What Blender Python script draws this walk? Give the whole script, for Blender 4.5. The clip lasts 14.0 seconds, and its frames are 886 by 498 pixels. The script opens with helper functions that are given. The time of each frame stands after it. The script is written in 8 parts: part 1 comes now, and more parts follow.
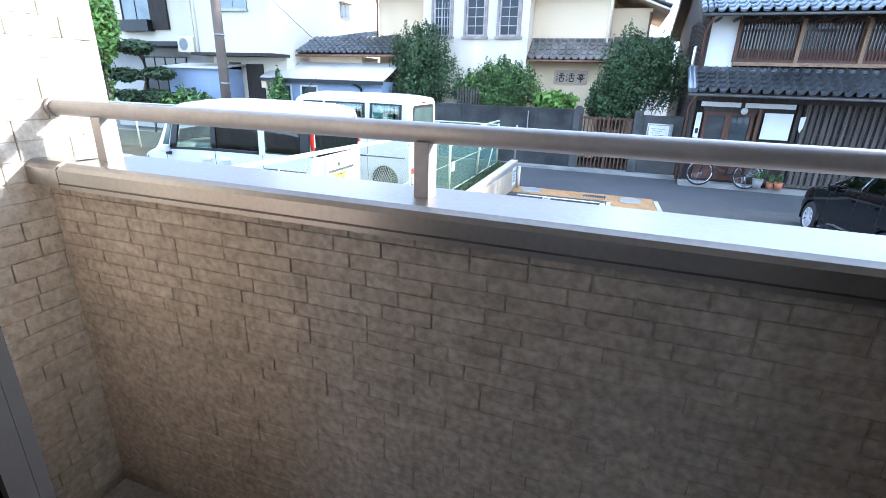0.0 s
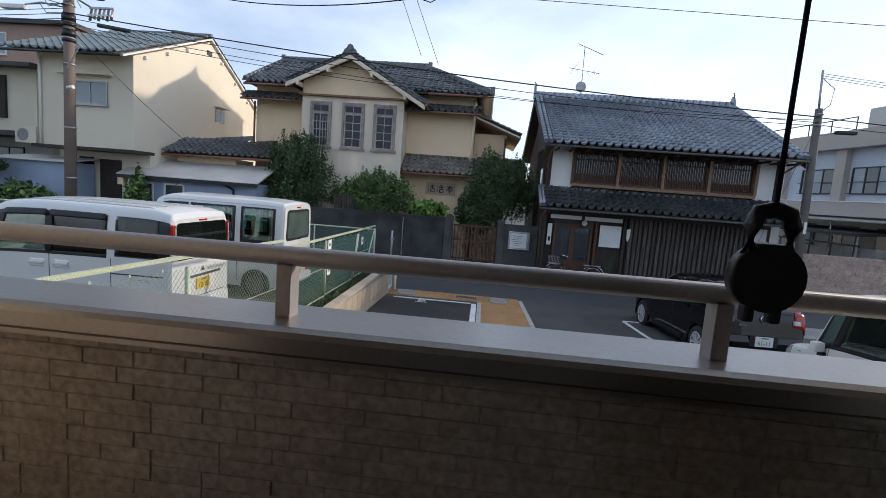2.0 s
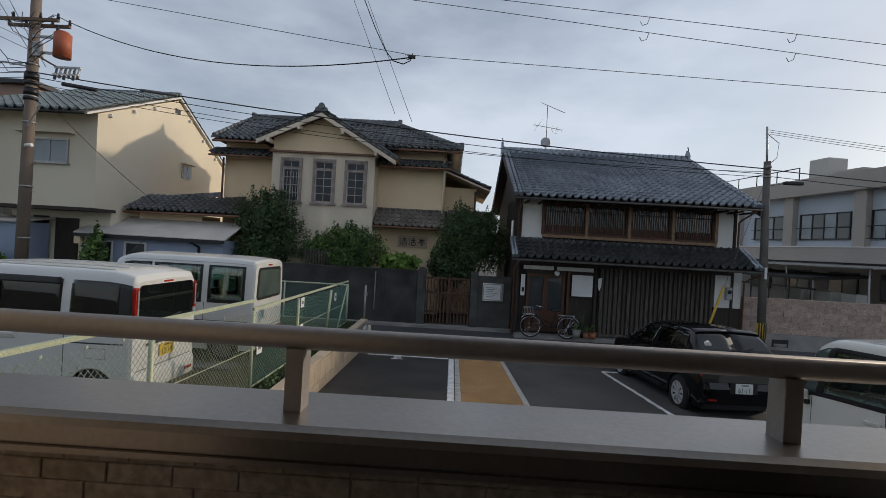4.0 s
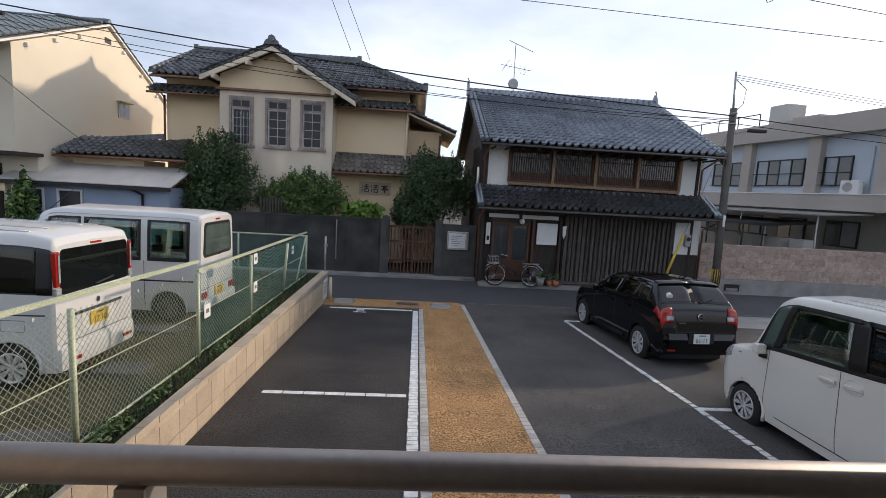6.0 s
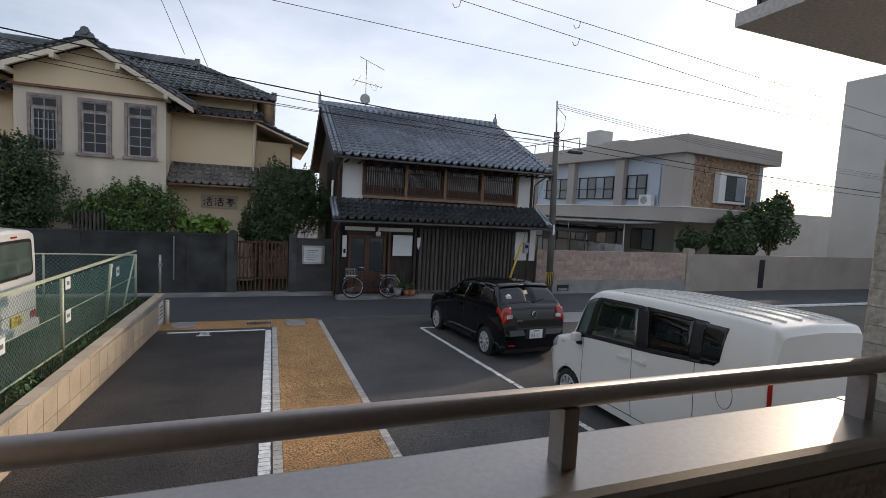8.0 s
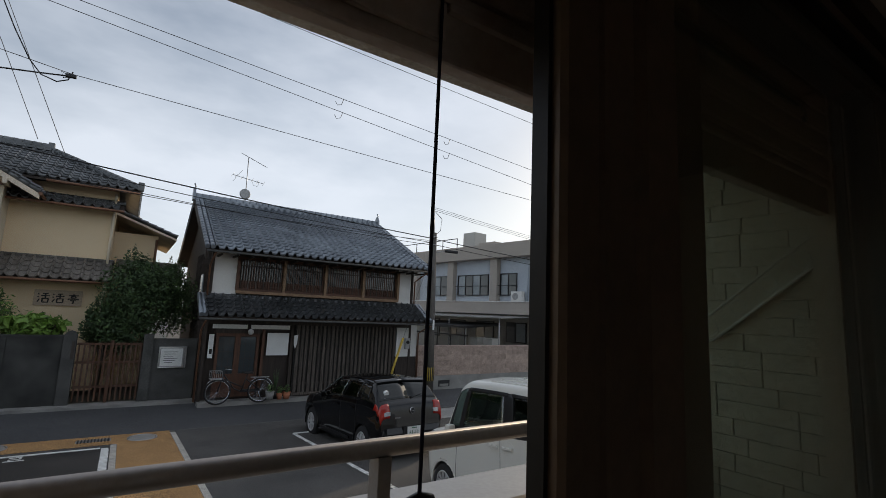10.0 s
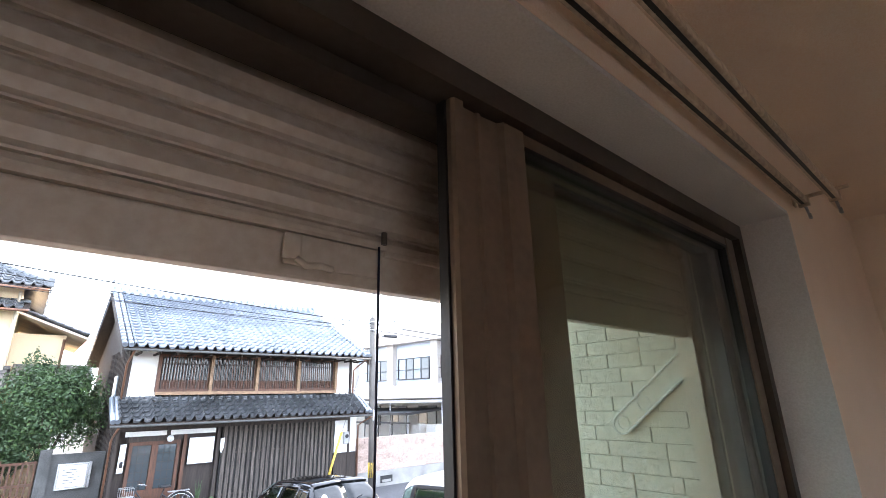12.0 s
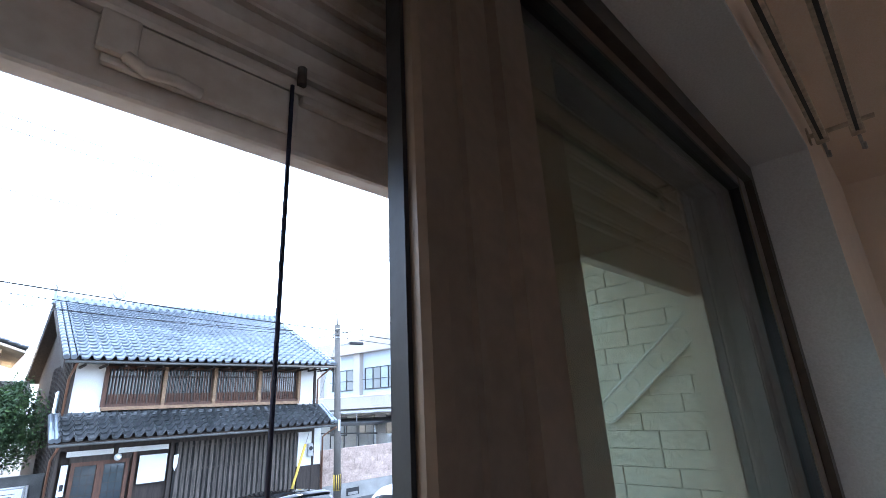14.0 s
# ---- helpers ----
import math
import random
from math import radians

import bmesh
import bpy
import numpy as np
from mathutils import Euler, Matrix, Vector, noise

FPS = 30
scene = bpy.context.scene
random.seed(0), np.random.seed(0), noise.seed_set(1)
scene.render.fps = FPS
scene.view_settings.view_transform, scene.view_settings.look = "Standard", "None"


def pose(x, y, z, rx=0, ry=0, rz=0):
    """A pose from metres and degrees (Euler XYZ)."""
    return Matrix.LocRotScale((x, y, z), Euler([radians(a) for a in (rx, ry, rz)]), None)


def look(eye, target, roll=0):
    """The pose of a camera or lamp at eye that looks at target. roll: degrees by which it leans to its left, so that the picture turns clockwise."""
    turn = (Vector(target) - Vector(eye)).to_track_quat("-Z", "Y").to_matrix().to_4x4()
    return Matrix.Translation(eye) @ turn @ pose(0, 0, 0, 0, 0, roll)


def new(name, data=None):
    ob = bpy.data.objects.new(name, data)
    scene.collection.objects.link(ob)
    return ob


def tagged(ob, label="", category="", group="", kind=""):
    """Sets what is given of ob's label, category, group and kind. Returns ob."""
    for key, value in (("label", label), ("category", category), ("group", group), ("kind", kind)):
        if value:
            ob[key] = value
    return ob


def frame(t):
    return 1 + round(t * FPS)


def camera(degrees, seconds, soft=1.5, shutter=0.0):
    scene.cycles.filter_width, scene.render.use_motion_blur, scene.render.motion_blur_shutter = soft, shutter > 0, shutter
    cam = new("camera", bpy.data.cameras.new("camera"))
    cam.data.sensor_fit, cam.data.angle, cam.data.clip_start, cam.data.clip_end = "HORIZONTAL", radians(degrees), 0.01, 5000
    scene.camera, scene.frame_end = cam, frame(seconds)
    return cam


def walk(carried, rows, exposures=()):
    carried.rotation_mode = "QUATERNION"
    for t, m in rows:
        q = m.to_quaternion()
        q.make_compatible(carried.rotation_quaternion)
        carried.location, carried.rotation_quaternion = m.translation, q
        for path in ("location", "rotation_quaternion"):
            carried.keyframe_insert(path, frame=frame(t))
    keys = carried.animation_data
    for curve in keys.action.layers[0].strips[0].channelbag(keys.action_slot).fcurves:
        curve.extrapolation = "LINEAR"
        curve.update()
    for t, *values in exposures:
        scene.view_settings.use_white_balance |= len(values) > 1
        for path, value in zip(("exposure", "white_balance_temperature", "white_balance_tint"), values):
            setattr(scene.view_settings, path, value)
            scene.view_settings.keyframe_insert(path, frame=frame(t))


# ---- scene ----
cam = camera(86.7, 14.0, soft=0.6)
PATH = [
    (0, (0.498, -0.199, 1.301), (-0.115, 1.58, 0.622), 1.8),
    (0.5, (0.519, -0.239, 1.361), (0.023, 1.635, 0.87), 3.7),
    (1, (0.555, -0.251, 1.378), (0.179, 1.681, 1.021), 3.8),
    (1.5, (0.594, -0.275, 1.357), (0.339, 1.688, 1.07), 3.9),
    (2, (0.568, -0.283, 1.375), (0.407, 1.696, 1.137), 4.3),
    (2.5, (0.515, -0.28, 1.401), (0.398, 1.711, 1.257), 4.2),
    (3, (0.465, -0.276, 1.421), (0.33, 1.718, 1.353), 3.2),
    (3.5, (0.415, -0.212, 1.42), (0.268, 1.783, 1.403), 3.0),
    (4, (0.399, -0.155, 1.407), (0.353, 1.845, 1.396), 3.2),
    (6.3, (0.438, 0.318, 1.597), (0.584, 2.295, 1.334), 2.8),
    (6.5, (0.488, 0.305, 1.598), (0.67, 2.279, 1.332), 2.4),
    (7, (0.554, 0.267, 1.6), (0.933, 2.213, 1.342), 1.8),
    (7.2, (0.563, 0.249, 1.589), (1.012, 2.182, 1.343), 1.6),
    (9.3, (0.435, -0.278, 1.601), (1.418, 1.459, 1.739), 5.2),
    (9.5, (0.485, -0.226, 1.569), (1.504, 1.484, 1.764), 4.7),
    (10, (0.541, -0.299, 1.554), (1.633, 1.354, 1.829), 2.5),
    (10.5, (0.487, -0.444, 1.575), (1.688, 1.123, 1.908), -0.5),
    (11, (0.444, -0.534, 1.696), (1.732, 0.936, 2.12), -1.1),
    (11.5, (0.426, -0.536, 1.683), (1.72, 0.892, 2.22), -1.5),
    (12, (0.402, -0.499, 1.67), (1.654, 0.938, 2.276), -1.3),
    (12.5, (0.426, -0.453, 1.65), (1.639, 1.012, 2.267), -0.3),
    (13, (0.508, -0.441, 1.633), (1.706, 1.035, 2.251), -0.5),
    (13.5, (0.571, -0.368, 1.612), (1.829, 1.057, 2.236), -1.5),
    (14, (0.614, -0.271, 1.593), (1.962, 1.063, 2.227), -3.0),
]
EXPOSURES = [(0.0, 2.5, 5200, 7), (0.5, 1.75, 5450, 7), (1.0, 0.8, 5500, 10), (1.5, 0.36, 5800, 12), (2.0, 0.38, 6050, 11), (2.5, 0.1, 6350, 10), (3.0, -0.1, 6500, 9), (4.2, -0.34, 6650, 9),
             (6.3, 0.35, 6600, 14), (7.2, 0.33, 6600, 14), (9.3, -0.15, 6900, 9), (10.3, -0.1, 6900, 9), (10.5, 0.0, 6900, 10), (11.0, 1.9, 7000, 14),
             (11.5, 3.5, 6900, 14), (12.0, 3.45, 6400, 13), (12.5, 3.52, 5850, 12), (13.5, 3.05, 5600, 10), (14.0, 3.0, 5500, 9)]
walk(cam, [(t, look(eye, target, roll)) for t, eye, target, roll in PATH], EXPOSURES)

# ---- world and sun ----
SUN_AZ, SUN_EL = 66.0, 17.0     # degrees clockwise from +y, and above the horizon
world = bpy.data.worlds.new("world")
scene.world = world
world.use_nodes = True
wn = world.node_tree.nodes
wl = world.node_tree.links
sky = wn.new("ShaderNodeTexSky")
sky.sky_type = "NISHITA"
sky.sun_disc = False
sky.sun_elevation = radians(SUN_EL)
sky.sun_rotation = radians(SUN_AZ)
sky.air_density, sky.dust_density, sky.ozone_density = 1.0, 1.4, 2.0
# thin cloud veil over the sky
tc = wn.new("ShaderNodeTexCoord")
mp = wn.new("ShaderNodeMapping")
mp.inputs["Scale"].default_value = (1.0, 1.0, 2.6)
cl = wn.new("ShaderNodeTexNoise")
cl.inputs["Scale"].default_value, cl.inputs["Detail"].default_value, cl.inputs["Roughness"].default_value = 1.25, 6.0, 0.55
cr = wn.new("ShaderNodeValToRGB")
cr.color_ramp.elements[0].position, cr.color_ramp.elements[1].position = 0.34, 0.66
cr.color_ramp.elements[0].color, cr.color_ramp.elements[1].color = (0.18, 0.18, 0.18, 1), (0.82, 0.82, 0.82, 1)
cm = wn.new("ShaderNodeMix")
cm.data_type = "RGBA"
cm.inputs["B"].default_value = (8.2, 9.0, 10.5, 1)
wl.new(tc.outputs["Generated"], mp.inputs["Vector"])
wl.new(mp.outputs["Vector"], cl.inputs["Vector"])
wl.new(cl.outputs["Fac"], cr.inputs["Fac"])
wl.new(cr.outputs["Color"], cm.inputs["Factor"])
wl.new(sky.outputs["Color"], cm.inputs["A"])
wl.new(cm.outputs["Result"], wn["Background"].inputs["Color"])
wn["Background"].inputs["Strength"].default_value = 0.112
sun_data = bpy.data.lights.new("sun", "SUN")
sun_data.energy, sun_data.angle, sun_data.color = 2.2, radians(3.0), (1.0, 0.84, 0.66)
sun = new("sun", sun_data)
SUN_DIR = Vector((math.sin(radians(SUN_AZ)) * math.cos(radians(SUN_EL)), math.cos(radians(SUN_AZ)) * math.cos(radians(SUN_EL)), math.sin(radians(SUN_EL))))
sun.matrix_world = look(SUN_DIR * 80, (0, 0, 0))

# ---- materials ----
def mat(name, base, dark=None, scale=6.0, rough=0.7, metal=0.0, bump=0.15, bump_scale=60.0, fine=0.25, rnd=0.0, spec=0.5, stretch=(1, 1, 1)):
    """Two scales of colour variation and a fine relief, in metres; rnd: how much the objects differ from one another."""
    m = bpy.data.materials.new(name)
    m.use_nodes = True
    n, l = m.node_tree.nodes, m.node_tree.links
    b = n["Principled BSDF"]
    b.inputs["Roughness"].default_value, b.inputs["Metallic"].default_value = rough, metal
    b.inputs["Specular IOR Level"].default_value = spec
    dark = dark or tuple(c * 0.72 for c in base)
    geo = n.new("ShaderNodeNewGeometry")
    mpn = n.new("ShaderNodeMapping")
    mpn.inputs["Scale"].default_value = stretch
    l.new(geo.outputs["Position"], mpn.inputs["Vector"])
    big, small = n.new("ShaderNodeTexNoise"), n.new("ShaderNodeTexNoise")
    big.inputs["Scale"].default_value, big.inputs["Detail"].default_value = scale, 5.0
    small.inputs["Scale"].default_value, small.inputs["Detail"].default_value = bump_scale, 4.0
    for t in (big, small):
        l.new(mpn.outputs["Vector"], t.inputs["Vector"])
    ramp = n.new("ShaderNodeValToRGB")
    ramp.color_ramp.elements[0].position, ramp.color_ramp.elements[1].position = 0.3, 0.68
    ramp.color_ramp.elements[0].color, ramp.color_ramp.elements[1].color = (*dark, 1), (*base, 1)
    l.new(big.outputs["Fac"], ramp.inputs["Fac"])
    mx = n.new("ShaderNodeMix")
    mx.data_type, mx.blend_type = "RGBA", "OVERLAY"
    mx.inputs["Factor"].default_value = fine
    l.new(ramp.outputs["Color"], mx.inputs["A"])
    sp = n.new("ShaderNodeMapRange")
    sp.inputs["From Min"].default_value, sp.inputs["From Max"].default_value = 0.32, 0.68
    l.new(small.outputs["Fac"], sp.inputs["Value"])
    l.new(sp.outputs["Result"], mx.inputs["B"])
    out = mx.outputs["Result"]
    if rnd:
        info, mr = n.new("ShaderNodeObjectInfo"), n.new("ShaderNodeMapRange")
        mr.inputs["To Min"].default_value, mr.inputs["To Max"].default_value = 1 - rnd, 1 + rnd
        l.new(info.outputs["Random"], mr.inputs["Value"])
        hv = n.new("ShaderNodeHueSaturation")
        l.new(mr.outputs["Result"], hv.inputs["Value"])
        l.new(out, hv.inputs["Color"])
        out = hv.outputs["Color"]
    l.new(out, b.inputs["Base Color"])
    if bump:
        bp = n.new("ShaderNodeBump")
        bp.inputs["Strength"].default_value, bp.inputs["Distance"].default_value = bump, 0.01
        l.new(small.outputs["Fac"], bp.inputs["Height"])
        l.new(bp.outputs["Normal"], b.inputs["Normal"])
    return m


def glass(name, tint=(0.9, 0.95, 0.93), rough=0.0, gloss=0.03):
    m = bpy.data.materials.new(name)
    m.use_nodes = True
    n, l = m.node_tree.nodes, m.node_tree.links
    n.remove(n["Principled BSDF"])
    tr, gl, lw, mx = n.new("ShaderNodeBsdfTransparent"), n.new("ShaderNodeBsdfGlossy"), n.new("ShaderNodeLayerWeight"), n.new("ShaderNodeMixShader")
    pw, mr = n.new("ShaderNodeMath"), n.new("ShaderNodeMapRange")
    pw.operation = "POWER"
    pw.inputs[1].default_value = 4.0
    mr.inputs["To Min"].default_value, mr.inputs["To Max"].default_value = gloss, 0.75
    tr.inputs["Color"].default_value = (*tint, 1)
    gl.inputs["Roughness"].default_value = rough
    l.new(lw.outputs["Facing"], pw.inputs[0])
    l.new(pw.outputs["Value"], mr.inputs["Value"])
    l.new(mr.outputs["Result"], mx.inputs["Fac"])
    l.new(tr.outputs["BSDF"], mx.inputs[1])
    l.new(gl.outputs["BSDF"], mx.inputs[2])
    l.new(mx.outputs["Shader"], n["Material Output"].inputs["Surface"])
    return m


SIDING = mat("tan_brick_siding", (0.35, 0.30, 0.245), (0.275, 0.238, 0.195), 9, 0.82, bump=0.6, bump_scale=42, rnd=0.09)
SIDING_JOINT = mat("siding_joint", (0.31, 0.275, 0.235), None, 9, 0.9, bump=0.3)
SIDING_WHITE = mat("pale_brick_siding", (0.62, 0.585, 0.51), (0.53, 0.50, 0.435), 9, 0.8, bump=0.9, bump_scale=42, rnd=0.05)
SIDING_WHITE_JOINT = mat("pale_siding_joint", (0.59, 0.555, 0.49), None, 9, 0.9, bump=0.3)
ALU_BROWN = mat("bronze_aluminium", (0.40, 0.375, 0.36), (0.365, 0.34, 0.33), 5, 0.58, 0.85, bump=0.02, fine=0.05)
ALU_CAP = mat("champagne_coping", (0.32, 0.298, 0.275), (0.295, 0.275, 0.255), 4, 0.33, 0.9, bump=0.03, fine=0.06)
ALU_DARK = mat("dark_bronze_sash", (0.105, 0.085, 0.07), None, 5, 0.4, 0.5, bump=0.02, fine=0.08)
ALU_SASH = mat("brown_sash", (0.22, 0.165, 0.125), None, 5, 0.42, 0.4, bump=0.02, fine=0.08)
SHUTTER = mat("shutter_steel", (0.64, 0.56, 0.49), (0.60, 0.525, 0.46), 4, 0.5, 0.2, bump=0.03, fine=0.1)
SOFFIT = mat("soffit_board", (0.66, 0.64, 0.60), (0.6, 0.58, 0.545), 3, 0.85, bump=0.05)
# taken as white paper; warm lamp light is put into this cream base
WALLPAPER = mat("lamp_warmed_wallpaper", (0.84, 0.69, 0.56), (0.80, 0.655, 0.53), 5, 0.9, bump=0.25, bump_scale=220, fine=0.1)
REVEAL = mat("white_reveal", (0.62, 0.60, 0.585), (0.58, 0.56, 0.545), 5, 0.85, bump=0.2, bump_scale=220, fine=0.1)
RAIL_WOOD = mat("cream_curtain_rail", (0.62, 0.50, 0.38), None, 8, 0.5, bump=0.03)
BLACK = mat("black_plastic", (0.012, 0.012, 0.014), None, 8, 0.45, bump=0.05, fine=0.1)
RUBBER = mat("tyre_rubber", (0.018, 0.018, 0.019), None, 8, 0.85, bump=0.1)
GLASS = glass("window_glass", (0.83, 0.87, 0.83), gloss=0.06)
ASPHALT_SHADE = mat("shade_tinted_asphalt", (0.050, 0.044, 0.039), (0.018, 0.0165, 0.0155), 0.8, 0.85, bump=0.9, bump_scale=60, fine=0.95)
ASPHALT = mat("asphalt", (0.088, 0.083, 0.078), (0.050, 0.048, 0.046), 0.9, 0.9, bump=0.8, bump_scale=55, fine=0.85)
ROAD = mat("road_asphalt", (0.075, 0.076, 0.080), (0.055, 0.056, 0.06), 0.5, 0.88, bump=0.5, bump_scale=45, fine=0.5)
ORANGE = mat("orange_gravel_paving", (0.42, 0.235, 0.095), (0.30, 0.165, 0.065), 2.0, 0.9, bump=0.9, bump_scale=48, fine=0.95)
PAINT = mat("white_road_paint", (0.86, 0.86, 0.84), (0.58, 0.58, 0.56), 9, 0.8, bump=0.3, bump_scale=90, fine=0.4)
EDGING = mat("grey_edging_stone", (0.50, 0.47, 0.42), (0.38, 0.355, 0.32), 8, 0.9, bump=0.4, rnd=0.15)
CONCRETE = mat("concrete", (0.33, 0.32, 0.30), (0.21, 0.205, 0.195), 1.6, 0.9, bump=0.3, fine=0.18)
BLOCK = mat("buff_block", (0.50, 0.41, 0.30), (0.40, 0.32, 0.235), 3.0, 0.9, bump=0.3, fine=0.1, rnd=0.08)
OLD_WALL = mat("weathered_dark_wall", (0.070, 0.070, 0.066), (0.020, 0.021, 0.020), 1.3, 0.92, bump=0.3, fine=0.4)
PINK_BLOCK = mat("rough_pink_block", (0.46, 0.35, 0.29), (0.33, 0.25, 0.21), 5.0, 0.95, bump=1.0, bump_scale=25, fine=0.3, rnd=0.12)
SOIL = mat("soil_with_dry_grass", (0.092, 0.070, 0.028), (0.028, 0.030, 0.013), 1.2, 0.95, bump=1.0, bump_scale=35, fine=0.6)
GROUND = mat("earth", (0.13, 0.12, 0.10), None, 0.4, 0.95)
PLASTER_CREAM = mat("cream_plaster", (0.86, 0.68, 0.45), (0.76, 0.60, 0.40), 0.6, 0.9, bump=0.15, bump_scale=50)
PLASTER_BAY = mat("pale_stained_plaster", (0.86, 0.74, 0.57), (0.58, 0.51, 0.42), 0.55, 0.9, bump=0.15, stretch=(1.6, 1.6, 0.45))
PLASTER_HOUSE = mat("ivory_plaster", (0.76, 0.69, 0.55), (0.69, 0.62, 0.49), 0.4, 0.9, bump=0.12)
PLASTER_GREY = mat("pale_grey_plaster", (0.52, 0.51, 0.48), (0.45, 0.44, 0.41), 0.5, 0.9, bump=0.12)
PLASTER_WHITE = mat("white_plaster", (0.76, 0.75, 0.72), (0.68, 0.67, 0.64), 0.8, 0.88, bump=0.1)
TILE = mat("grey_roof_tile", (0.27, 0.30, 0.335), (0.17, 0.19, 0.215), 1.1, 0.30, 0.5, bump=0.05, fine=0.12, rnd=0.15)
TILE_OLD = mat("weathered_roof_tile", (0.17, 0.178, 0.185), (0.085, 0.09, 0.093), 1.3, 0.40, 0.35, bump=0.1, fine=0.2, rnd=0.25)
TILE_BROWN = mat("brown_grey_roof_tile", (0.20, 0.18, 0.16), (0.10, 0.09, 0.08), 1.6, 0.55, bump=0.2, fine=0.5, rnd=0.25)
WOOD_DARK = mat("dark_aged_timber", (0.055, 0.041, 0.033), (0.026, 0.020, 0.017), 3, 0.8, bump=0.3, stretch=(6, 6, 0.6), rnd=0.2)
WOOD_GREY = mat("weathered_grey_timber", (0.115, 0.096, 0.082), (0.035, 0.029, 0.025), 3, 0.85, bump=0.3, stretch=(8, 8, 0.6), rnd=0.3)
WOOD_RED = mat("reddish_timber", (0.11, 0.044, 0.022), (0.055, 0.025, 0.014), 4, 0.6, bump=0.2, stretch=(6, 6, 0.8), rnd=0.15)
WOOD_WARM = mat("warm_timber", (0.30, 0.19, 0.11), (0.18, 0.11, 0.065), 4, 0.7, bump=0.2, stretch=(2, 6, 6))
COPPER = mat("brown_gutter", (0.23, 0.115, 0.07), None, 5, 0.5, 0.2, bump=0.05)
GAP_SHADE = mat("painted_gap_shade", (0.02, 0.019, 0.018), None, 2, 0.9, bump=0)
FRAME_PALE = mat("flaking_pale_timber", (0.52, 0.46, 0.42), (0.30, 0.265, 0.245), 5, 0.8, bump=0.2)
PILLAR = mat("mossy_dark_concrete", (0.095, 0.095, 0.09), (0.05, 0.05, 0.048), 2.0, 0.92, bump=0.3, fine=0.4)
FRAME_WORN = mat("worn_grey_brown_timber", (0.40, 0.335, 0.305), (0.22, 0.18, 0.165), 5, 0.85, bump=0.25)
PANE_OLD = mat("old_dusty_window_pane", (0.035, 0.038, 0.045), None, 0.6, 0.18, bump=0.02, fine=0.1, spec=0.35, rnd=0.3)
PANE_DARK = mat("dark_window_pane", (0.045, 0.055, 0.06), None, 0.6, 0.08, bump=0, fine=0.05, spec=0.9)
PANE_PALE = mat("frosted_pane", (0.30, 0.34, 0.36), (0.2, 0.23, 0.25), 0.8, 0.2, bump=0.05)
METAL_GREY = mat("galvanised_steel", (0.42, 0.42, 0.42), None, 6, 0.45, 0.6, bump=0.05)
METAL_ROOF = mat("pale_metal_roof", (0.66, 0.62, 0.57), (0.52, 0.49, 0.455), 1.0, 0.55, 0.1, bump=0.05)
BLUE_WALL = mat("pale_blue_sheet", (0.33, 0.40, 0.52), (0.28, 0.34, 0.45), 0.9, 0.8, bump=0.05)
POLE = mat("brown_pole_concrete", (0.20, 0.155, 0.125), (0.16, 0.125, 0.10), 2, 0.85, bump=0.1)
POLE_GREY = mat("grey_pole_concrete", (0.13, 0.118, 0.105), (0.09, 0.082, 0.073), 2, 0.85, bump=0.1)
RUST = mat("rust_orange_paint", (0.42, 0.11, 0.05), (0.30, 0.075, 0.035), 3, 0.6, bump=0.05)
WHITE_PAINT = mat("white_car_paint", (0.66, 0.665, 0.65), (0.64, 0.645, 0.63), 1, 0.16, bump=0, fine=0.03, spec=0.7)
CREAM_PAINT = mat("pearl_white_car_paint", (0.75, 0.74, 0.69), (0.73, 0.72, 0.67), 1, 0.15, bump=0, fine=0.03, spec=0.7)
BLACK_PAINT = mat("black_car_paint", (0.004, 0.004, 0.005), None, 1, 0.05, bump=0, fine=0.02, spec=0.5)
CAR_GLASS = mat("tinted_car_glass", (0.008, 0.010, 0.010), None, 1, 0.02, bump=0, fine=0.02, spec=0.5)
CAR_GLASS_PALE = mat("green_car_glass", (0.10, 0.14, 0.125), (0.05, 0.07, 0.065), 1.6, 0.04, bump=0, fine=0.05, spec=0.5)
RED_LENS = mat("red_lamp_lens", (0.42, 0.018, 0.010), (0.26, 0.012, 0.008), 5, 0.15, bump=0, spec=0.7)
CLEAR_LENS = mat("clear_lamp_lens", (0.55, 0.57, 0.58), (0.3, 0.31, 0.32), 18, 0.1, 0.3, bump=0)
ALLOY = mat("alloy_rim", (0.66, 0.66, 0.67), None, 6, 0.3, 0.35, bump=0.02)
SEAT = mat("grey_seat_cloth", (0.13, 0.125, 0.12), None, 20, 0.9, bump=0.2)
CAR_CLEAR = glass("clear_green_car_glass", (0.72, 0.86, 0.78), gloss=0.16)
CAR_SMOKE = glass("smoked_car_glass", (0.20, 0.21, 0.20), gloss=0.07)
PAINT_SHADE = CREAM_PAINT
CHROME = mat("chrome", (0.75, 0.75, 0.76), None, 6, 0.12, 1.0, bump=0)
YELLOW = mat("yellow_plate", (0.75, 0.50, 0.02), None, 6, 0.5, bump=0)
YELLOW_BAMBOO = mat("yellow_guard", (0.62, 0.42, 0.06), None, 6, 0.6, bump=0.05)
WHITE_SIGN = mat("white_sheet", (0.74, 0.75, 0.74), (0.68, 0.69, 0.68), 3, 0.6, bump=0.02)
INK = mat("black_ink", (0.02, 0.02, 0.022), None, 6, 0.7, bump=0)
GREEN_INK = mat("green_ink", (0.02, 0.12, 0.05), None, 6, 0.6, bump=0)
SIGN_WOOD = mat("aged_signboard", (0.60, 0.48, 0.36), (0.46, 0.36, 0.27), 3, 0.8, bump=0.1, stretch=(0.6, 4, 6))
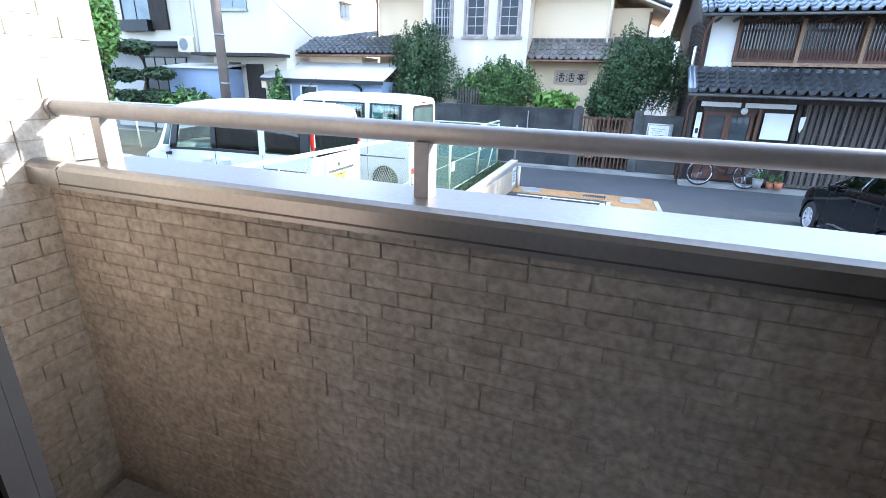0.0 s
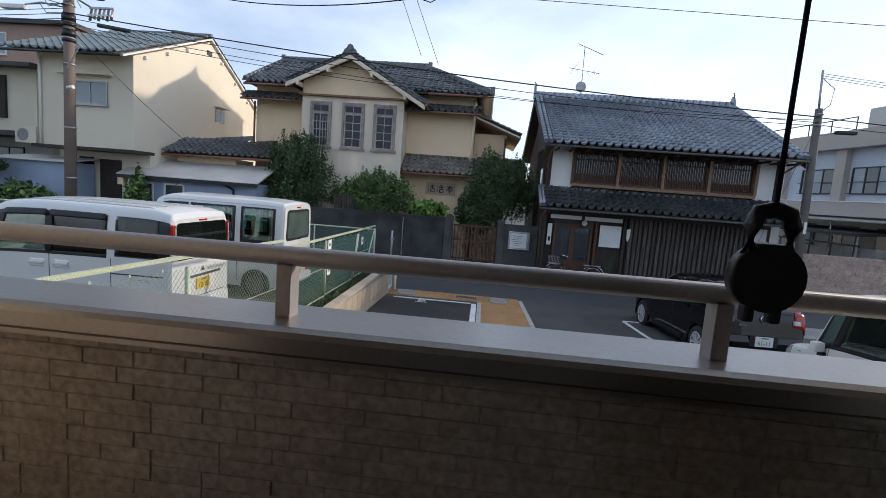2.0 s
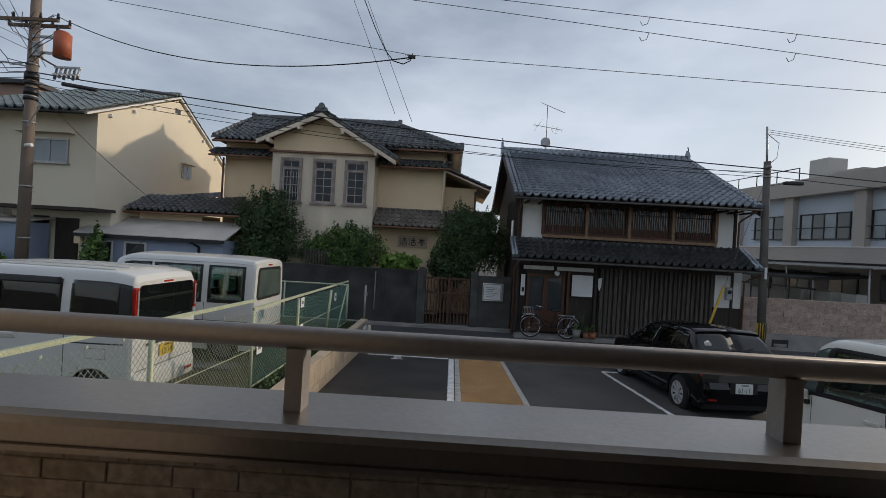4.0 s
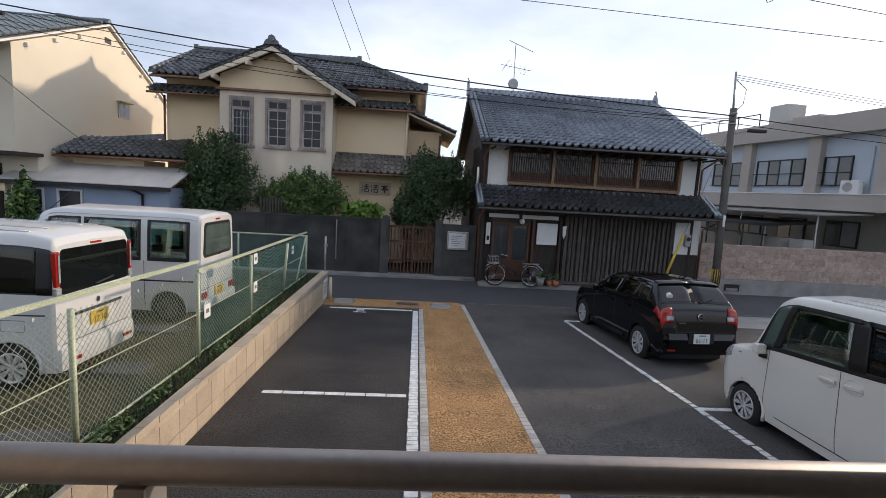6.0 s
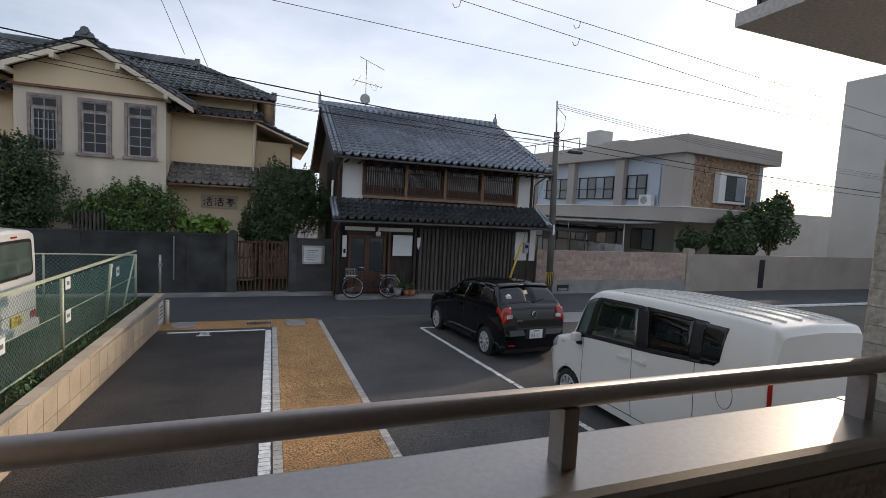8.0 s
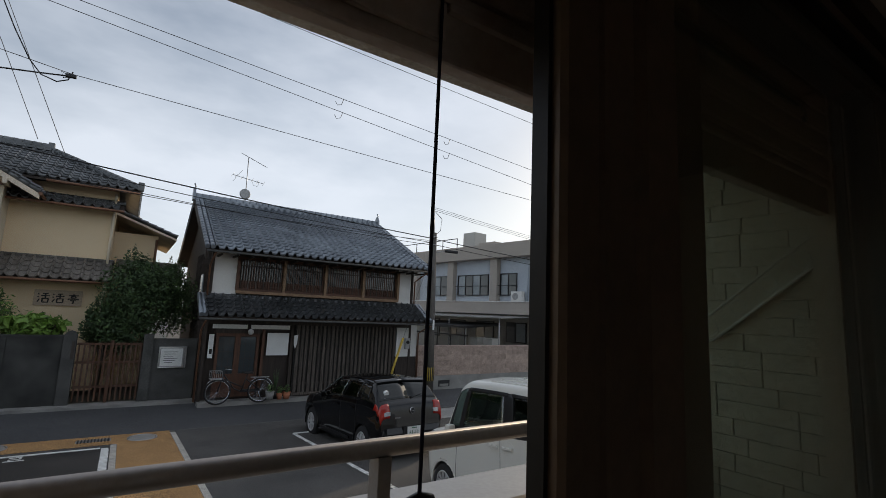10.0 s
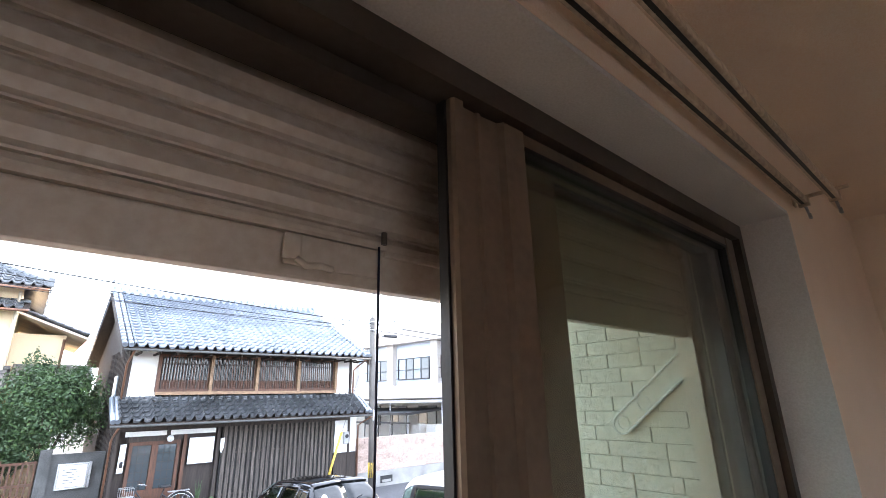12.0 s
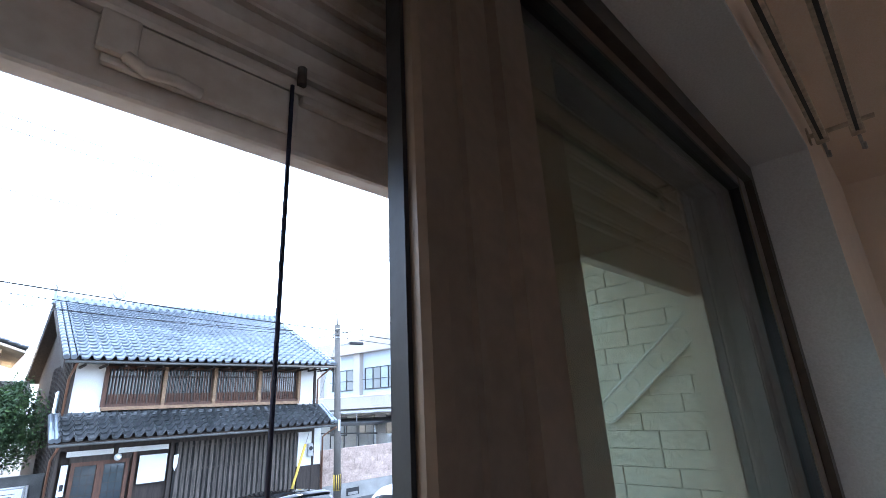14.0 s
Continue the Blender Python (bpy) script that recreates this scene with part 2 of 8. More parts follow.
FENCE_GREEN = mat("green_fence_paint", (0.52, 0.56, 0.40), (0.43, 0.48, 0.33), 5, 0.5, 0.1, bump=0.05)
FENCE_MESH = mat("green_vinyl_mesh", (0.12, 0.27, 0.225), (0.10, 0.22, 0.185), 4, 0.55, bump=0)
FENCE_MESH_PALE = mat("pale_mesh", (0.25, 0.30, 0.225), (0.205, 0.25, 0.19), 4, 0.5, bump=0)
LEAF = mat("dark_leaf", (0.055, 0.10, 0.035), (0.025, 0.05, 0.018), 2.5, 0.55, bump=0, fine=0.3, rnd=0.1)
LEAF_MID = mat("mid_green_leaf", (0.085, 0.15, 0.04), (0.035, 0.07, 0.02), 2.5, 0.55, bump=0, fine=0.3)
LEAF_LIGHT = mat("bright_leaf", (0.19, 0.32, 0.06), (0.11, 0.20, 0.035), 2.5, 0.5, bump=0, fine=0.3)
LEAF_PINE = mat("pine_needle", (0.05, 0.085, 0.03), (0.03, 0.05, 0.02), 2.5, 0.6, bump=0, fine=0.3)
BARK = mat("bark", (0.10, 0.075, 0.055), None, 8, 0.95, bump=0.8)
BLOSSOM = mat("white_blossom", (0.75, 0.74, 0.72), None, 8, 0.7, bump=0)
TERRACOTTA = mat("terracotta", (0.42, 0.16, 0.085), None, 8, 0.85, bump=0.1)
STONE_CLAD = mat("tan_stone_cladding", (0.40, 0.27, 0.17), (0.20, 0.13, 0.085), 5, 0.9, bump=0.8, bump_scale=20, fine=0.5)
CABLE = mat("black_cable", (0.02, 0.02, 0.022), None, 4, 0.7, bump=0)
CABLE_GREY = mat("grey_cable", (0.16, 0.16, 0.17), None, 4, 0.6, bump=0)
CORD_BLUE = mat("navy_cord", (0.015, 0.018, 0.05), None, 40, 0.7, bump=0.2)


# ---- builders ----
def box(bm, x0, x1, y0, y1, z0, z1, bevel=0.0):
    vs = [bm.verts.new(p) for p in ((x0, y0, z0), (x1, y0, z0), (x1, y1, z0), (x0, y1, z0), (x0, y0, z1), (x1, y0, z1), (x1, y1, z1), (x0, y1, z1))]
    fs = [bm.faces.new([vs[i] for i in q]) for q in ((3, 2, 1, 0), (4, 5, 6, 7), (0, 1, 5, 4), (1, 2, 6, 5), (2, 3, 7, 6), (3, 0, 4, 7))]
    if bevel:
        es = list({e for f in fs for e in f.edges})
        bmesh.ops.bevel(bm, geom=es, offset=bevel, segments=2, affect="EDGES", profile=0.6)
    return bm


def tube(bm, p0, p1, r0, r1=None, n=10):
    """A capped round bar from p0 to p1."""
    p0, p1 = Vector(p0), Vector(p1)
    r1 = r0 if r1 is None else r1
    q = (p1 - p0).to_track_quat("Z", "Y").to_matrix()
    rings = []
    for p, r in ((p0, r0), (p1, r1)):
        rings.append([bm.verts.new(p + q @ Vector((r * math.cos(2 * math.pi * i / n), r * math.sin(2 * math.pi * i / n), 0))) for i in range(n)])
    for i in range(n):
        f = bm.faces.new((rings[0][i], rings[0][(i + 1) % n], rings[1][(i + 1) % n], rings[1][i]))
        f.smooth = n > 6
    bm.faces.new(rings[0][::-1])
    bm.faces.new(rings[1])
    return bm


def sweep(bm, pts, r, n=6):
    """A round bar along a line of points."""
    pts = [Vector(p) for p in pts]
    rings = []
    for i, p in enumerate(pts):
        d = (pts[min(i + 1, len(pts) - 1)] - pts[max(i - 1, 0)]).normalized()
        q = d.to_track_quat("Z", "Y").to_matrix()
        rings.append([bm.verts.new(p + q @ Vector((r * math.cos(2 * math.pi * k / n), r * math.sin(2 * math.pi * k / n), 0))) for k in range(n)])
    for a, b in zip(rings, rings[1:]):
        for k in range(n):
            bm.faces.new((a[k], a[(k + 1) % n], b[(k + 1) % n], b[k])).smooth = True
    bm.faces.new(rings[0][::-1])
    bm.faces.new(rings[-1])
    return bm


def prism(bm, outline, axis, a, b):
    """A flat outline of (u, v) pulled along an axis: x takes (y, z), y takes (x, z), z takes (x, y)."""
    def at(u, v, w):
        return {"x": (w, u, v), "y": (u, w, v), "z": (u, v, w)}[axis]
    lo, hi = [bm.verts.new(at(u, v, a)) for u, v in outline], [bm.verts.new(at(u, v, b)) for u, v in outline]
    n = len(outline)
    for i in range(n):
        bm.faces.new((lo[i], lo[(i + 1) % n], hi[(i + 1) % n], hi[i]))
    bm.faces.new(lo[::-1])
    bm.faces.new(hi)
    return bm


def mesh_of(name, bm, material):
    bmesh.ops.recalc_face_normals(bm, faces=bm.faces)
    me = bpy.data.meshes.new(name)
    bm.to_mesh(me)
    bm.free()
    me.materials.append(material)
    return me


def part(name, bm, material, parent=None, label=""):
    ob = new(name, mesh_of(name, bm, material))
    if parent is not None:
        ob.parent = parent
    return tagged(ob, label)


def piece(name, me, parent, m):
    """One more object on shared mesh data."""
    ob = new(name, me)
    ob.parent = parent
    ob.matrix_basis = m
    return ob


def thing(name, label, category, group="", at=None, kind=""):
    e = new(name)
    e.empty_display_size = 0.2
    if at is not None:
        e.matrix_basis = at
    return tagged(e, label, category, group, kind)


def B(*a, **k):
    return box(bmesh.new(), *a, **k)


def T(*a, **k):
    return tube(bmesh.new(), *a, **k)


def structure(name, bm, material, label=""):
    return tagged(part(name, bm, material), label, kind="structure")
# ---- ground, lot and road ----
def lot_z(y):
    return -1.21 - 0.035 * y


def sloped(bm, x0, x1, y0, y1, lift, thick=0.1):
    """A slab that lies on the lot's slope."""
    vs = [bm.verts.new((x, y, lot_z(y) + dz)) for dz in (lift - thick, lift) for x, y in ((x0, y0), (x1, y0), (x1, y1), (x0, y1))]
    for q in ((3, 2, 1, 0), (4, 5, 6, 7), (0, 1, 5, 4), (1, 2, 6, 5), (2, 3, 7, 6), (3, 0, 4, 7)):
        bm.faces.new([vs[i] for i in q])
    return bm


def S(*a, **k):
    return sloped(bmesh.new(), *a, **k)


structure("ground", B(-400, 400, -300, 500, -2.3, -1.80), GROUND)
structure("road", B(-120, 120, 13.95, 17.75, -1.9, -1.745), ROAD, "grey asphalt street in front of the houses")
structure("pavement", B(-60, 11.9, 17.75, 18.4, -1.9, -1.66), CONCRETE, "narrow concrete strip below the garden wall")
structure("parking_lot", S(-2.05, 14.0, 1.15, 13.95, 0.0, 0.3), ASPHALT, "dark asphalt car park sloping to the street")
def lot_quad(corners, lift, thick=0.04):
    """A slab on the lot's slope over any four corners, anticlockwise."""
    bm = bmesh.new()
    lo, hi = ([bm.verts.new((x, y, lot_z(y) + lift - d)) for x, y in corners] for d in (thick, 0.0))
    for i in range(4):
        bm.faces.new((lo[i], lo[(i + 1) % 4], hi[(i + 1) % 4], hi[i]))
    bm.faces.new(lo[::-1])
    bm.faces.new(hi)
    return bm


def edge_x(y):
    """The inner side of the path's far edging, which closes in slightly towards the street."""
    return 2.055 - 0.0185 * y


structure("orange_path", lot_quad([(0.705, 1.15), (edge_x(1.15), 1.15), (edge_x(12.95), 12.95), (0.705, 12.95)], 0.006), ORANGE, "orange gravel-resin footpath through the car park")
structure("orange_strip", S(-2.05, 1.80, 12.955, 13.95, 0.006, 0.05), ORANGE, "orange gravel-resin strip along the street")
# darker slab over the bays; the shade along the kerb is in its colour
structure("bay_surface", S(-2.05, 0.424, 1.15, 12.59, 0.0015, 0.02), ASPHALT_SHADE, "darker asphalt of the parking bays, kerb-side shade in its colour")
structure("gravel_patch", S(7.2, 13.9, 12.2, 13.7, 0.008, 0.05), CONCRETE, "grey gravel patch at the street edge")
line = structure("white_bay_line", S(0.425, 0.565, 3.0, 12.6, 0.002, 0.02), CONCRETE, "worn white parking bay line painted on a row of stones")
cross = structure("white_cross_line", S(-1.70, 0.41, 6.885, 6.985, 0.003, 0.02), ASPHALT, "worn white line between two parking bays")
structure("white_end_line", S(-1.78, 0.41, 12.60, 12.70, 0.009, 0.02), PAINT, "white line at the head of the bay")
structure("white_tick_line", S(4.80, 5.35, 6.74, 6.84, 0.009, 0.02), PAINT)
structure("white_head_line", S(4.45, 6.9, 12.15, 12.24, 0.009, 0.02), PAINT)
bm = bmesh.new()
vs = [bm.verts.new((x, y, lot_z(y) + 0.003)) for x, y in ((4.40, 12.2), (4.50, 12.2), (5.00, 3.6), (4.90, 3.6))]
bm.faces.new(vs)
bm2 = bmesh.ops.extrude_face_region(bm, geom=bm.faces[:])
bmesh.ops.translate(bm, verts=[v for v in bm2["geom"] if isinstance(v, bmesh.types.BMVert)], vec=(0, 0, -0.02))
car_line = structure("white_car_line", bm, ASPHALT, "worn white line beside the parked cars")
structure("street_line", B(1.98, 60, 13.80, 13.93, -1.78, -1.70), PAINT, "white edge line of the street")
structure("street_gutter", B(-60, 60, 13.955, 14.12, -1.9, -1.735), CONCRETE, "concrete gutter of the street")
num = thing("bay_number", "white painted bay number 2 on the asphalt", "road marking", at=pose(-0.95, 12.35, lot_z(12.4) + 0.009))
part("box", B(-0.16, 0.16, -0.13, -0.09, 0, 0.006), PAINT, num)
part("numeral", box(box(box(B(-0.1, 0.1, 0.1, 0.14, 0, 0.006), 0.06, 0.1, 0.0, 0.1, 0, 0.006), -0.1, -0.06, -0.08, 0.0, 0, 0.006), -0.1, 0.1, -0.02, 0.02, 0.0, 0.006), PAINT, num)
for nm, x, y, r, mt in (("manhole_cover", -1.55, 13.5, 0.28, CONCRETE), ("manhole_cover", 1.2, 13.35, 0.27, CONCRETE)):
    mh = thing(nm, "round pale manhole cover set in orange paving", "manhole", "manhole covers", pose(x, y, lot_z(y) + 0.005))
    part("lid", T((0, 0, 0), (0, 0, 0.012), r, n=28), mt, mh)
    part("rim", sweep(bmesh.new(), [((r + 0.03) * math.cos(a * math.pi / 12), (r + 0.03) * math.sin(a * math.pi / 12), 0.006) for a in range(25)], 0.015), METAL_GREY, mh)
gr = thing("drain_grate", "dark steel drain grate set in the paving", "drain", at=pose(0.25, 13.45, lot_z(13.45) + 0.006))
part("frame", B(-0.33, 0.33, -0.17, 0.17, -0.02, 0.004), METAL_GREY, gr)
for i in range(10):
    part("slat", B(-0.30 + i * 0.063, -0.27 + i * 0.063, -0.15, 0.15, 0.004, 0.014), BLACK, gr)

# kerb wall, yard behind it
structure("yard_ground", B(-60, -2.25, -5, 13.9, -1.6, -0.98), SOIL, "bare yard with dry grass and weeds")
kerb = structure("kerb_wall", B(-2.24, -2.07, 1.15, 13.85, -1.75, -0.93), CONCRETE, "buff block retaining wall beside the car park")

# ---- balcony ----
BX0, BX1 = -1.35, 2.57
structure("wall_building_base", B(-3.0, 6.0, 0.135, 1.02, -1.75, -0.55), SIDING_JOINT)
structure("wall_room_base", B(-3.0, 6.0, -5.0, 0.13, -1.75, -0.16), SIDING_JOINT)
structure("balcony_floor", B(BX0, BX1, 0.1305, 0.88, -0.55, -0.43), CONCRETE, "grey balcony floor")
wall_parapet = structure("wall_parapet", B(BX0, BX1, 0.88, 1.04, -0.55, 0.94), SIDING_JOINT, "tan brick-pattern siding balcony parapet")
wall_left = structure("wall_left", B(BX0 - 0.17, BX0 - 0.008, 0.13, 1.16, -0.45, 2.5), SIDING_WHITE_JOINT, "pale brick-pattern siding end wall of the balcony")
wall_right = structure("wall_right", B(BX1 + 0.008, BX1 + 0.17, 0.13, 1.10, -0.45, 2.5), SIDING_WHITE_JOINT, "pale brick-pattern siding end wall of the balcony")
structure("balcony_soffit", B(BX0 - 0.17, BX1 + 0.17, 0.13, 1.10, 2.50, 2.75), SOFFIT, "off-white soffit boards above the balcony")
structure("soffit_trim", B(BX0 - 0.17, BX1 + 0.17, 1.10, 1.16, 2.46, 2.80), SOFFIT, "off-white edge trim of the soffit")
structure("soffit_joint", B(1.18, 1.19, 0.2, 1.10, 2.494, 2.5), ALU_DARK)
bay = structure("upper_bay", B(2.66, 6.0, -2.0, 1.72, 2.62, 4.6), mat("grey_metal_siding", (0.16, 0.17, 0.18), None, 3, 0.55, 0.2, bump=0.05), "grey ribbed metal bay of the floor above")
for i in range(7):
    part("seam", B(2.645, 2.66, 1.70 - i * 0.16, 1.712 - i * 0.16, 2.62, 3.4), ALU_DARK, bay)
part("rim", B(2.60, 6.0, -2.0, 1.78, 2.55, 2.615), SOFFIT, bay, "off-white bottom rim and soffit")
structure("wall_above", B(BX0 - 0.17, BX1 + 0.17, -0.19, 0.13, 2.42, 4.6), SIDING_JOINT)

coping = thing("parapet_coping", "champagne-coloured aluminium coping on the balcony parapet", "coping")
prof = [(0.815, 0.925), (0.822, 0.925), (0.822, 0.975), (1.09, 0.965), (1.09, 0.90), (1.105, 0.90), (1.105, 0.99), (1.085, 1.0), (0.845, 1.006), (0.825, 0.998), (0.815, 0.985)]
part("cap", prism(bmesh.new(), prof, "x", BX0 + 0.16, BX1 - 0.14), ALU_CAP, coping)
part("end_piece", prism(bmesh.new(), [(u, v + 0.003) for u, v in prof], "x", BX0 + 0.003, BX0 + 0.157), ALU_CAP, coping, "coping end piece with a dark joint")
part("end_piece", prism(bmesh.new(), [(u, v + 0.003) for u, v in prof], "x", BX1 - 0.137, BX1 - 0.003), ALU_CAP, coping)
part("groove", B(BX0 + 0.16, BX1 - 0.14, 0.811, 0.8145, 0.940, 0.944), ALU_DARK, coping)
rail = thing("balcony_handrail", "bronze aluminium handrail on flat posts", "handrail")
prof = [(0.95 + 0.027 * math.cos(a * math.pi / 9), 1.172 + 0.027 * math.sin(a * math.pi / 9)) for a in range(18)]
hr = part("rail", prism(bmesh.new(), prof, "x", BX0 + 0.02, BX1 - 0.02), ALU_BROWN, rail)
for f in hr.data.polygons:
    f.use_smooth = len(f.vertices) == 4
for x in (-1.10, 0.065, 1.21, 2.335):
    part("post", B(x - 0.042, x, 0.925, 0.985, 1.0, 1.15, bevel=0.003), ALU_BROWN, rail)
for x in (BX0 + 0.002, BX1 - 0.022):
    part("end_bracket", T((x, 0.95, 1.172), (x + 0.02, 0.95, 1.172), 0.034, n=20), ALU_BROWN, rail)

# ---- window, shutter and room ----
WX0, WX1, WZ = -0.38, 2.04, 2.16
structure("wall_window_left", B(-2.6, WX0, -0.19, 0.13, -0.15, 2.419), WALLPAPER)
structure("wall_window_right", B(WX1, 3.2, -0.19, 0.13, -0.15, 2.42), WALLPAPER, "wallpapered wall beside the window, warm lamp light in its cream")
structure("wall_window_head", B(WX0, WX1, -0.19, 0.13, 2.18, 2.42), WALLPAPER)
structure("reveal_right", B(WX1 - 0.006, WX1, -0.189, -0.06, 0.0, 2.174), REVEAL, "white window reveal")
structure("reveal_left", B(WX0, WX0 + 0.006, -0.189, -0.06, 0.0, 2.174), REVEAL)
structure("reveal_head", B(WX0 + 0.006, WX1 - 0.006, -0.189, -0.06, 2.168, 2.18), REVEAL, "white window reveal")
structure("wall_room_right", B(3.2, 3.35, -4.0, 0.13, -0.15, 2.6), WALLPAPER)
structure("wall_room_left", B(-2.75, -2.6, -4.0, 0.13, -0.15, 2.6), WALLPAPER)
# unseen back wall; its opening is added to let sky light into the room
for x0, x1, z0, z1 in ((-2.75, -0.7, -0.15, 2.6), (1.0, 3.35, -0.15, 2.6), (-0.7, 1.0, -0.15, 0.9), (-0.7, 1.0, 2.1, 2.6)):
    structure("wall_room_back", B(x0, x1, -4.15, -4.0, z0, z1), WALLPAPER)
structure("ceiling", B(-2.75, 3.35, -4.15, -0.19, 2.42, 2.6), WALLPAPER, "room ceiling, warm lamp light in its cream")
structure("floor", B(-2.6, 3.2, -4.0, 0.13, -0.15, 0.0), WOOD_WARM, "wooden room floor")

win = tagged(new("window_1"), "wide sliding balcony window pushed open, dark bronze frame", kind="structure")
part("frame_head", B(WX0 + 0.006, WX1 - 0.006, -0.06, 0.09, 2.12, 2.168), ALU_DARK, win)
part("frame_sill", B(WX0 + 0.006, WX1 - 0.006, -0.06, 0.09, -0.0, 0.035), ALU_DARK, win)
part("frame_jamb", B(WX1 - 0.040, WX1 - 0.006, -0.06, 0.09, 0.035, 2.12), ALU_DARK, win)
part("frame_jamb", B(WX0 + 0.006, WX0 + 0.040, -0.06, 0.09, 0.035, 2.12), ALU_DARK, win)
# each leading stile is an extrusion with a recessed, fluted face
def stile_outline(x0, w, y0):
    d = 0.034
    return [(x0 + 0.004, y0), (x0, y0 + 0.006), (x0, y0 + d), (x0 + w, y0 + d), (x0 + w, y0 + 0.006), (x0 + w - 0.004, y0), (x0 + w * 0.68, y0), (x0 + w * 0.64, y0 + 0.010),
            (x0 + w * 0.42, y0 + 0.012), (x0 + w * 0.40, y0 + 0.008), (x0 + w * 0.36, y0 + 0.008), (x0 + w * 0.34, y0 + 0.012), (x0 + w * 0.17, y0 + 0.011), (x0 + w * 0.13, y0)]


for y0, x0, w0, x1 in ((-0.045, 0.824, 0.171, 1.985), (0.012, 0.875, 0.28, 1.99)):
    sash = part("sash", prism(bmesh.new(), stile_outline(x0, w0, y0), "z", 0.05, 2.115), ALU_SASH, win, "brown fluted sash stile")
    part("rail", B(x0 + w0, x1 - 0.06, y0 + 0.002, y0 + 0.030, 2.088, 2.113), ALU_SASH, sash)
    part("rail", B(x0 + w0, x1 - 0.06, y0 + 0.004, y0 + 0.030, 0.05, 0.14), ALU_SASH, sash)
    part("stile", B(x1 - 0.06, x1, y0, y0 + 0.034, 0.05, 2.115, bevel=0.004), ALU_SASH, sash)
    pane = part("pane", B(x0 + w0, x1 - 0.06, y0 + 0.014, y0 + 0.019, 0.14, 2.088), GLASS, sash)
    pane.visible_shadow = False
    part("gasket", B(x0 + w0 + 0.001, x1 - 0.061, y0 + 0.001, y0 + 0.033, 2.080, 2.088), BLACK, sash)
    part("gasket", B(x1 - 0.068, x1 - 0.060, y0 + 0.003, y0 + 0.031, 0.141, 2.0795), BLACK, sash)
part("weather_strip", B(0.8195, 0.8238, -0.030, -0.0115, 0.05, 2.115), BLACK, win, "black rubber weather strip")
part("track", B(WX0 + 0.05, WX1 - 0.05, -0.008, 0.006, 2.095, 2.1195), ALU_DARK, win)

shutter = thing("roller_shutter", "half-lowered grey-beige roller shutter outside the window", "shutter")
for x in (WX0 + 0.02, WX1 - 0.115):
    # the left rail's shade is put in as black; sun whitened the steel colour
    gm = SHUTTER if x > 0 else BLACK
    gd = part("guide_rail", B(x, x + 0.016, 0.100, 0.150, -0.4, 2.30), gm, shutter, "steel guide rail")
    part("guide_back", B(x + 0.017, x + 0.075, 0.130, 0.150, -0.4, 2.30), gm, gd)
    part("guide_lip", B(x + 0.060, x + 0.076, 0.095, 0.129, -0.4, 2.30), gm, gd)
part("bottom_bar", B(WX0 + 0.065, WX1 - 0.065, 0.112, 0.138, 1.832, 1.898, bevel=0.005), SHUTTER, shutter, "flat bottom bar")
part("bar_ledge", prism(bmesh.new(), [(0.106, 1.8985), (0.138, 1.8985), (0.138, 1.919), (0.112, 1.919), (0.110, 1.913), (0.104, 1.910), (0.104, 1.903)], "x", WX0 + 0.065, WX1 - 0.065), SHUTTER, shutter, "rolled ledge above the bottom bar")
lat_p = part("latch_plate", B(0.64, 0.80, 0.104, 0.1115, 1.850, 1.896, bevel=0.003), SHUTTER, shutter, "steel latch plate")
part("latch_block", B(0.635, 0.662, 0.096, 0.1035, 1.856, 1.893, bevel=0.003), SHUTTER, lat_p)
part("latch_bolt", T((0.80, 0.101, 1.906), (0.80, 0.101, 1.926), 0.005, n=8), ALU_DARK, lat_p)
part("latch_rod", B(0.803, 0.965, 0.102, 0.1115, 1.888, 1.8975, bevel=0.002), SHUTTER, lat_p)
part("hook", sweep(bmesh.new(), [(0.655, 0.099, 1.858), (0.668, 0.094, 1.848), (0.69, 0.096, 1.852), (0.71, 0.099, 1.850)], 0.005), SHUTTER, lat_p)
slat_prof = [(0.1150, 0.0), (0.1150, 0.0025), (0.1075, 0.003), (0.1070, 0.0065), (0.1135, 0.0075), (0.1070, 0.014), (0.1035, 0.030), (0.1060, 0.048), (0.1130, 0.0555), (0.120, 0.0555), (0.118, 0.030), (0.120, 0.0)]
slat_me = mesh_of("slat", prism(bmesh.new(), slat_prof, "x", WX0 + 0.065, WX1 - 0.065), SHUTTER)
for i in range(7):
    piece("slat", slat_me, shutter, pose(0, 0, 1.9195 + i * 0.0562))
structure("shutter_box", B(WX0 - 0.05, WX1 + 0.05, 0.152, 0.36, 2.30, 2.495), ALU_SASH, "brown roller shutter box above the window")
cord = thing("shutter_cord", "dark blue pull cord hanging from the roller shutter", "cord")
GZ = 1.328
part("string", sweep(bmesh.new(), [(0.79, 0.10, 1.90), (0.79, 0.10, 1.6), (0.79, 0.10, GZ + 0.052)], 0.0022), CORD_BLUE, cord)
wgt = part("grip", T((0.79, 0.092, GZ), (0.79, 0.108, GZ), 0.0265, n=32), BLACK, cord, "round black plastic grip with a shackle")
part("shackle", sweep(bmesh.new(), [(0.776, 0.10, GZ + 0.018), (0.775, 0.10, GZ + 0.040), (0.779, 0.10, GZ + 0.050), (0.79, 0.10, GZ + 0.053), (0.801, 0.10, GZ + 0.050), (0.805, 0.10, GZ + 0.040), (0.804, 0.10, GZ + 0.018)], 0.0068, n=10), BLACK, wgt)
part("collar", B(0.777, 0.803, 0.094, 0.106, GZ + 0.017, GZ + 0.027, bevel=0.003), BLACK, wgt)
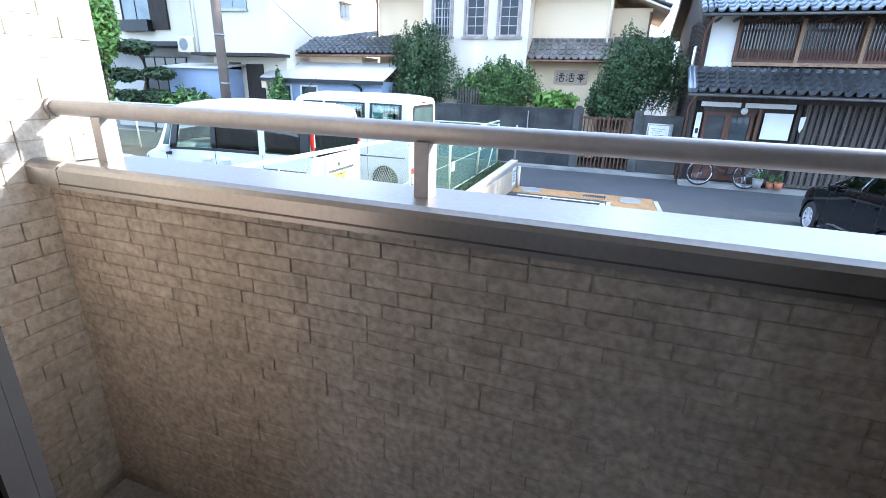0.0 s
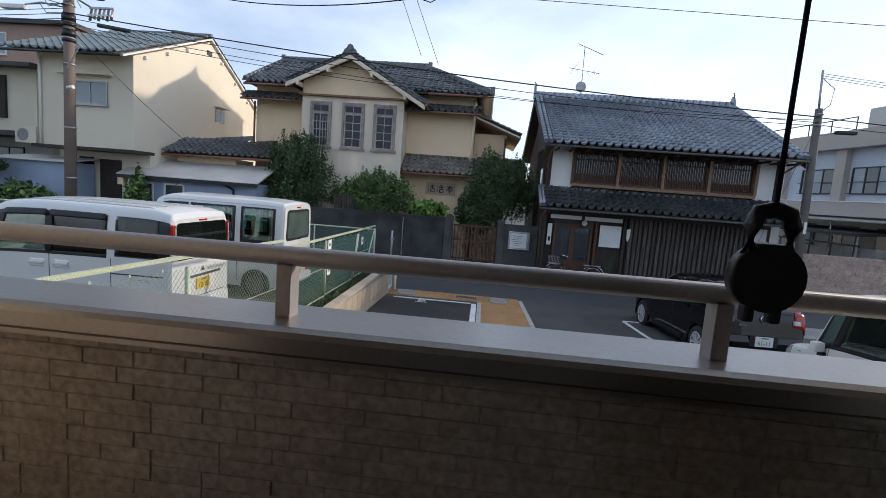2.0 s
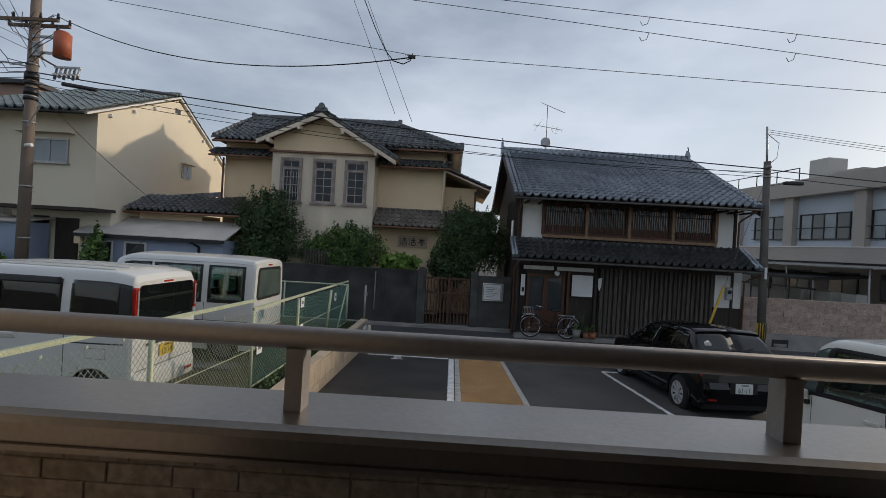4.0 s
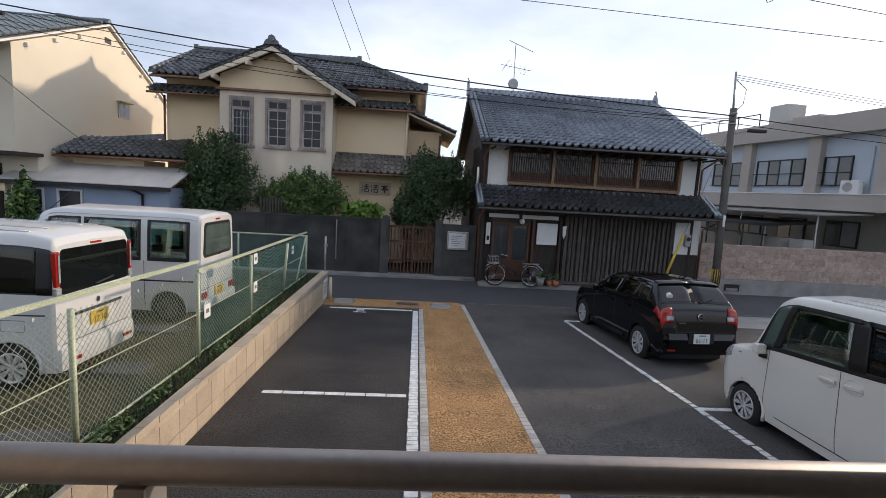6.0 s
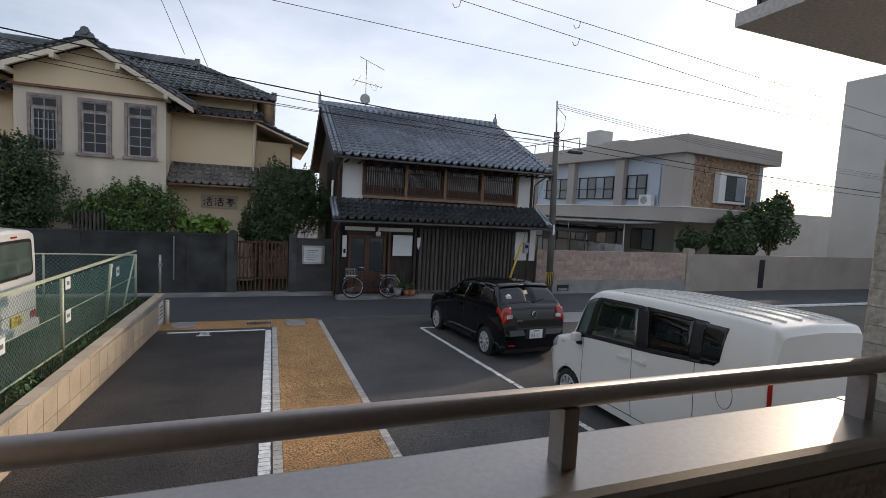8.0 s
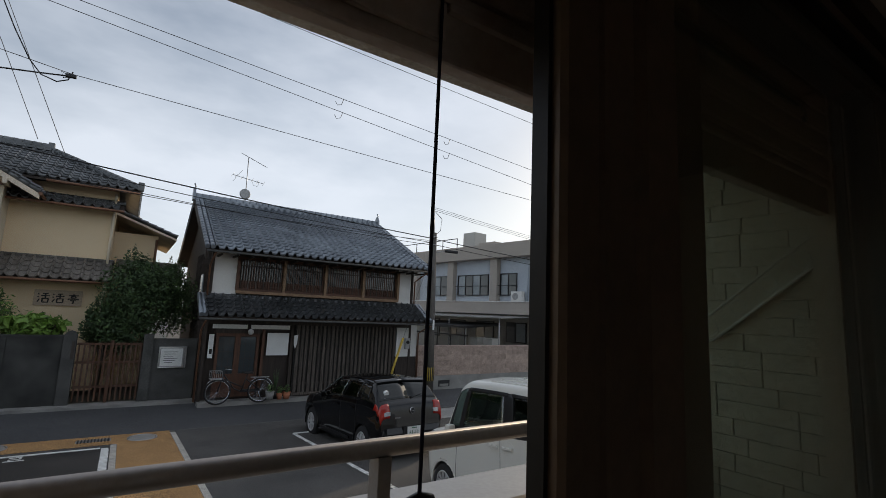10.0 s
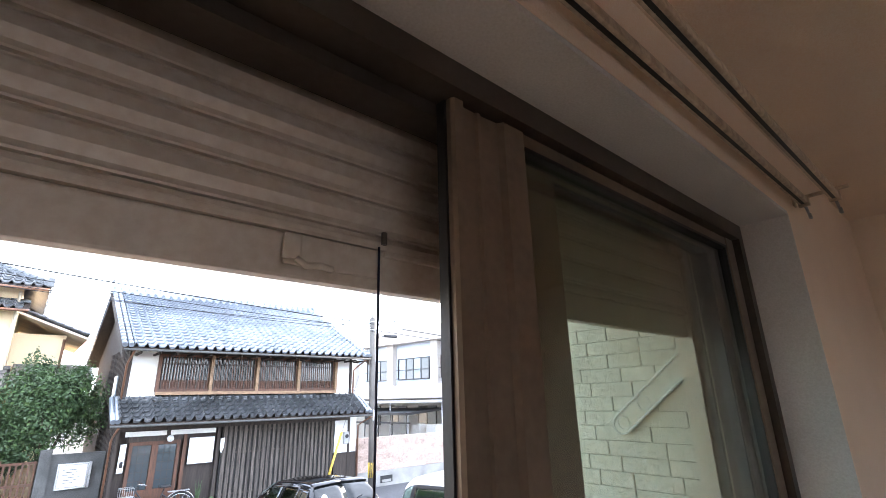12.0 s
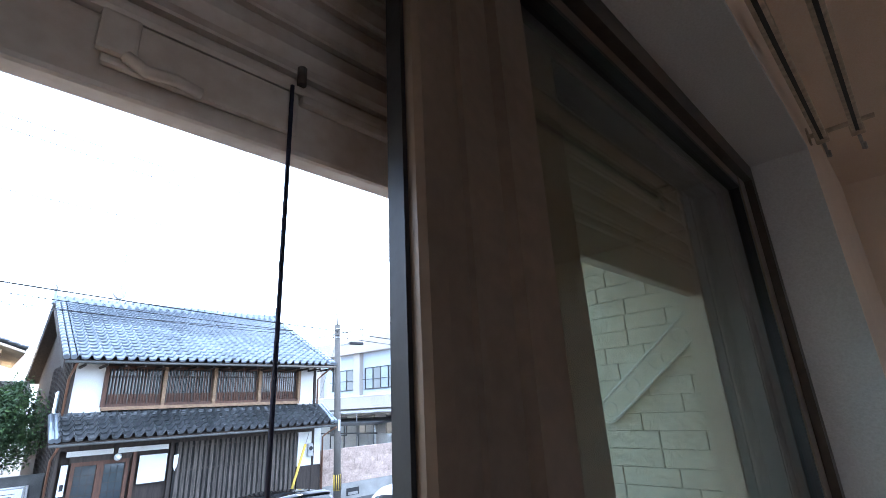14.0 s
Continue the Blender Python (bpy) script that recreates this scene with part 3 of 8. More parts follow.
for dx in (-0.010, 0.010):
    part("foot", B(0.79 + dx - 0.0045, 0.79 + dx + 0.0045, 0.095, 0.105, GZ - 0.036, GZ - 0.021, bevel=0.003), BLACK, wgt)

def curtain_rail(y, z, tip):
    r = thing("curtain_rail", "cream curtain rail with a dark runner slot on the window wall", "curtain rail", "pair of curtain rails")
    part("channel", B(WX0 - 0.12, WX1 + tip, y - 0.012, y + 0.012, z, z + 0.022, bevel=0.003), RAIL_WOOD, r)
    part("slot", B(WX0 - 0.11, WX1 + tip - 0.01, y - 0.004, y + 0.004, z - 0.0015, z + 0.004), BLACK, r)
    part("end_stop", B(WX1 + tip, WX1 + tip + 0.014, y - 0.015, y + 0.015, z - 0.006, z + 0.024, bevel=0.004), RAIL_WOOD, r)
    part("hook", sweep(bmesh.new(), [(WX1 + tip + 0.012, y, z), (WX1 + tip + 0.03, y, z - 0.014), (WX1 + tip + 0.045, y, z - 0.034), (WX1 + tip + 0.034, y - 0.004, z - 0.038), (WX1 + tip + 0.022, y - 0.004, z - 0.026)], 0.004), METAL_GREY, r)
    return r


curtain_rail(-0.218, 2.215, 0.085)
curtain_rail(-0.290, 2.215, 0.105)
for x in (0.62, WX1 + 0.10):
    br = thing("rail_bracket", "small cream bracket carrying the curtain rails", "bracket", "curtain rail brackets")
    part("arm", B(x - 0.007, x + 0.007, -0.33, -0.189, 2.238, 2.246), RAIL_WOOD, br)
    part("plate", B(x - 0.012, x + 0.012, -0.195, -0.1895, 2.22, 2.265), RAIL_WOOD, br)

# pole holder on the balcony's end wall
ph = thing("laundry_pole_holder", "folded white metal laundry pole holder on the end wall", "pole holder")
XW = BX1 - 0.03
def slot_loop(y0, z0, y1, z1, r):
    d = Vector((0, y1 - y0, z1 - z0)).normalized()
    n = Vector((0, -d.z, d.y))
    a, b = Vector((XW, y0, z0)), Vector((XW, y1, z1))
    pts = [a + n * r, b + n * r]
    pts += [b + n * r * math.cos(k * math.pi / 8) + d * r * math.sin(k * math.pi / 8) for k in range(1, 8)]
    pts += [b - n * r, a - n * r]
    pts += [a - n * r * math.cos(k * math.pi / 8) - d * r * math.sin(k * math.pi / 8) for k in range(1, 9)]
    return pts
part("loop", sweep(bmesh.new(), slot_loop(0.72, 1.537, 0.30, 1.873, 0.043), 0.006), WHITE_SIGN, ph, "raised rim")
part("arm_plate", prism(bmesh.new(), [(p.y, p.z) for p in slot_loop(0.72, 1.537, 0.30, 1.873, 0.042)], "x", XW + 0.002, XW + 0.012), SIDING_WHITE, ph, "flat pale arm")
for k in range(4):
    f = 0.02 + k * 0.26
    c = Vector((XW + 0.001, 0.72 - 0.42 * f, 1.537 + 0.336 * f))
    part("ring", sweep(bmesh.new(), [c + Vector((0, 0.029 * math.cos(a * math.pi / 10), 0.029 * math.sin(a * math.pi / 10))) for a in range(21)], 0.0035), WHITE_SIGN, ph)
part("mount", B(XW + 0.013, BX1 - 0.001, 0.28, 0.34, 1.80, 1.96), WHITE_SIGN, ph)

# ---- roofs, windows ----
def tile_mesh(w, h, material, relief=1.0):
    """One pantile: a wave across its width, its lower edge proud of the row below."""
    bm = bmesh.new()
    prof = [(0.0, 0.055), (0.12, 0.108), (0.26, 0.075), (0.37, 0.014), (0.62, 0.0), (0.90, 0.012), (1.0, 0.055)]
    prof = [(u, z * relief) for u, z in prof]
    rows = []
    for v, lift in ((0.0, 0.036 * relief), (1.06, 0.0)):
        rows.append([bm.verts.new((u * w, v * h, z + lift)) for u, z in prof])
    low = [bm.verts.new((u * w, 0, z - 0.012)) for u, z in prof]
    for i in range(len(prof) - 1):
        bm.faces.new((rows[0][i], rows[0][i + 1], rows[1][i + 1], rows[1][i])).smooth = True
        bm.faces.new((low[i], low[i + 1], rows[0][i + 1], rows[0][i]))
    return mesh_of("tile", bm, material)


def tiled(parent, el, er, rr, rl, material, w=0.275, h=0.29, singles=0, relief=1.0):
    """Pantiles on a slope from its eave (left, right) to its top (right, left); the first rows are single tiles, the rest one mesh."""
    el, er, rr, rl = map(Vector, (el, er, rr, rl))
    run = ((rl + rr) / 2 - (el + er) / 2)
    u = (er - el).normalized()
    v = (run - u * run.dot(u))
    length = v.length
    v.normalize()
    n = u.cross(v)
    rows = max(1, round(length / h))
    h = length / rows
    me = tile_mesh(w, h, material, relief)
    vt, ft, smooth, made = [], [], [], 0
    base = [p.co.copy() for p in me.vertices]
    faces = [tuple(p.vertices) for p in me.polygons]
    for j in range(rows):
        f0, f1 = j / rows, (j + 1) / rows
        a0, b0 = (el.lerp(rl, f0) - el).dot(u), (er.lerp(rr, f0) - el).dot(u)
        a1, b1 = (el.lerp(rl, f1) - el).dot(u), (er.lerp(rr, f1) - el).dot(u)
        a, b = min(max(a0, a1), (a0 + a1) / 2 + w / 2), max(min(b0, b1), (b0 + b1) / 2 - w / 2)
        k0, k1 = math.ceil(a / w - 0.3), math.floor(b / w + 0.3)
        for k in range(k0, k1):
            o = el + u * (k * w) + v * (j * h) + n * (0.02 + random.uniform(0, 0.004))
            if made < singles:
                m = Matrix((( u.x, v.x, n.x, o.x), (u.y, v.y, n.y, o.y), (u.z, v.z, n.z, o.z), (0, 0, 0, 1)))
                piece("tile", me, parent, m)
                made += 1
            else:
                s = len(vt)
                vt += [tuple(o + u * c.x + v * c.y + n * c.z) for c in base]
                ft += [tuple(s + i for i in f) for f in faces]
    if vt:
        m2 = bpy.data.meshes.new("tiles")
        m2.from_pydata(vt, [], ft)
        m2.materials.append(material)
        ob = new("tiles", m2)
        ob.parent = parent
        tagged(ob, kind="stuff")
    return n


def slab(bm, el, er, rr, rl, t=0.08):
    """The roof's board under the tiles."""
    q = [Vector(p) for p in (el, er, rr, rl)]
    lo = [bm.verts.new(p - Vector((0, 0, t))) for p in q]
    hi = [bm.verts.new(p) for p in q]
    for i in range(4):
        bm.faces.new((lo[i], lo[(i + 1) % 4], hi[(i + 1) % 4], hi[i]))
    bm.faces.new(lo[::-1])
    bm.faces.new(hi)
    return bm


def gutter(parent, p0, p1, r=0.05, material=None):
    part("gutter", T(p0, p1, r, n=10), material or COPPER, parent)


def ridge_row(parent, p0, p1, material, r=0.09, step=0.27, courses=2):
    """A ridge of stacked flat tiles under half-round caps."""
    p0, p1 = Vector(p0), Vector(p1)
    d = (p1 - p0)
    side = Vector((-d.y, d.x, 0)).normalized()
    bm = bmesh.new()
    for c in range(courses):
        w = r * (1.5 - 0.2 * c)
        z0, z1 = c * 0.055, c * 0.055 + 0.045
        q = [p0 + side * w, p0 - side * w, p1 - side * w, p1 + side * w]
        lo, hi = [bm.verts.new(p + Vector((0, 0, z0))) for p in q], [bm.verts.new(p + Vector((0, 0, z1))) for p in q]
        for i in range(4):
            bm.faces.new((lo[i], lo[(i + 1) % 4], hi[(i + 1) % 4], hi[i]))
        bm.faces.new(lo[::-1]), bm.faces.new(hi)
    n = max(1, round(d.length / step))
    for i in range(n):
        a, b = p0 + d * (i / n), p0 + d * ((i + 0.97) / n)
        up = Vector((0, 0, courses * 0.055 + 0.01))
        tube(bm, a + up, b + up, r * 0.95, r * 0.86, n=10)
    part("ridge", bm, material, parent)


def window(parent, x0, x1, z0, z1, y, frame_mat, pane_mat, cols=2, rows=1, depth=0.06, bar=0.03, name="window", label="", sill=True, edge=0.05):
    """A window on a wall that faces -y, its glass set back in its frame."""
    w = part(name, box(box(box(B(x0, x1, y - depth, y + 0.02, z1 - edge, z1), x0, x1, y - depth, y + 0.02, z0, z0 + edge), x0, x0 + edge, y - depth, y + 0.02, z0 + edge, z1 - edge),
                      x1 - edge, x1, y - depth, y + 0.02, z0 + edge, z1 - edge), frame_mat, parent, label)
    gw, gh = (x1 - x0 - 2 * edge) / cols, (z1 - z0 - 2 * edge) / rows
    for i in range(cols):
        for j in range(rows):
            part("pane", B(x0 + edge + i * gw + bar / 2, x0 + edge + (i + 1) * gw - bar / 2, y - 0.012, y - 0.006, z0 + edge + j * gh + bar / 2, z0 + edge + (j + 1) * gh - bar / 2), pane_mat, w)
    bm = B(x0 + edge, x1 - edge, y - 0.005, y + 0.01, z0 + edge, z1 - edge)
    for i in range(1, cols):
        box(bm, x0 + edge + i * gw - bar / 2, x0 + edge + i * gw + bar / 2, y - depth * 0.7, y - 0.005, z0 + edge, z1 - edge)
    for j in range(1, rows):
        box(bm, x0 + edge, x1 - edge, y - depth * 0.55, y - 0.005, z0 + edge + j * gh - bar / 2, z0 + edge + j * gh + bar / 2)
    part("glazing_bar", bm, frame_mat, w)
    if sill:
        part("sill", B(x0 - 0.05, x1 + 0.05, y - depth - 0.05, y, z0 - 0.05, z0 - 0.002), frame_mat, w)
    return w


# ---- old timber townhouse ----
MY = 17.2
th = thing("townhouse", "old two-storey timber townhouse with grey tiled roofs and white plaster", "house")
gable = [(MY + 0.1, -1.75), (MY + 0.1, 3.55), (21.5, 5.66), (25.6, 3.55), (25.6, -1.75)]
part("wall", prism(bmesh.new(), gable, "x", 2.80, 10.62), WOOD_DARK, th, "dark timber body with boarded gable ends")
part("wall", B(10.62, 10.95, MY + 0.1, 22.0, -1.75, 1.7), WOOD_DARK, th)
sideboards = part("gable_cladding", B(2.755, 2.80, MY + 0.12, 21.0, -1.7, 3.4), WOOD_DARK, th)
for i in range(14):
    part("batten", B(2.735, 2.755, MY + 0.25 + i * 0.28, MY + 0.29 + i * 0.28, -1.7, 3.45), WOOD_DARK, sideboards)
part("side_window", B(2.70, 2.735, MY + 1.3, MY + 1.9, 1.7, 2.6), PANE_PALE, th)
roof = part("roof", slab(slab(bmesh.new(), (2.42, 16.2, 3.30), (10.88, 16.2, 3.30), (10.88, 21.5, 5.86), (2.42, 21.5, 5.86)), (10.88, 26.4, 3.4), (2.42, 26.4, 3.4), (2.42, 21.51, 5.86), (10.88, 21.51, 5.86)), WOOD_DARK, th, "grey pantile gable roof")
tiled(roof, (2.70, 16.15, 3.30), (10.62, 16.15, 3.30), (10.62, 21.42, 5.86), (2.70, 21.42, 5.86), TILE, singles=300, relief=1.2)
tiled(roof, (10.88, 26.4, 3.4), (2.42, 26.4, 3.4), (2.42, 21.6, 5.86), (10.88, 21.6, 5.86), TILE, w=0.5, h=0.5)
for x in (2.46, 2.62, 10.70, 10.84):
    bm = bmesh.new()
    for i in range(20):
        f, g = i / 20, (i + 0.97) / 20
        tube(bm, (x, 16.12 + 5.3 * f, 3.37 + 2.57 * f), (x, 16.12 + 5.3 * g, 3.37 + 2.57 * g), 0.075, 0.066, n=10)
    part("verge_tiles", bm, TILE, roof)
ridge_row(roof, (2.40, 21.48, 5.84), (10.75, 21.48, 5.84), TILE, r=0.14, courses=3)
for x in (2.36, 10.78):
    part("ridge_end", prism(bmesh.new(), [(21.28, 5.82), (21.68, 5.82), (21.66, 6.12), (21.56, 6.28), (21.48, 6.36), (21.40, 6.28), (21.30, 6.12)], "x", x - 0.05, x + 0.05), TILE, roof)
    part("finial", sweep(bmesh.new(), [(x, 21.48, 6.3), (x + 0.03, 21.46, 6.42), (x - 0.03, 21.44, 6.52)], 0.03), TILE, roof)
for x in (2.44, 10.86):
    part("bargeboard", prism(bmesh.new(), [(16.2, 3.02), (16.2, 3.20), (21.5, 5.76), (21.5, 5.56)], "x", x - 0.02, x + 0.02), WOOD_GREY, roof)
gutter(th, (2.45, 16.10, 3.24), (10.86, 16.10, 3.24), 0.035, PILLAR)
for i in range(17):
    x = 2.9 + i * 0.49
    part("rafter", B(x, x + 0.05, 16.25, MY + 0.1, 3.15, 3.21), WOOD_DARK, th)
# upper storey front
for x0, x1 in ((2.84, 3.62), (9.88, 10.52)):
    part("plaster_panel", B(x0, x1, MY - 0.02, MY + 0.099, 1.92, 3.36), PLASTER_WHITE, th, "white plaster panel")
for x in (2.76, 10.54):
    part("corner_post", B(x, x + 0.09, MY - 0.05, MY + 0.099, -1.6, 3.4), WOOD_DARK, th)
part("lintel", B(3.62, 9.88, MY - 0.08, MY + 0.099, 3.24, 3.40), WOOD_DARK, th)
part("window_rail", B(3.60, 9.90, MY - 0.14, MY + 0.099, 1.96, 2.06), WOOD_WARM, th, "pale worn window rail")
XS = (3.62, 5.20, 6.75, 8.32, 9.88)
for i, x in enumerate(XS):
    part("window_post", B(x - 0.05, x + 0.05, MY - 0.12, MY + 0.099, 2.06, 3.24), WOOD_WARM if i else WOOD_RED, th)
for a, b in zip(XS, XS[1:]):
    lw = part("lattice_window", B(a + 0.05, b - 0.05, MY - 0.07, MY - 0.02, 2.06, 2.14), WOOD_RED, th, "timber lattice window")
    part("head_rail", B(a + 0.05, b - 0.05, MY - 0.07, MY - 0.02, 3.16, 3.24), WOOD_RED, lw)
    part("shoji_backing", B(a + 0.05, b - 0.05, MY + 0.05, MY + 0.09, 2.1, 3.2), PANE_DARK, lw)
    part("cross_bar", B(a + 0.05, b - 0.05, MY - 0.065, MY - 0.045, 2.92, 2.95), WOOD_DARK, lw)
    part("white_strip", B(a + 0.35, a + 0.85, MY + 0.03, MY + 0.045, 2.98, 3.12), PANE_PALE, lw)
    part("lower_board", B(a + 0.05, b - 0.05, MY + 0.02, MY + 0.045, 2.14, 2.42), WOOD_RED, lw)
    for k in range(17):
        x = a + 0.10 + k * (b - a - 0.2) / 16
        part("lattice_bar", B(x - 0.013, x + 0.013, MY - 0.04, MY - 0.012, 2.14, 3.16), WOOD_RED if k % 3 else WOOD_GREY, lw)
# lower pent roof
pr = part("pent_roof", slab(bmesh.new(), (2.45, 16.2, 1.16), (10.98, 16.2, 1.16), (10.98, MY + 0.1, 1.80), (2.45, MY + 0.1, 1.80)), WOOD_DARK, th, "grey pantile pent roof above the entrance")
tiled(pr, (2.62, 16.15, 1.17), (10.80, 16.15, 1.17), (10.80, MY, 1.80), (2.62, MY, 1.80), TILE_OLD, h=0.25, relief=1.5)
for x in (2.50, 2.62, 10.82, 10.95):
    part("verge_tiles", T((x, 16.12, 1.23), (x, MY, 1.88), 0.075, n=10), TILE, pr)
ridge_row(pr, (2.55, MY - 0.02, 1.80), (10.9, MY - 0.02, 1.80), TILE_OLD, r=0.07, courses=1)
gutter(th, (2.45, 16.10, 1.10), (10.98, 16.10, 1.10), 0.035, PILLAR)
for x, z0, z1 in ((2.66, -1.6, 1.05), (10.98, -1.6, 1.05), (10.68, 1.3, 3.2), (2.72, 1.3, 3.2)):
    part("downpipe", sweep(bmesh.new(), [(x, 16.15, z1), (x, 16.9, z1 - 0.25), (x, MY - 0.08, z1 - 0.35), (x, MY - 0.08, z0)], 0.032, n=8), COPPER, th)
# ground floor
part("transom_beam", B(2.85, 10.6, MY - 0.06, MY + 0.099, 0.92, 1.10), WOOD_DARK, th)
for a, b in ((3.0, 4.10), (4.22, 5.55)):
    part("transom_panel", B(a, b, MY - 0.075, MY - 0.055, 0.76, 0.90), PLASTER_WHITE, th)
part("post", B(4.12, 4.20, MY - 0.08, MY + 0.099, 0.72, 1.05), WOOD_DARK, th)
plate = part("name_panel", B(2.93, 3.08, MY - 0.06, MY - 0.01, -0.22, 0.56), WHITE_SIGN, th, "narrow white panel with an intercom")
part("intercom", B(2.97, 3.05, MY - 0.075, MY - 0.06, -0.08, 0.08), BLACK, plate)
for a, b in ((3.15, 3.84), (3.84, 4.54)):
    d = part("sliding_door", box(box(box(B(a, a + 0.09, MY - 0.04, MY + 0.02, -1.5, 0.6), b - 0.09, b, MY - 0.04, MY + 0.02, -1.5, 0.6), a + 0.09, b - 0.09, MY - 0.04, MY + 0.02, 0.5, 0.6), a + 0.09, b - 0.09, MY - 0.04, MY + 0.02, -1.5, -0.75), WOOD_RED, th, "reddish timber sliding door with glass panes")
    for i in range(3):
        for j in range(5):
            part("pane", B(a + 0.10 + i * 0.167, a + 0.25 + i * 0.167, MY - 0.01, MY, -0.74 + j * 0.248, -0.51 + j * 0.248), PANE_DARK, d)
    part("glazing_bar", B(a + 0.09, b - 0.09, MY + 0.002, MY + 0.01, -0.75, 0.5), WOOD_DARK, d)
part("transom_board", B(3.10, 4.60, MY - 0.03, MY + 0.099, 0.6, 0.76), WOOD_DARK, th)
part("white_board", B(4.80, 5.55, MY - 0.05, MY - 0.01, -0.15, 0.63), WHITE_SIGN, th, "blank white notice board")
part("board_post", B(4.62, 4.72, MY - 0.05, MY + 0.099, -1.55, 0.76), WOOD_RED, th)
part("board_post", B(5.62, 5.72, MY - 0.05, MY + 0.099, -1.55, 0.9), WOOD_DARK, th)
part("pennant", prism(bmesh.new(), [(5.72, 0.55), (5.86, 0.58), (5.84, 0.25), (5.78, 0.10), (5.73, 0.22)], "y", MY - 0.12, MY - 0.10), WHITE_SIGN, th, "small white pennant")
lamp = part("door_lamp", T((4.20, MY - 0.14, 0.66), (4.20, MY - 0.02, 0.66), 0.03), METAL_GREY, th)
bm = bmesh.new()
bmesh.ops.create_uvsphere(bm, u_segments=16, v_segments=10, radius=0.10, matrix=pose(4.20, MY - 0.18, 0.66))
part("globe", bm, WHITE_SIGN, lamp, "white glass globe")
# near-black sheet puts the shade between the boards into colour
lat = part("lattice_front", B(5.78, 9.92, MY + 0.0, MY + 0.06, -1.55, 0.92), GAP_SHADE, th, "weathered vertical board lattice on a shade-black backing")
for i in range(25):
    x = 5.84 + i * 0.166
    w = random.uniform(0.085, 0.115)
    part("board", B(x, x + w, MY - 0.035 - random.uniform(0, 0.012), MY - 0.0, -1.50, 0.92), WOOD_GREY, lat)
for z in (-1.2, 0.05, 0.75):
    part("lattice_rail", B(5.80, 9.90, MY - 0.02, MY - 0.001, z, z + 0.05), WOOD_DARK, lat)
part("lower_rail", B(5.78, 9.92, MY - 0.10, MY - 0.02, -1.56, -1.47), WOOD_GREY, th)
part("plaster_panel", B(9.98, 10.93, MY - 0.02, MY + 0.099, -0.26, 1.04), PLASTER_WHITE, th, "white plaster panel")
part("dado", B(9.98, 10.93, MY - 0.03, MY + 0.099, -1.6, -0.27), WOOD_DARK, th)
meter = part("electric_meter", B(10.34, 10.55, MY - 0.15, MY - 0.02, 0.05, 0.50, bevel=0.03), METAL_GREY, th, "grey electric meter")
part("dial", T((10.445, MY - 0.165, 0.33), (10.445, MY - 0.15, 0.33), 0.075, n=18), BLACK, meter)
part("plinth", B(2.76, 10.95, MY - 0.35, MY + 0.1, -1.78, -1.60), CONCRETE, th)

# antenna on its ridge
an = thing("television_antenna", "thin metal television aerial with a small dish on the ridge", "antenna")
part("mast", T((4.35, 21.45, 6.0), (4.32, 21.45, 8.10), 0.018), METAL_GREY, an)
up = part("upper_boom", T((4.05, 21.45, 8.22), (5.10, 21.45, 7.82), 0.014, n=6), METAL_GREY, an)
for f in (0.02, 0.16, 0.55, 0.98):
    p = Vector((4.05, 21.45, 8.22)).lerp(Vector((5.10, 21.45, 7.82)), f)
    part("element", T(p + Vector((0.02, -0.30, -0.12)), p + Vector((-0.02, 0.30, 0.12)), 0.008, n=5), METAL_GREY, up)
lo_b = part("lower_boom", T((3.75, 21.45, 7.20), (5.05, 21.45, 7.02), 0.013, n=6), METAL_GREY, an)
for f in (0.0, 0.12, 0.3, 0.62, 0.8, 1.0):
    p = Vector((3.75, 21.45, 7.20)).lerp(Vector((5.05, 21.45, 7.02)), f)
    part("element", T(p + Vector((-0.10, -0.25, -0.16)), p + Vector((0.10, 0.25, 0.16)), 0.007, n=5), METAL_GREY, lo_b)
part("reflector_arm", T((3.78, 21.45, 6.92), (4.12, 21.45, 7.46), 0.008, n=5), METAL_GREY, lo_b)
part("dipole_loop", sweep(bmesh.new(), [(4.55, 21.40, 7.02), (4.62, 21.40, 6.86), (4.78, 21.40, 6.84), (4.84, 21.40, 7.0), (4.74, 21.40, 7.12)], 0.008, n=5), METAL_GREY, lo_b)
part("stay", T((4.33, 21.45, 6.55), (4.10, 21.45, 6.05), 0.006, n=5), METAL_GREY, an)
part("dish", T((4.32, 21.36, 6.42), (4.32, 21.43, 6.42), 0.20, 0.23, n=20), METAL_GREY, an)

# ---- cream house with the gabled bay ----
ch = thing("cream_house", "old two-storey cream plaster house with dark tiled roofs", "house")
part("wall", B(-9.95, -0.15, 20.5, 26.5, -1.6, 5.5), PLASTER_CREAM, ch)
part("wall", B(-0.15, 1.3, 21.6, 27.0, -1.6, 4.15), PLASTER_CREAM, ch)
part("bay", B(-7.45, -3.10, 19.5, 20.6, -1.6, 5.02), PLASTER_BAY, ch, "projecting bay of pale stained plaster")
prism_pts = [(-7.40, 5.08), (-3.15, 5.08), (-3.15, 5.34), (-5.30, 6.52), (-7.40, 5.58)]
part("gable", prism(bmesh.new(), prism_pts, "y", 19.42, 22.5), PLASTER_CREAM, ch)
part("string_course", B(-7.55, -3.0, 19.36, 20.6, 5.0, 5.075), COPPER, ch, "brown moulding between bay and gable")
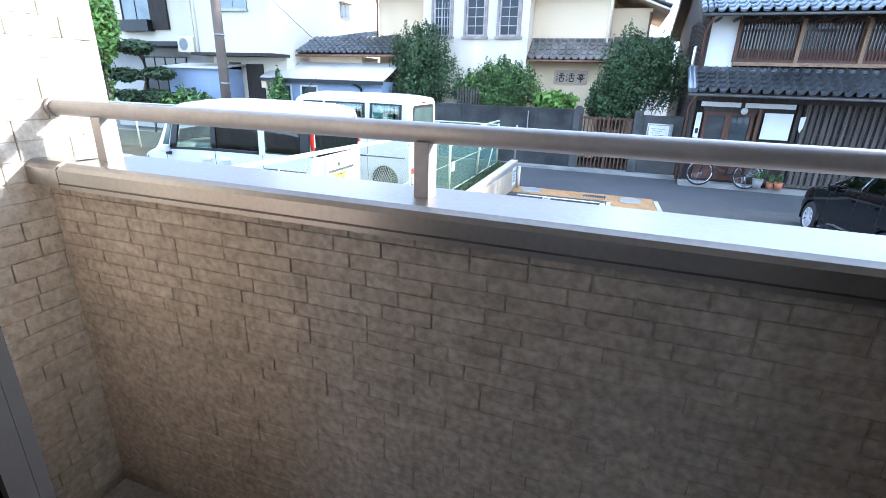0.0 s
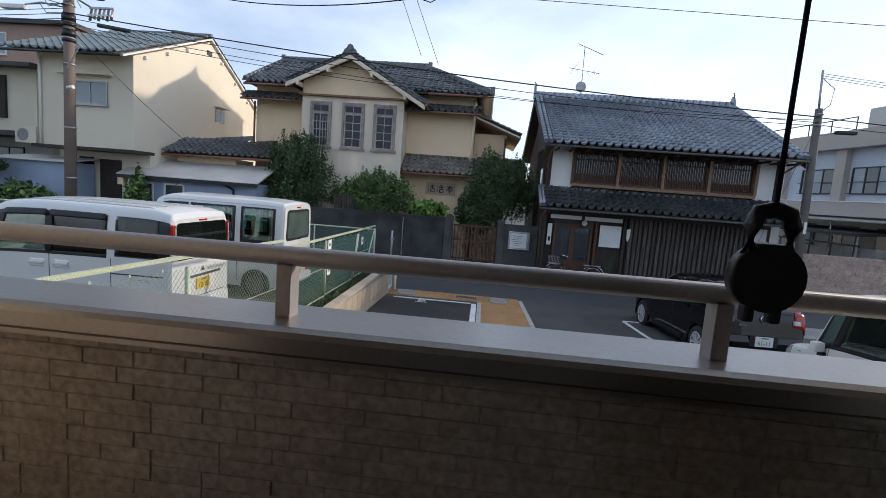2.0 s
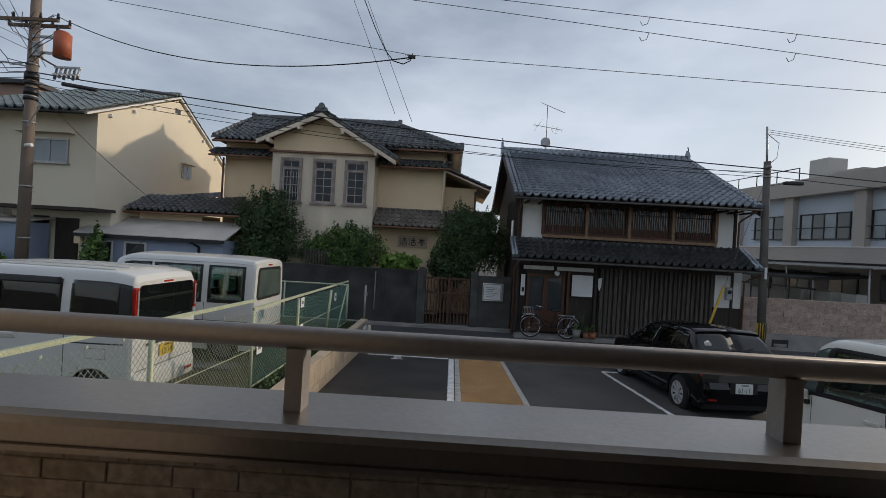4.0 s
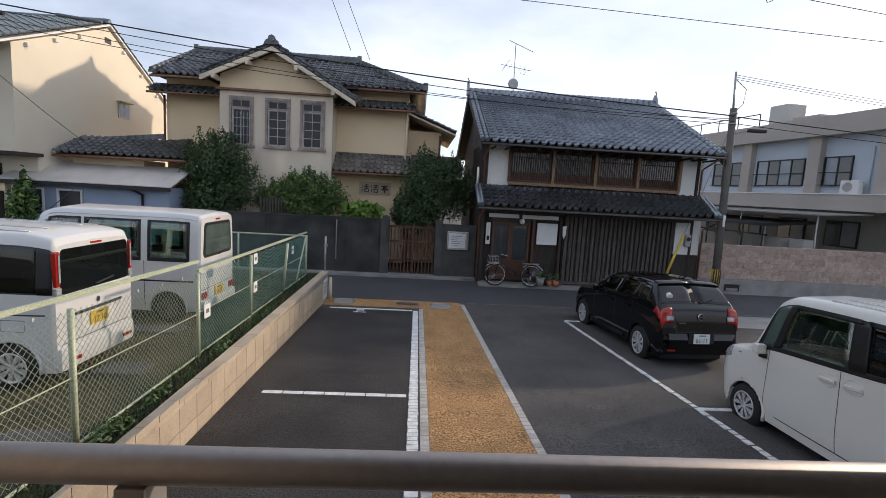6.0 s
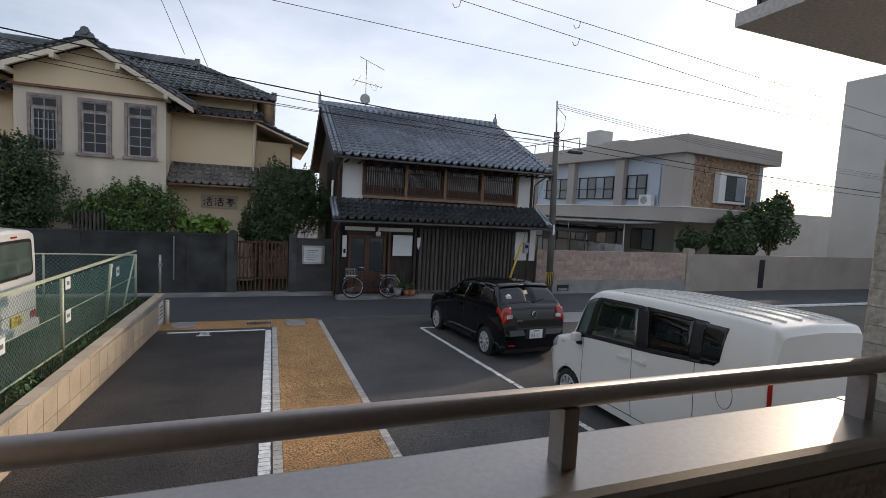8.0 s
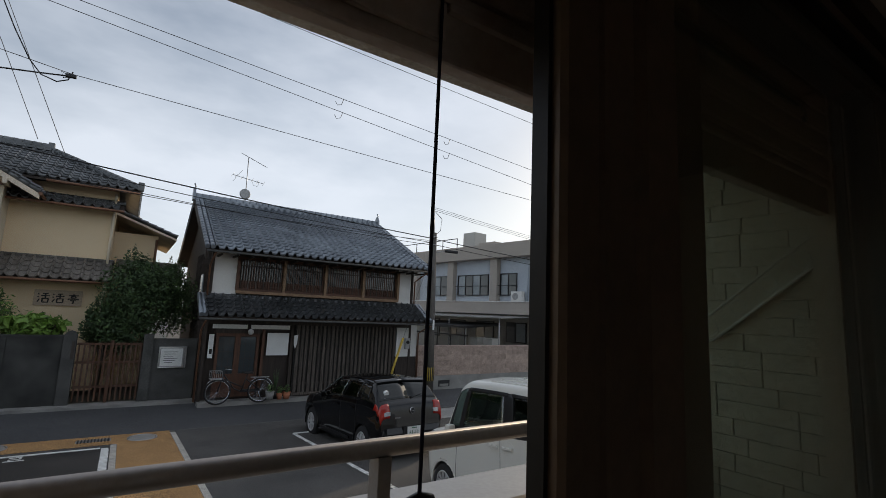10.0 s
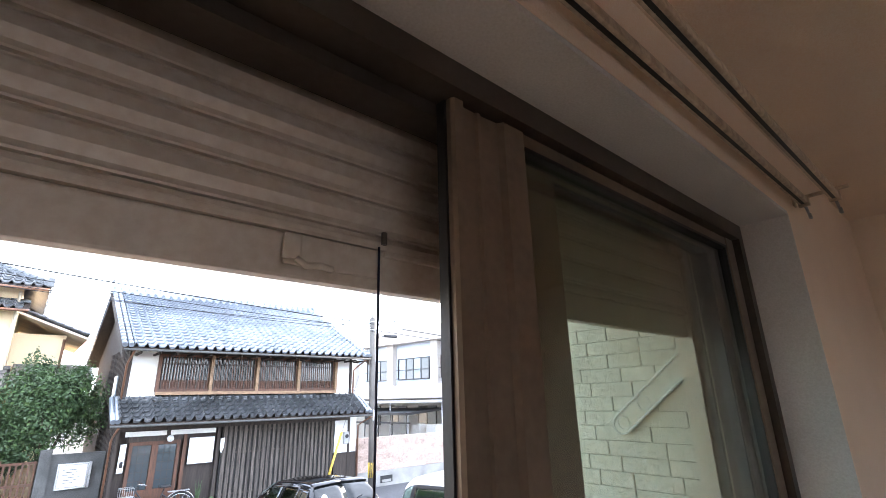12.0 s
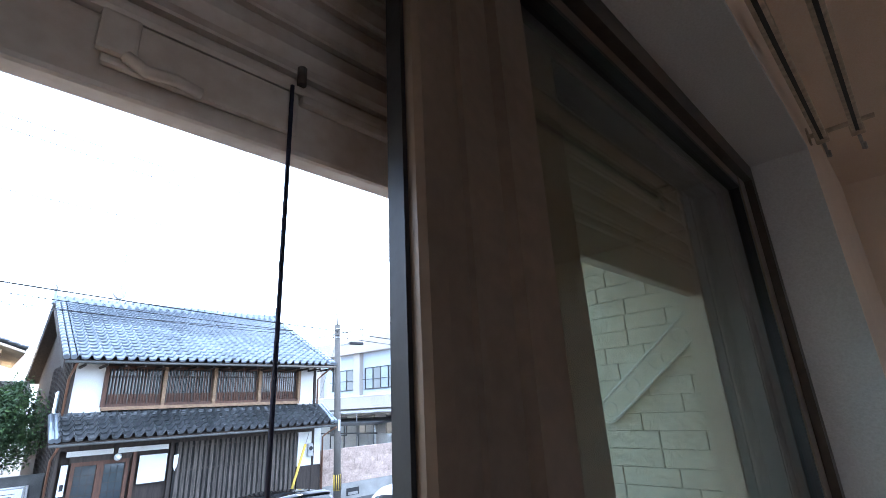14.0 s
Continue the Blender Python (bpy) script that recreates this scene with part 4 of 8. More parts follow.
for x0, x1 in ((-7.06, -6.18), (-5.68, -4.76), (-4.34, -3.42)):
    w = part("window_surround", box(box(box(B(x0 - 0.02, x1 + 0.02, 19.44, 19.5, 4.70, 4.80), x0 - 0.02, x0 + 0.07, 19.44, 19.5, 2.95, 4.70), x1 - 0.07, x1 + 0.02, 19.44, 19.5, 2.95, 4.70), x0 - 0.08, x1 + 0.08, 19.40, 19.5, 2.86, 2.95), FRAME_WORN, ch, "worn grey-brown timber surround")
    window(w, x0 + 0.075, x1 - 0.075, 4.36, 4.69, 19.49, FRAME_WORN, PANE_OLD, cols=2, rows=1, depth=0.04, sill=False, bar=0.03, edge=0.04, name="transom_light", label="two-pane light above the casement")
    window(w, x0 + 0.085, x1 - 0.085, 2.96, 4.355, 19.49, FRAME_PALE, PANE_OLD, cols=2, rows=4, depth=0.035, sill=False, bar=0.028, name="casement", label="weathered timber casement window")
for k in range(5):
    part("window_grille", B(-6.90 + k * 0.13, -6.88 + k * 0.13, 19.41, 19.43, 3.0, 4.2), METAL_GREY, ch)
# gable roof of the bay
GA, GL, GR = (-5.30, 6.64), (-7.90, 5.46), (-2.20, 4.86)      # apex and feet of the bay's gable, x and z
gr_l = [(GL[0], 19.0, GL[1]), (GL[0], 23.0, GL[1]), (GA[0], 23.0, GA[1]), (GA[0], 19.0, GA[1])]
gr_r = [(GR[0], 23.0, GR[1]), (GR[0], 19.0, GR[1]), (GA[0], 19.0, GA[1]), (GA[0], 23.0, GA[1])]
bg = part("bay_roof", slab(slab(bmesh.new(), *gr_l[:1], gr_l[3], gr_l[2], gr_l[1], t=0.1), gr_r[1], gr_r[0], gr_r[3], gr_r[2], t=0.1), WOOD_DARK, ch, "small tiled gable roof over the bay")
tiled(bg, (GL[0], 23.0, GL[1] + 0.01), (GL[0], 18.9, GL[1] + 0.01), (GA[0] - 0.03, 18.9, GA[1] + 0.01), (GA[0] - 0.03, 23.0, GA[1] + 0.01), TILE_OLD)
tiled(bg, (GR[0], 18.9, GR[1] + 0.01), (GR[0], 23.0, GR[1] + 0.01), (GA[0] + 0.02, 23.0, GA[1] + 0.01), (GA[0] + 0.02, 18.9, GA[1] + 0.01), TILE_OLD)
for a, b in (((GL[0] - 0.05, GL[1] - 0.08), (GA[0], GA[1] - 0.05)), ((GA[0], GA[1] - 0.05), (GR[0] + 0.05, GR[1] - 0.08))):
    part("bargeboard", prism(bmesh.new(), [(a[0], a[1] - 0.17), (a[0], a[1]), (b[0], b[1]), (b[0], b[1] - 0.17)], "y", 18.90, 19.0), PLASTER_BAY, bg, "pale bargeboard")
    bm = bmesh.new()
    for i in range(12):
        f, g = i / 12, (i + 0.96) / 12
        tube(bm, (a[0] + (b[0] - a[0]) * f, 19.0, a[1] + 0.10 + (b[1] - a[1]) * f), (a[0] + (b[0] - a[0]) * g, 19.0, a[1] + 0.10 + (b[1] - a[1]) * g), 0.075, n=8)
    part("verge_tiles", bm, TILE_OLD, bg)
ridge_row(bg, (GA[0], 18.95, GA[1]), (GA[0], 22.4, GA[1]), TILE_OLD, r=0.11)
part("ridge_end", prism(bmesh.new(), [(GA[0] + u, GA[1] + v) for u, v in ((-0.28, 0.0), (0.28, 0.0), (0.24, 0.13), (0.14, 0.19), (0.10, 0.30), (0.0, 0.35), (-0.10, 0.30), (-0.14, 0.19), (-0.24, 0.13))], "y", 18.84, 18.96), TILE_OLD, bg, "ornamental ridge-end tile")
part("ridge_boss", T((GA[0], 18.80, GA[1] + 0.17), (GA[0], 18.84, GA[1] + 0.17), 0.10, n=16), TILE_OLD, bg, "round ridge-end boss")
for x in (-7.45, -6.2, -4.4, -3.0):
    z = GA[1] - (GA[1] - GL[1]) * (GA[0] - x) / (GA[0] - GL[0]) if x < GA[0] else GA[1] - (GA[1] - GR[1]) * (x - GA[0]) / (GR[0] - GA[0])
    part("bracket", B(x - 0.06, x + 0.06, 18.86, 19.45, z - 0.36, z - 0.20), PLASTER_BAY, bg)
# main hipped roof
EZ, RZ = 5.48, 7.02
E0, E1, E2, E3 = (-10.15, 19.75, EZ), (0.50, 19.75, EZ), (0.50, 26.6, EZ), (-10.15, 26.6, EZ)
R0, R1 = (-9.6, 22.4, RZ), (-2.5, 22.4, RZ)
mr = part("roof", slab(slab(bmesh.new(), E0, E1, R1, R0), E2, E3, R0, R1), WOOD_DARK, ch, "dark weathered hipped pantile roof")
for q in ((E1, E2, R1), (E3, E0, R0)):
    bm = bmesh.new()
    bm.faces.new([bm.verts.new(p) for p in q])
    part("hip_end", bm, TILE_OLD, mr)
tiled(mr, E0, E1, R1, R0, TILE_OLD, singles=200)
tiled(mr, E1, E2, (-2.5, 22.42, RZ), (-2.5, 22.38, RZ), TILE_OLD)
tiled(mr, E3, E0, (-9.6, 22.38, RZ), (-9.6, 22.42, RZ), TILE_OLD)
ridge_row(mr, R0, R1, TILE_OLD, r=0.13, courses=3)
for a, b in ((E1, R1), (E0, R0), (E2, R1)):
    ridge_row(mr, Vector(a) + Vector((0, 0, 0.05)), Vector(b), TILE_OLD, r=0.09)
for p in (E1, R1, R0):
    part("ridge_end", B(p[0] - 0.1, p[0] + 0.1, p[1] - 0.12, p[1] + 0.05, p[2] + 0.02, p[2] + 0.34, bevel=0.04), TILE_OLD, mr)
gutter(ch, (-10.15, 19.68, EZ - 0.08), (-7.95, 19.68, EZ - 0.08), 0.05)
gutter(ch, (-2.15, 19.68, EZ - 0.08), (0.50, 19.68, EZ - 0.08), 0.05)
gutter(ch, (-2.12, 18.85, 4.78), (-2.12, 21.0, 4.78), 0.05)
def pent(x0, x1, y0, y1, z0, z1, mt):
    p = part("pent_roof", slab(bmesh.new(), (x0, y0, z0), (x1, y0, z0), (x1, y1, z1), (x0, y1, z1), t=0.06), WOOD_DARK, ch, "narrow tiled pent roof")
    tiled(p, (x0, y0 - 0.03, z0), (x1, y0 - 0.03, z0), (x1, y1, z1), (x0, y1, z1), mt)
    gutter(ch, (x0, y0 - 0.07, z0 - 0.04), (x1, y0 - 0.07, z0 - 0.04), 0.045)
    ridge_row(p, (x0, y1, z1), (x1, y1, z1), mt, r=0.06, courses=1)
pent(-10.35, -7.46, 19.85, 20.5, 4.84, 5.16, TILE_OLD)
pent(-3.08, 0.10, 19.85, 20.5, 4.72, 5.04, TILE_OLD)
pent(-3.09, 0.0, 19.65, 20.5, 2.14, 2.86, TILE_BROWN)
pent(0.02, 2.2, 20.7, 21.6, 2.30, 3.0, TILE_BROWN)
wr = part("wing_roof", slab(bmesh.new(), (1.9, 21.0, 4.05), (1.9, 27.0, 4.05), (-0.2, 27.0, 4.85), (-0.2, 21.0, 4.85)), PLASTER_BAY, ch)
tiled(wr, (1.9, 21.0, 4.06), (1.9, 27.0, 4.06), (-0.2, 27.0, 4.86), (-0.2, 21.0, 4.86), TILE_OLD)
for x, y, z0, z1 in ((-0.22, 20.42, 2.3, 5.4), (-0.22, 20.42, -1.0, 2.1), (-10.0, 20.42, 2.9, 4.8), (1.25, 21.5, 2.9, 4.0)):
    part("downpipe", T((x, y, z0), (x, y, z1), 0.045, n=8), PLASTER_BAY if x == -0.22 else COPPER, ch)
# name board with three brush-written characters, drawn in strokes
sb = part("name_board", B(-2.08, -0.78, 20.42, 20.48, 1.28, 1.80, bevel=0.01), SIGN_WOOD, ch, "aged wooden name board with brush writing")
def strokes(x0, z0, s, lines):
    for (a, b, c, d) in lines:
        part("character_stroke", T((x0 + a * s, 20.412, z0 + b * s), (x0 + c * s, 20.412, z0 + d * s), 0.022, 0.017, n=6), INK, sb)
KATSU = [(0.02, 0.95, 0.14, 0.84), (0.0, 0.66, 0.12, 0.56), (0.02, 0.08, 0.18, 0.40), (0.42, 0.95, 0.86, 0.98), (0.30, 0.72, 1.0, 0.74), (0.64, 0.96, 0.64, 0.46), (0.40, 0.46, 0.40, 0.04), (0.40, 0.46, 0.90, 0.46), (0.90, 0.46, 0.88, 0.04), (0.40, 0.06, 0.88, 0.06)]
TEI = [(0.5, 1.0, 0.5, 0.88), (0.08, 0.86, 0.94, 0.86), (0.30, 0.76, 0.30, 0.60), (0.30, 0.76, 0.70, 0.76), (0.70, 0.76, 0.70, 0.60), (0.30, 0.61, 0.70, 0.61), (0.08, 0.48, 0.08, 0.36), (0.08, 0.48, 0.94, 0.48), (0.94, 0.48, 0.90, 0.36), (0.24, 0.32, 0.78, 0.32), (0.52, 0.32, 0.52, 0.02), (0.52, 0.02, 0.40, 0.08)]
strokes(-1.98, 1.36, 0.32, KATSU), strokes(-1.59, 1.36, 0.32, KATSU), strokes(-1.18, 1.36, 0.32, TEI)

# low tiled link and blue shed
lk = thing("tiled_outbuilding", "low outbuilding with a dark tiled roof", "outbuilding")
part("wall", B(-12.6, -10.0, 18.9, 20.4, -1.6, 2.10), PLASTER_CREAM, lk)
lr = part("roof", slab(bmesh.new(), (-12.95, 18.5, 2.16), (-8.2, 18.5, 2.20), (-8.9, 20.4, 3.12), (-13.0, 19.9, 2.66)), WOOD_DARK, lk)
tiled(lr, (-12.95, 18.45, 2.18), (-8.2, 18.45, 2.22), (-8.9, 20.4, 3.14), (-13.0, 19.9, 2.68), TILE_OLD)
ridge_row(lr, (-13.1, 19.7, 2.62), (-10.0, 20.4, 3.06), TILE_OLD, r=0.10, courses=2)
gutter(lk, (-12.95, 18.4, 2.10), (-8.2, 18.4, 2.14))
sh = thing("blue_shed", "low pale-blue shed with a pale metal roof", "shed")
part("wall", B(-13.7, -8.4, 17.55, 18.85, -1.6, 1.14), BLUE_WALL, sh)
part("roof", slab(bmesh.new(), (-14.0, 17.25, 1.20), (-8.2, 17.25, 1.18), (-8.2, 19.0, 1.90), (-14.0, 19.0, 1.92), t=0.05), METAL_ROOF, sh, "pale sheet-metal roof")
part("fascia", B(-14.0, -8.2, 17.22, 17.25, 1.03, 1.16), BLACK, sh)
part("gutter_bend", sweep(bmesh.new(), [(-9.6, 17.24, 1.06), (-9.4, 17.30, 0.98), (-9.3, 17.48, 0.86)], 0.04, n=8), BLACK, sh)
for x0, x1 in ((-13.45, -12.65), (-12.2, -11.35)):
    window(sh, x0, x1, 0.15, 0.92, 17.55, PLASTER_WHITE, PANE_DARK, cols=1, rows=1)
part("downpipe", T((-9.3, 17.5, -1.5), (-9.3, 17.5, 0.88), 0.04), BLACK, sh)
part("meter_box", B(-14.0, -13.75, 17.3, 17.55, 0.75, 1.2), PLASTER_CREAM, sh)

# ---- ivory house with the long gable side ----
ih = thing("ivory_house", "two-storey ivory plaster house with a grey-blue tiled roof", "house")
gp = [(17.0, 2.08), (17.0, 5.62), (21.9, 7.62), (27.0, 4.84), (27.0, 2.08)]
part("wall", prism(bmesh.new(), gp, "x", -17.0, -13.07), PLASTER_HOUSE, ih)
part("lower_wall", B(-17.0, -13.07, 17.9, 27.0, -1.7, 2.08), PLASTER_HOUSE, ih)
part("canopy", B(-17.1, -12.95, 16.75, 18.0, 1.98, 2.10), WOOD_DARK, ih, "dark canopy slab over the entrance")
irf = part("roof", slab(slab(bmesh.new(), (-17.9, 16.35, 5.50), (-12.95, 16.35, 5.50), (-12.95, 21.9, 7.80), (-17.9, 21.9, 7.80)), (-12.95, 27.3, 4.86), (-17.9, 27.3, 4.86), (-17.9, 21.91, 7.80), (-12.95, 21.91, 7.80)), PLASTER_WHITE, ih, "grey-blue pantile roof")
TILE_BLUE = mat("blue_grey_tile", (0.16, 0.20, 0.21), (0.11, 0.14, 0.15), 1.1, 0.45, bump=0.1, rnd=0.15)
tiled(irf, (-17.9, 16.3, 5.51), (-12.95, 16.3, 5.51), (-12.95, 21.9, 7.81), (-17.9, 21.9, 7.81), TILE_BLUE, w=0.33, h=0.33)
tiled(irf, (-12.95, 27.3, 4.87), (-17.9, 27.3, 4.87), (-17.9, 21.9, 7.81), (-12.95, 21.9, 7.81), TILE_BLUE, w=0.5, h=0.5)
ridge_row(irf, (-17.9, 21.9, 7.80), (-12.95, 21.9, 7.80), TILE_BLUE, r=0.1)
gutter(ih, (-17.9, 16.25, 5.44), (-12.95, 16.25, 5.44), 0.05, BLACK)
window(ih, -15.52, -14.1, 3.72, 4.60, 17.0, METAL_GREY, PANE_PALE, cols=2)
part("window_hood", B(-16.0, -13.9, 16.7, 17.0, 4.80, 4.86), PLASTER_HOUSE, ih)
sw = part("side_window", B(-13.10, -13.03, 22.45, 23.25, 4.02, 4.68), METAL_GREY, ih)
part("pane", B(-13.04, -13.022, 22.52, 22.84, 4.08, 4.62), PANE_DARK, sw)
part("pane", B(-13.04, -13.022, 22.87, 23.18, 4.08, 4.62), PANE_PALE, sw)
part("hood", B(-13.07, -12.8, 22.35, 23.35, 4.72, 4.77), PLASTER_HOUSE, ih)
part("entrance_door", B(-15.2, -14.3, 17.84, 17.9, -1.5, 1.7), WOOD_DARK, ih)
window(ih, -16.1, -15.5, 0.2, 1.75, 17.9, WOOD_DARK, PANE_DARK, cols=2, rows=3)
part("wall_lamp", B(-16.45, -16.3, 17.8, 17.9, 0.6, 0.75), BLACK, ih)
part("downpipe", T((-16.85, 16.95, 2.1), (-16.85, 16.95, 5.4), 0.04), PLASTER_WHITE, ih)
part("downpipe", T((-13.02, 26.8, 2.1), (-13.02, 26.8, 4.8), 0.04), COPPER, ih)
for y, z in ((17.6, 5.66), (18.9, 6.19), (20.2, 6.72), (22.9, 6.86), (24.2, 6.16), (25.5, 5.46), (26.6, 4.86)):
    part("purlin_end", B(-13.07, -12.96, y - 0.06, y + 0.06, z - 0.02, z + 0.10), PLASTER_WHITE, ih)
part("gable_vent", B(-13.07, -13.05, 21.7, 22.1, 7.0, 7.22), BLACK, ih)
ac = thing("air_conditioner", "beige outdoor air-conditioning unit on a canopy", "air conditioner", at=pose(-17.6, 17.2, 2.11))
part("body", B(-0.45, 0.45, -0.2, 0.2, 0.0, 0.62, bevel=0.02), PLASTER_HOUSE, ac)
part("grille", T((-0.1, -0.21, 0.31), (-0.1, -0.2, 0.31), 0.24, n=20), METAL_GREY, ac)

# ---- farther houses at the left end ----
fh = thing("dark_timber_house", "two-storey cream house with dark shutters and eaves", "house")
part("wall", B(-26.5, -19.1, 19.0, 26.0, 2.6, 5.45), PLASTER_HOUSE, fh)
part("lower_wall", B(-26.5, -19.4, 20.0, 26.0, -1.7, 2.6), PLASTER_GREY, fh)
part("roof", slab(bmesh.new(), (-27.0, 18.3, 5.45), (-18.7, 18.3, 5.45), (-18.9, 26.0, 5.9), (-27.0, 26.0, 5.9), t=0.15), BLACK, fh)
part("canopy", B(-27.0, -18.8, 18.2, 20.0, 2.42, 2.62), BLACK, fh)
window(fh, -23.5, -21.6, 3.3, 5.0, 19.0, BLACK, PANE_PALE, cols=2)
part("shutter_panel", B(-21.55, -20.5, 18.9, 19.0, 3.2, 5.0), WOOD_DARK, fh)
part("shutter_panel", B(-26.0, -24.6, 18.9, 19.0, 3.2, 5.0), WOOD_DARK, fh)
part("window_balcony", B(-23.6, -21.5, 18.6, 19.0, 3.12, 3.62), BLACK, fh)
window(fh, -23.8, -20.8, -0.6, 2.0, 20.0, BLACK, PANE_DARK, cols=4)
bb = thing("brick_tone_building", "pinkish-brown multi-storey building behind the houses", "building")
part("wall", B(-36, -24.5, 26.5, 34.0, -1.7, 9.4), mat("pinkish_render", (0.40, 0.27, 0.21), None, 0.5, 0.9), bb)
part("roof", B(-36.2, -24.2, 26.2, 34.2, 9.4, 9.65), BLACK, bb)
window(bb, -30.0, -28.6, 7.6, 8.9, 26.5, PLASTER_WHITE, PANE_PALE, cols=2)
gs = thing("garden_shed", "blue-grey garden shed beside the lane", "shed")
part("wall", B(-18.3, -15.4, 16.5, 17.8, -1.7, 1.45), BLUE_WALL, gs)
part("roof", slab(bmesh.new(), (-18.5, 16.3, 1.5), (-15.2, 16.3, 1.5), (-15.2, 18.0, 1.7), (-18.5, 18.0, 1.7), t=0.06), METAL_ROOF, gs)

# ---- large building behind the block wall ----
A = radians(7.5)
ab = thing("concrete_building", "two-storey grey-beige building with a deep flat roof slab", "building", at=pose(20.65, 19.0, 0, 0, 0, 7.5))
AB_WALL = mat("pale_blue_grey_wall", (0.50, 0.55, 0.60), (0.45, 0.49, 0.54), 0.5, 0.85, bump=0.05)
AB_SLAB = mat("taupe_render", (0.44, 0.395, 0.35), (0.385, 0.345, 0.305), 0.5, 0.9, bump=0.1)
part("wall", B(0.6, 8.0, 0.5, 24.0, 1.7, 5.4), AB_WALL, ab)
part("roof_slab", B(0.0, 8.9, -0.0, 25.0, 5.35, 6.28), AB_SLAB, ab, "deep taupe roof slab")
part("ledge", B(-0.0, 8.3, -0.05, 25.0, 1.72, 2.48), AB_SLAB, ab, "taupe balcony band")
part("ledge_cap", B(-0.04, 8.34, -0.09, 25.0, 2.48, 2.53), PLASTER_WHITE, ab)
for v in (4.2, 8.42, 12.6, 16.8):
    part("pier", B(0.25, 0.6, v, v + 0.63, 2.53, 5.35), AB_SLAB, ab)
part("corner_pier", B(0.3, 1.1, 0.25, 1.5, 2.53, 5.35), AB_SLAB, ab)
def side_window(v0, v1, z0, z1):
    w = part("window", box(box(box(B(0.52, 0.6, v0, v1, z0, z0 + 0.06), 0.52, 0.6, v0, v1, z1 - 0.06, z1), 0.52, 0.6, v0, v0 + 0.06, z0 + 0.06, z1 - 0.06), 0.52, 0.6, v1 - 0.06, v1, z0 + 0.06, z1 - 0.06), BLACK, ab, "dark-framed window with a low rail")
    n = max(2, round((v1 - v0) / 0.8))
    for i in range(n):
        a, b = v0 + 0.06 + i * (v1 - v0 - 0.12) / n, v0 + 0.06 + (i + 1) * (v1 - v0 - 0.12) / n
        part("pane", B(0.56, 0.58, a + 0.03, b - 0.03, z0 + 0.06, z1 - 0.06), PANE_PALE if i % 2 else PANE_DARK, w)
        part("mullion", B(0.53, 0.57, b - 0.03, b + 0.03, z0 + 0.06, z1 - 0.06), BLACK, w)
    part("guard_rail", box(B(0.36, 0.39, v0 - 0.05, v1 + 0.05, z0 + 0.62, z0 + 0.66), 0.36, 0.39, v0 - 0.05, v1 + 0.05, z0 + 0.02, z0 + 0.05), BLACK, w)
for v0, v1 in ((2.75, 4.15), (5.2, 8.2), (9.3, 11.6), (13.6, 16.2)):
    side_window(v0, v1, 2.92, 4.35)
part("drainpipe", T((0.55, 1.9, 2.5), (0.55, 1.9, 4.7), 0.05), AB_WALL, ab)
stone = part("stone_front", B(1.1, 7.4, 0.42, 0.5, 2.53, 5.35), STONE_CLAD, ab, "tan rubble-stone cladding")
for r in range(12):
    x = 1.1
    while x < 7.3:
        w = min(random.uniform(0.22, 0.6), 7.4 - x)
        z = 2.53 + r * 0.235
        part("stone", B(x + 0.01, x + w - 0.01, 0.36 + random.uniform(0, 0.035), 0.419, z + 0.01, z + 0.225), STONE_CLAD, stone)
        x += w
bw = part("box_window", B(3.1, 5.6, 0.02, 0.36, 2.86, 4.55, bevel=0.02), PLASTER_WHITE, ab, "white projecting box window")
part("pane", B(3.72, 4.55, -0.0, 0.019, 3.05, 4.38), PANE_DARK, bw)
part("pane", B(4.62, 5.42, -0.0, 0.019, 3.05, 4.38), PANE_PALE, bw)
part("frame", B(3.66, 5.46, 0.004, 0.0195, 3.0, 4.43), BLACK, bw)
part("small_window", B(5.8, 6.6, 0.32, 0.36, 2.75, 3.4), PANE_DARK, ab)
part("lower_wall", B(3.2, 8.0, 2.6, 24.0, -1.7, 1.7), PLASTER_GREY, ab)
for v in (4.0, 7.0, 10.0, 13.0):
    lwn = part("lower_window", B(3.14, 3.20, v, v + 1.8, -0.2, 1.2), BLACK, ab, "dark-framed ground floor window")
    part("pane", B(3.12, 3.139, v + 0.08, v + 0.86, -0.12, 1.12), PANE_PALE, lwn)
    part("pane", B(3.12, 3.139, v + 0.94, v + 1.72, -0.12, 1.12), PANE_DARK, lwn)
part("upper_canopy", slab(bmesh.new(), (-2.6, 1.2, 1.50), (-2.6, 14.0, 1.50), (0.2, 14.0, 1.62), (0.2, 1.2, 1.62), t=0.05), METAL_GREY, ab, "thin metal canopy")
for v in (1.4, 5.6, 9.8):
    part("canopy_pipe", T((-2.5, v, -1.7), (-2.5, v, 1.48), 0.035, n=8), METAL_GREY, ab)
for v in (2.2, 3.4, 5.0):
    part("stored_box", B(-2.2, -1.5, v, v + 0.7, -1.7, 0.28), PLASTER_GREY, ab)
for v in range(8):
    part("carport_rail", B(-3.42, -3.38, 3.2 + v * 1.2, 3.26 + v * 1.2, -0.4, 0.8), BLACK, ab)
part("carport_bar", B(-3.42, -3.36, 3.0, 13.0, 0.36, 0.44), BLACK, ab)
part("carport_roof", slab(bmesh.new(), (-3.6, 3.0, 0.95), (-3.6, 16.0, 0.95), (-0.6, 16.0, 1.15), (-0.6, 3.0, 1.15), t=0.14), BLACK, ab, "dark carport roof")
for v in (3.2, 6.0, 9.0, 12.0):
    part("carport_post", B(-3.4, -3.3, v, v + 0.1, -1.7, 0.85), METAL_GREY, ab)
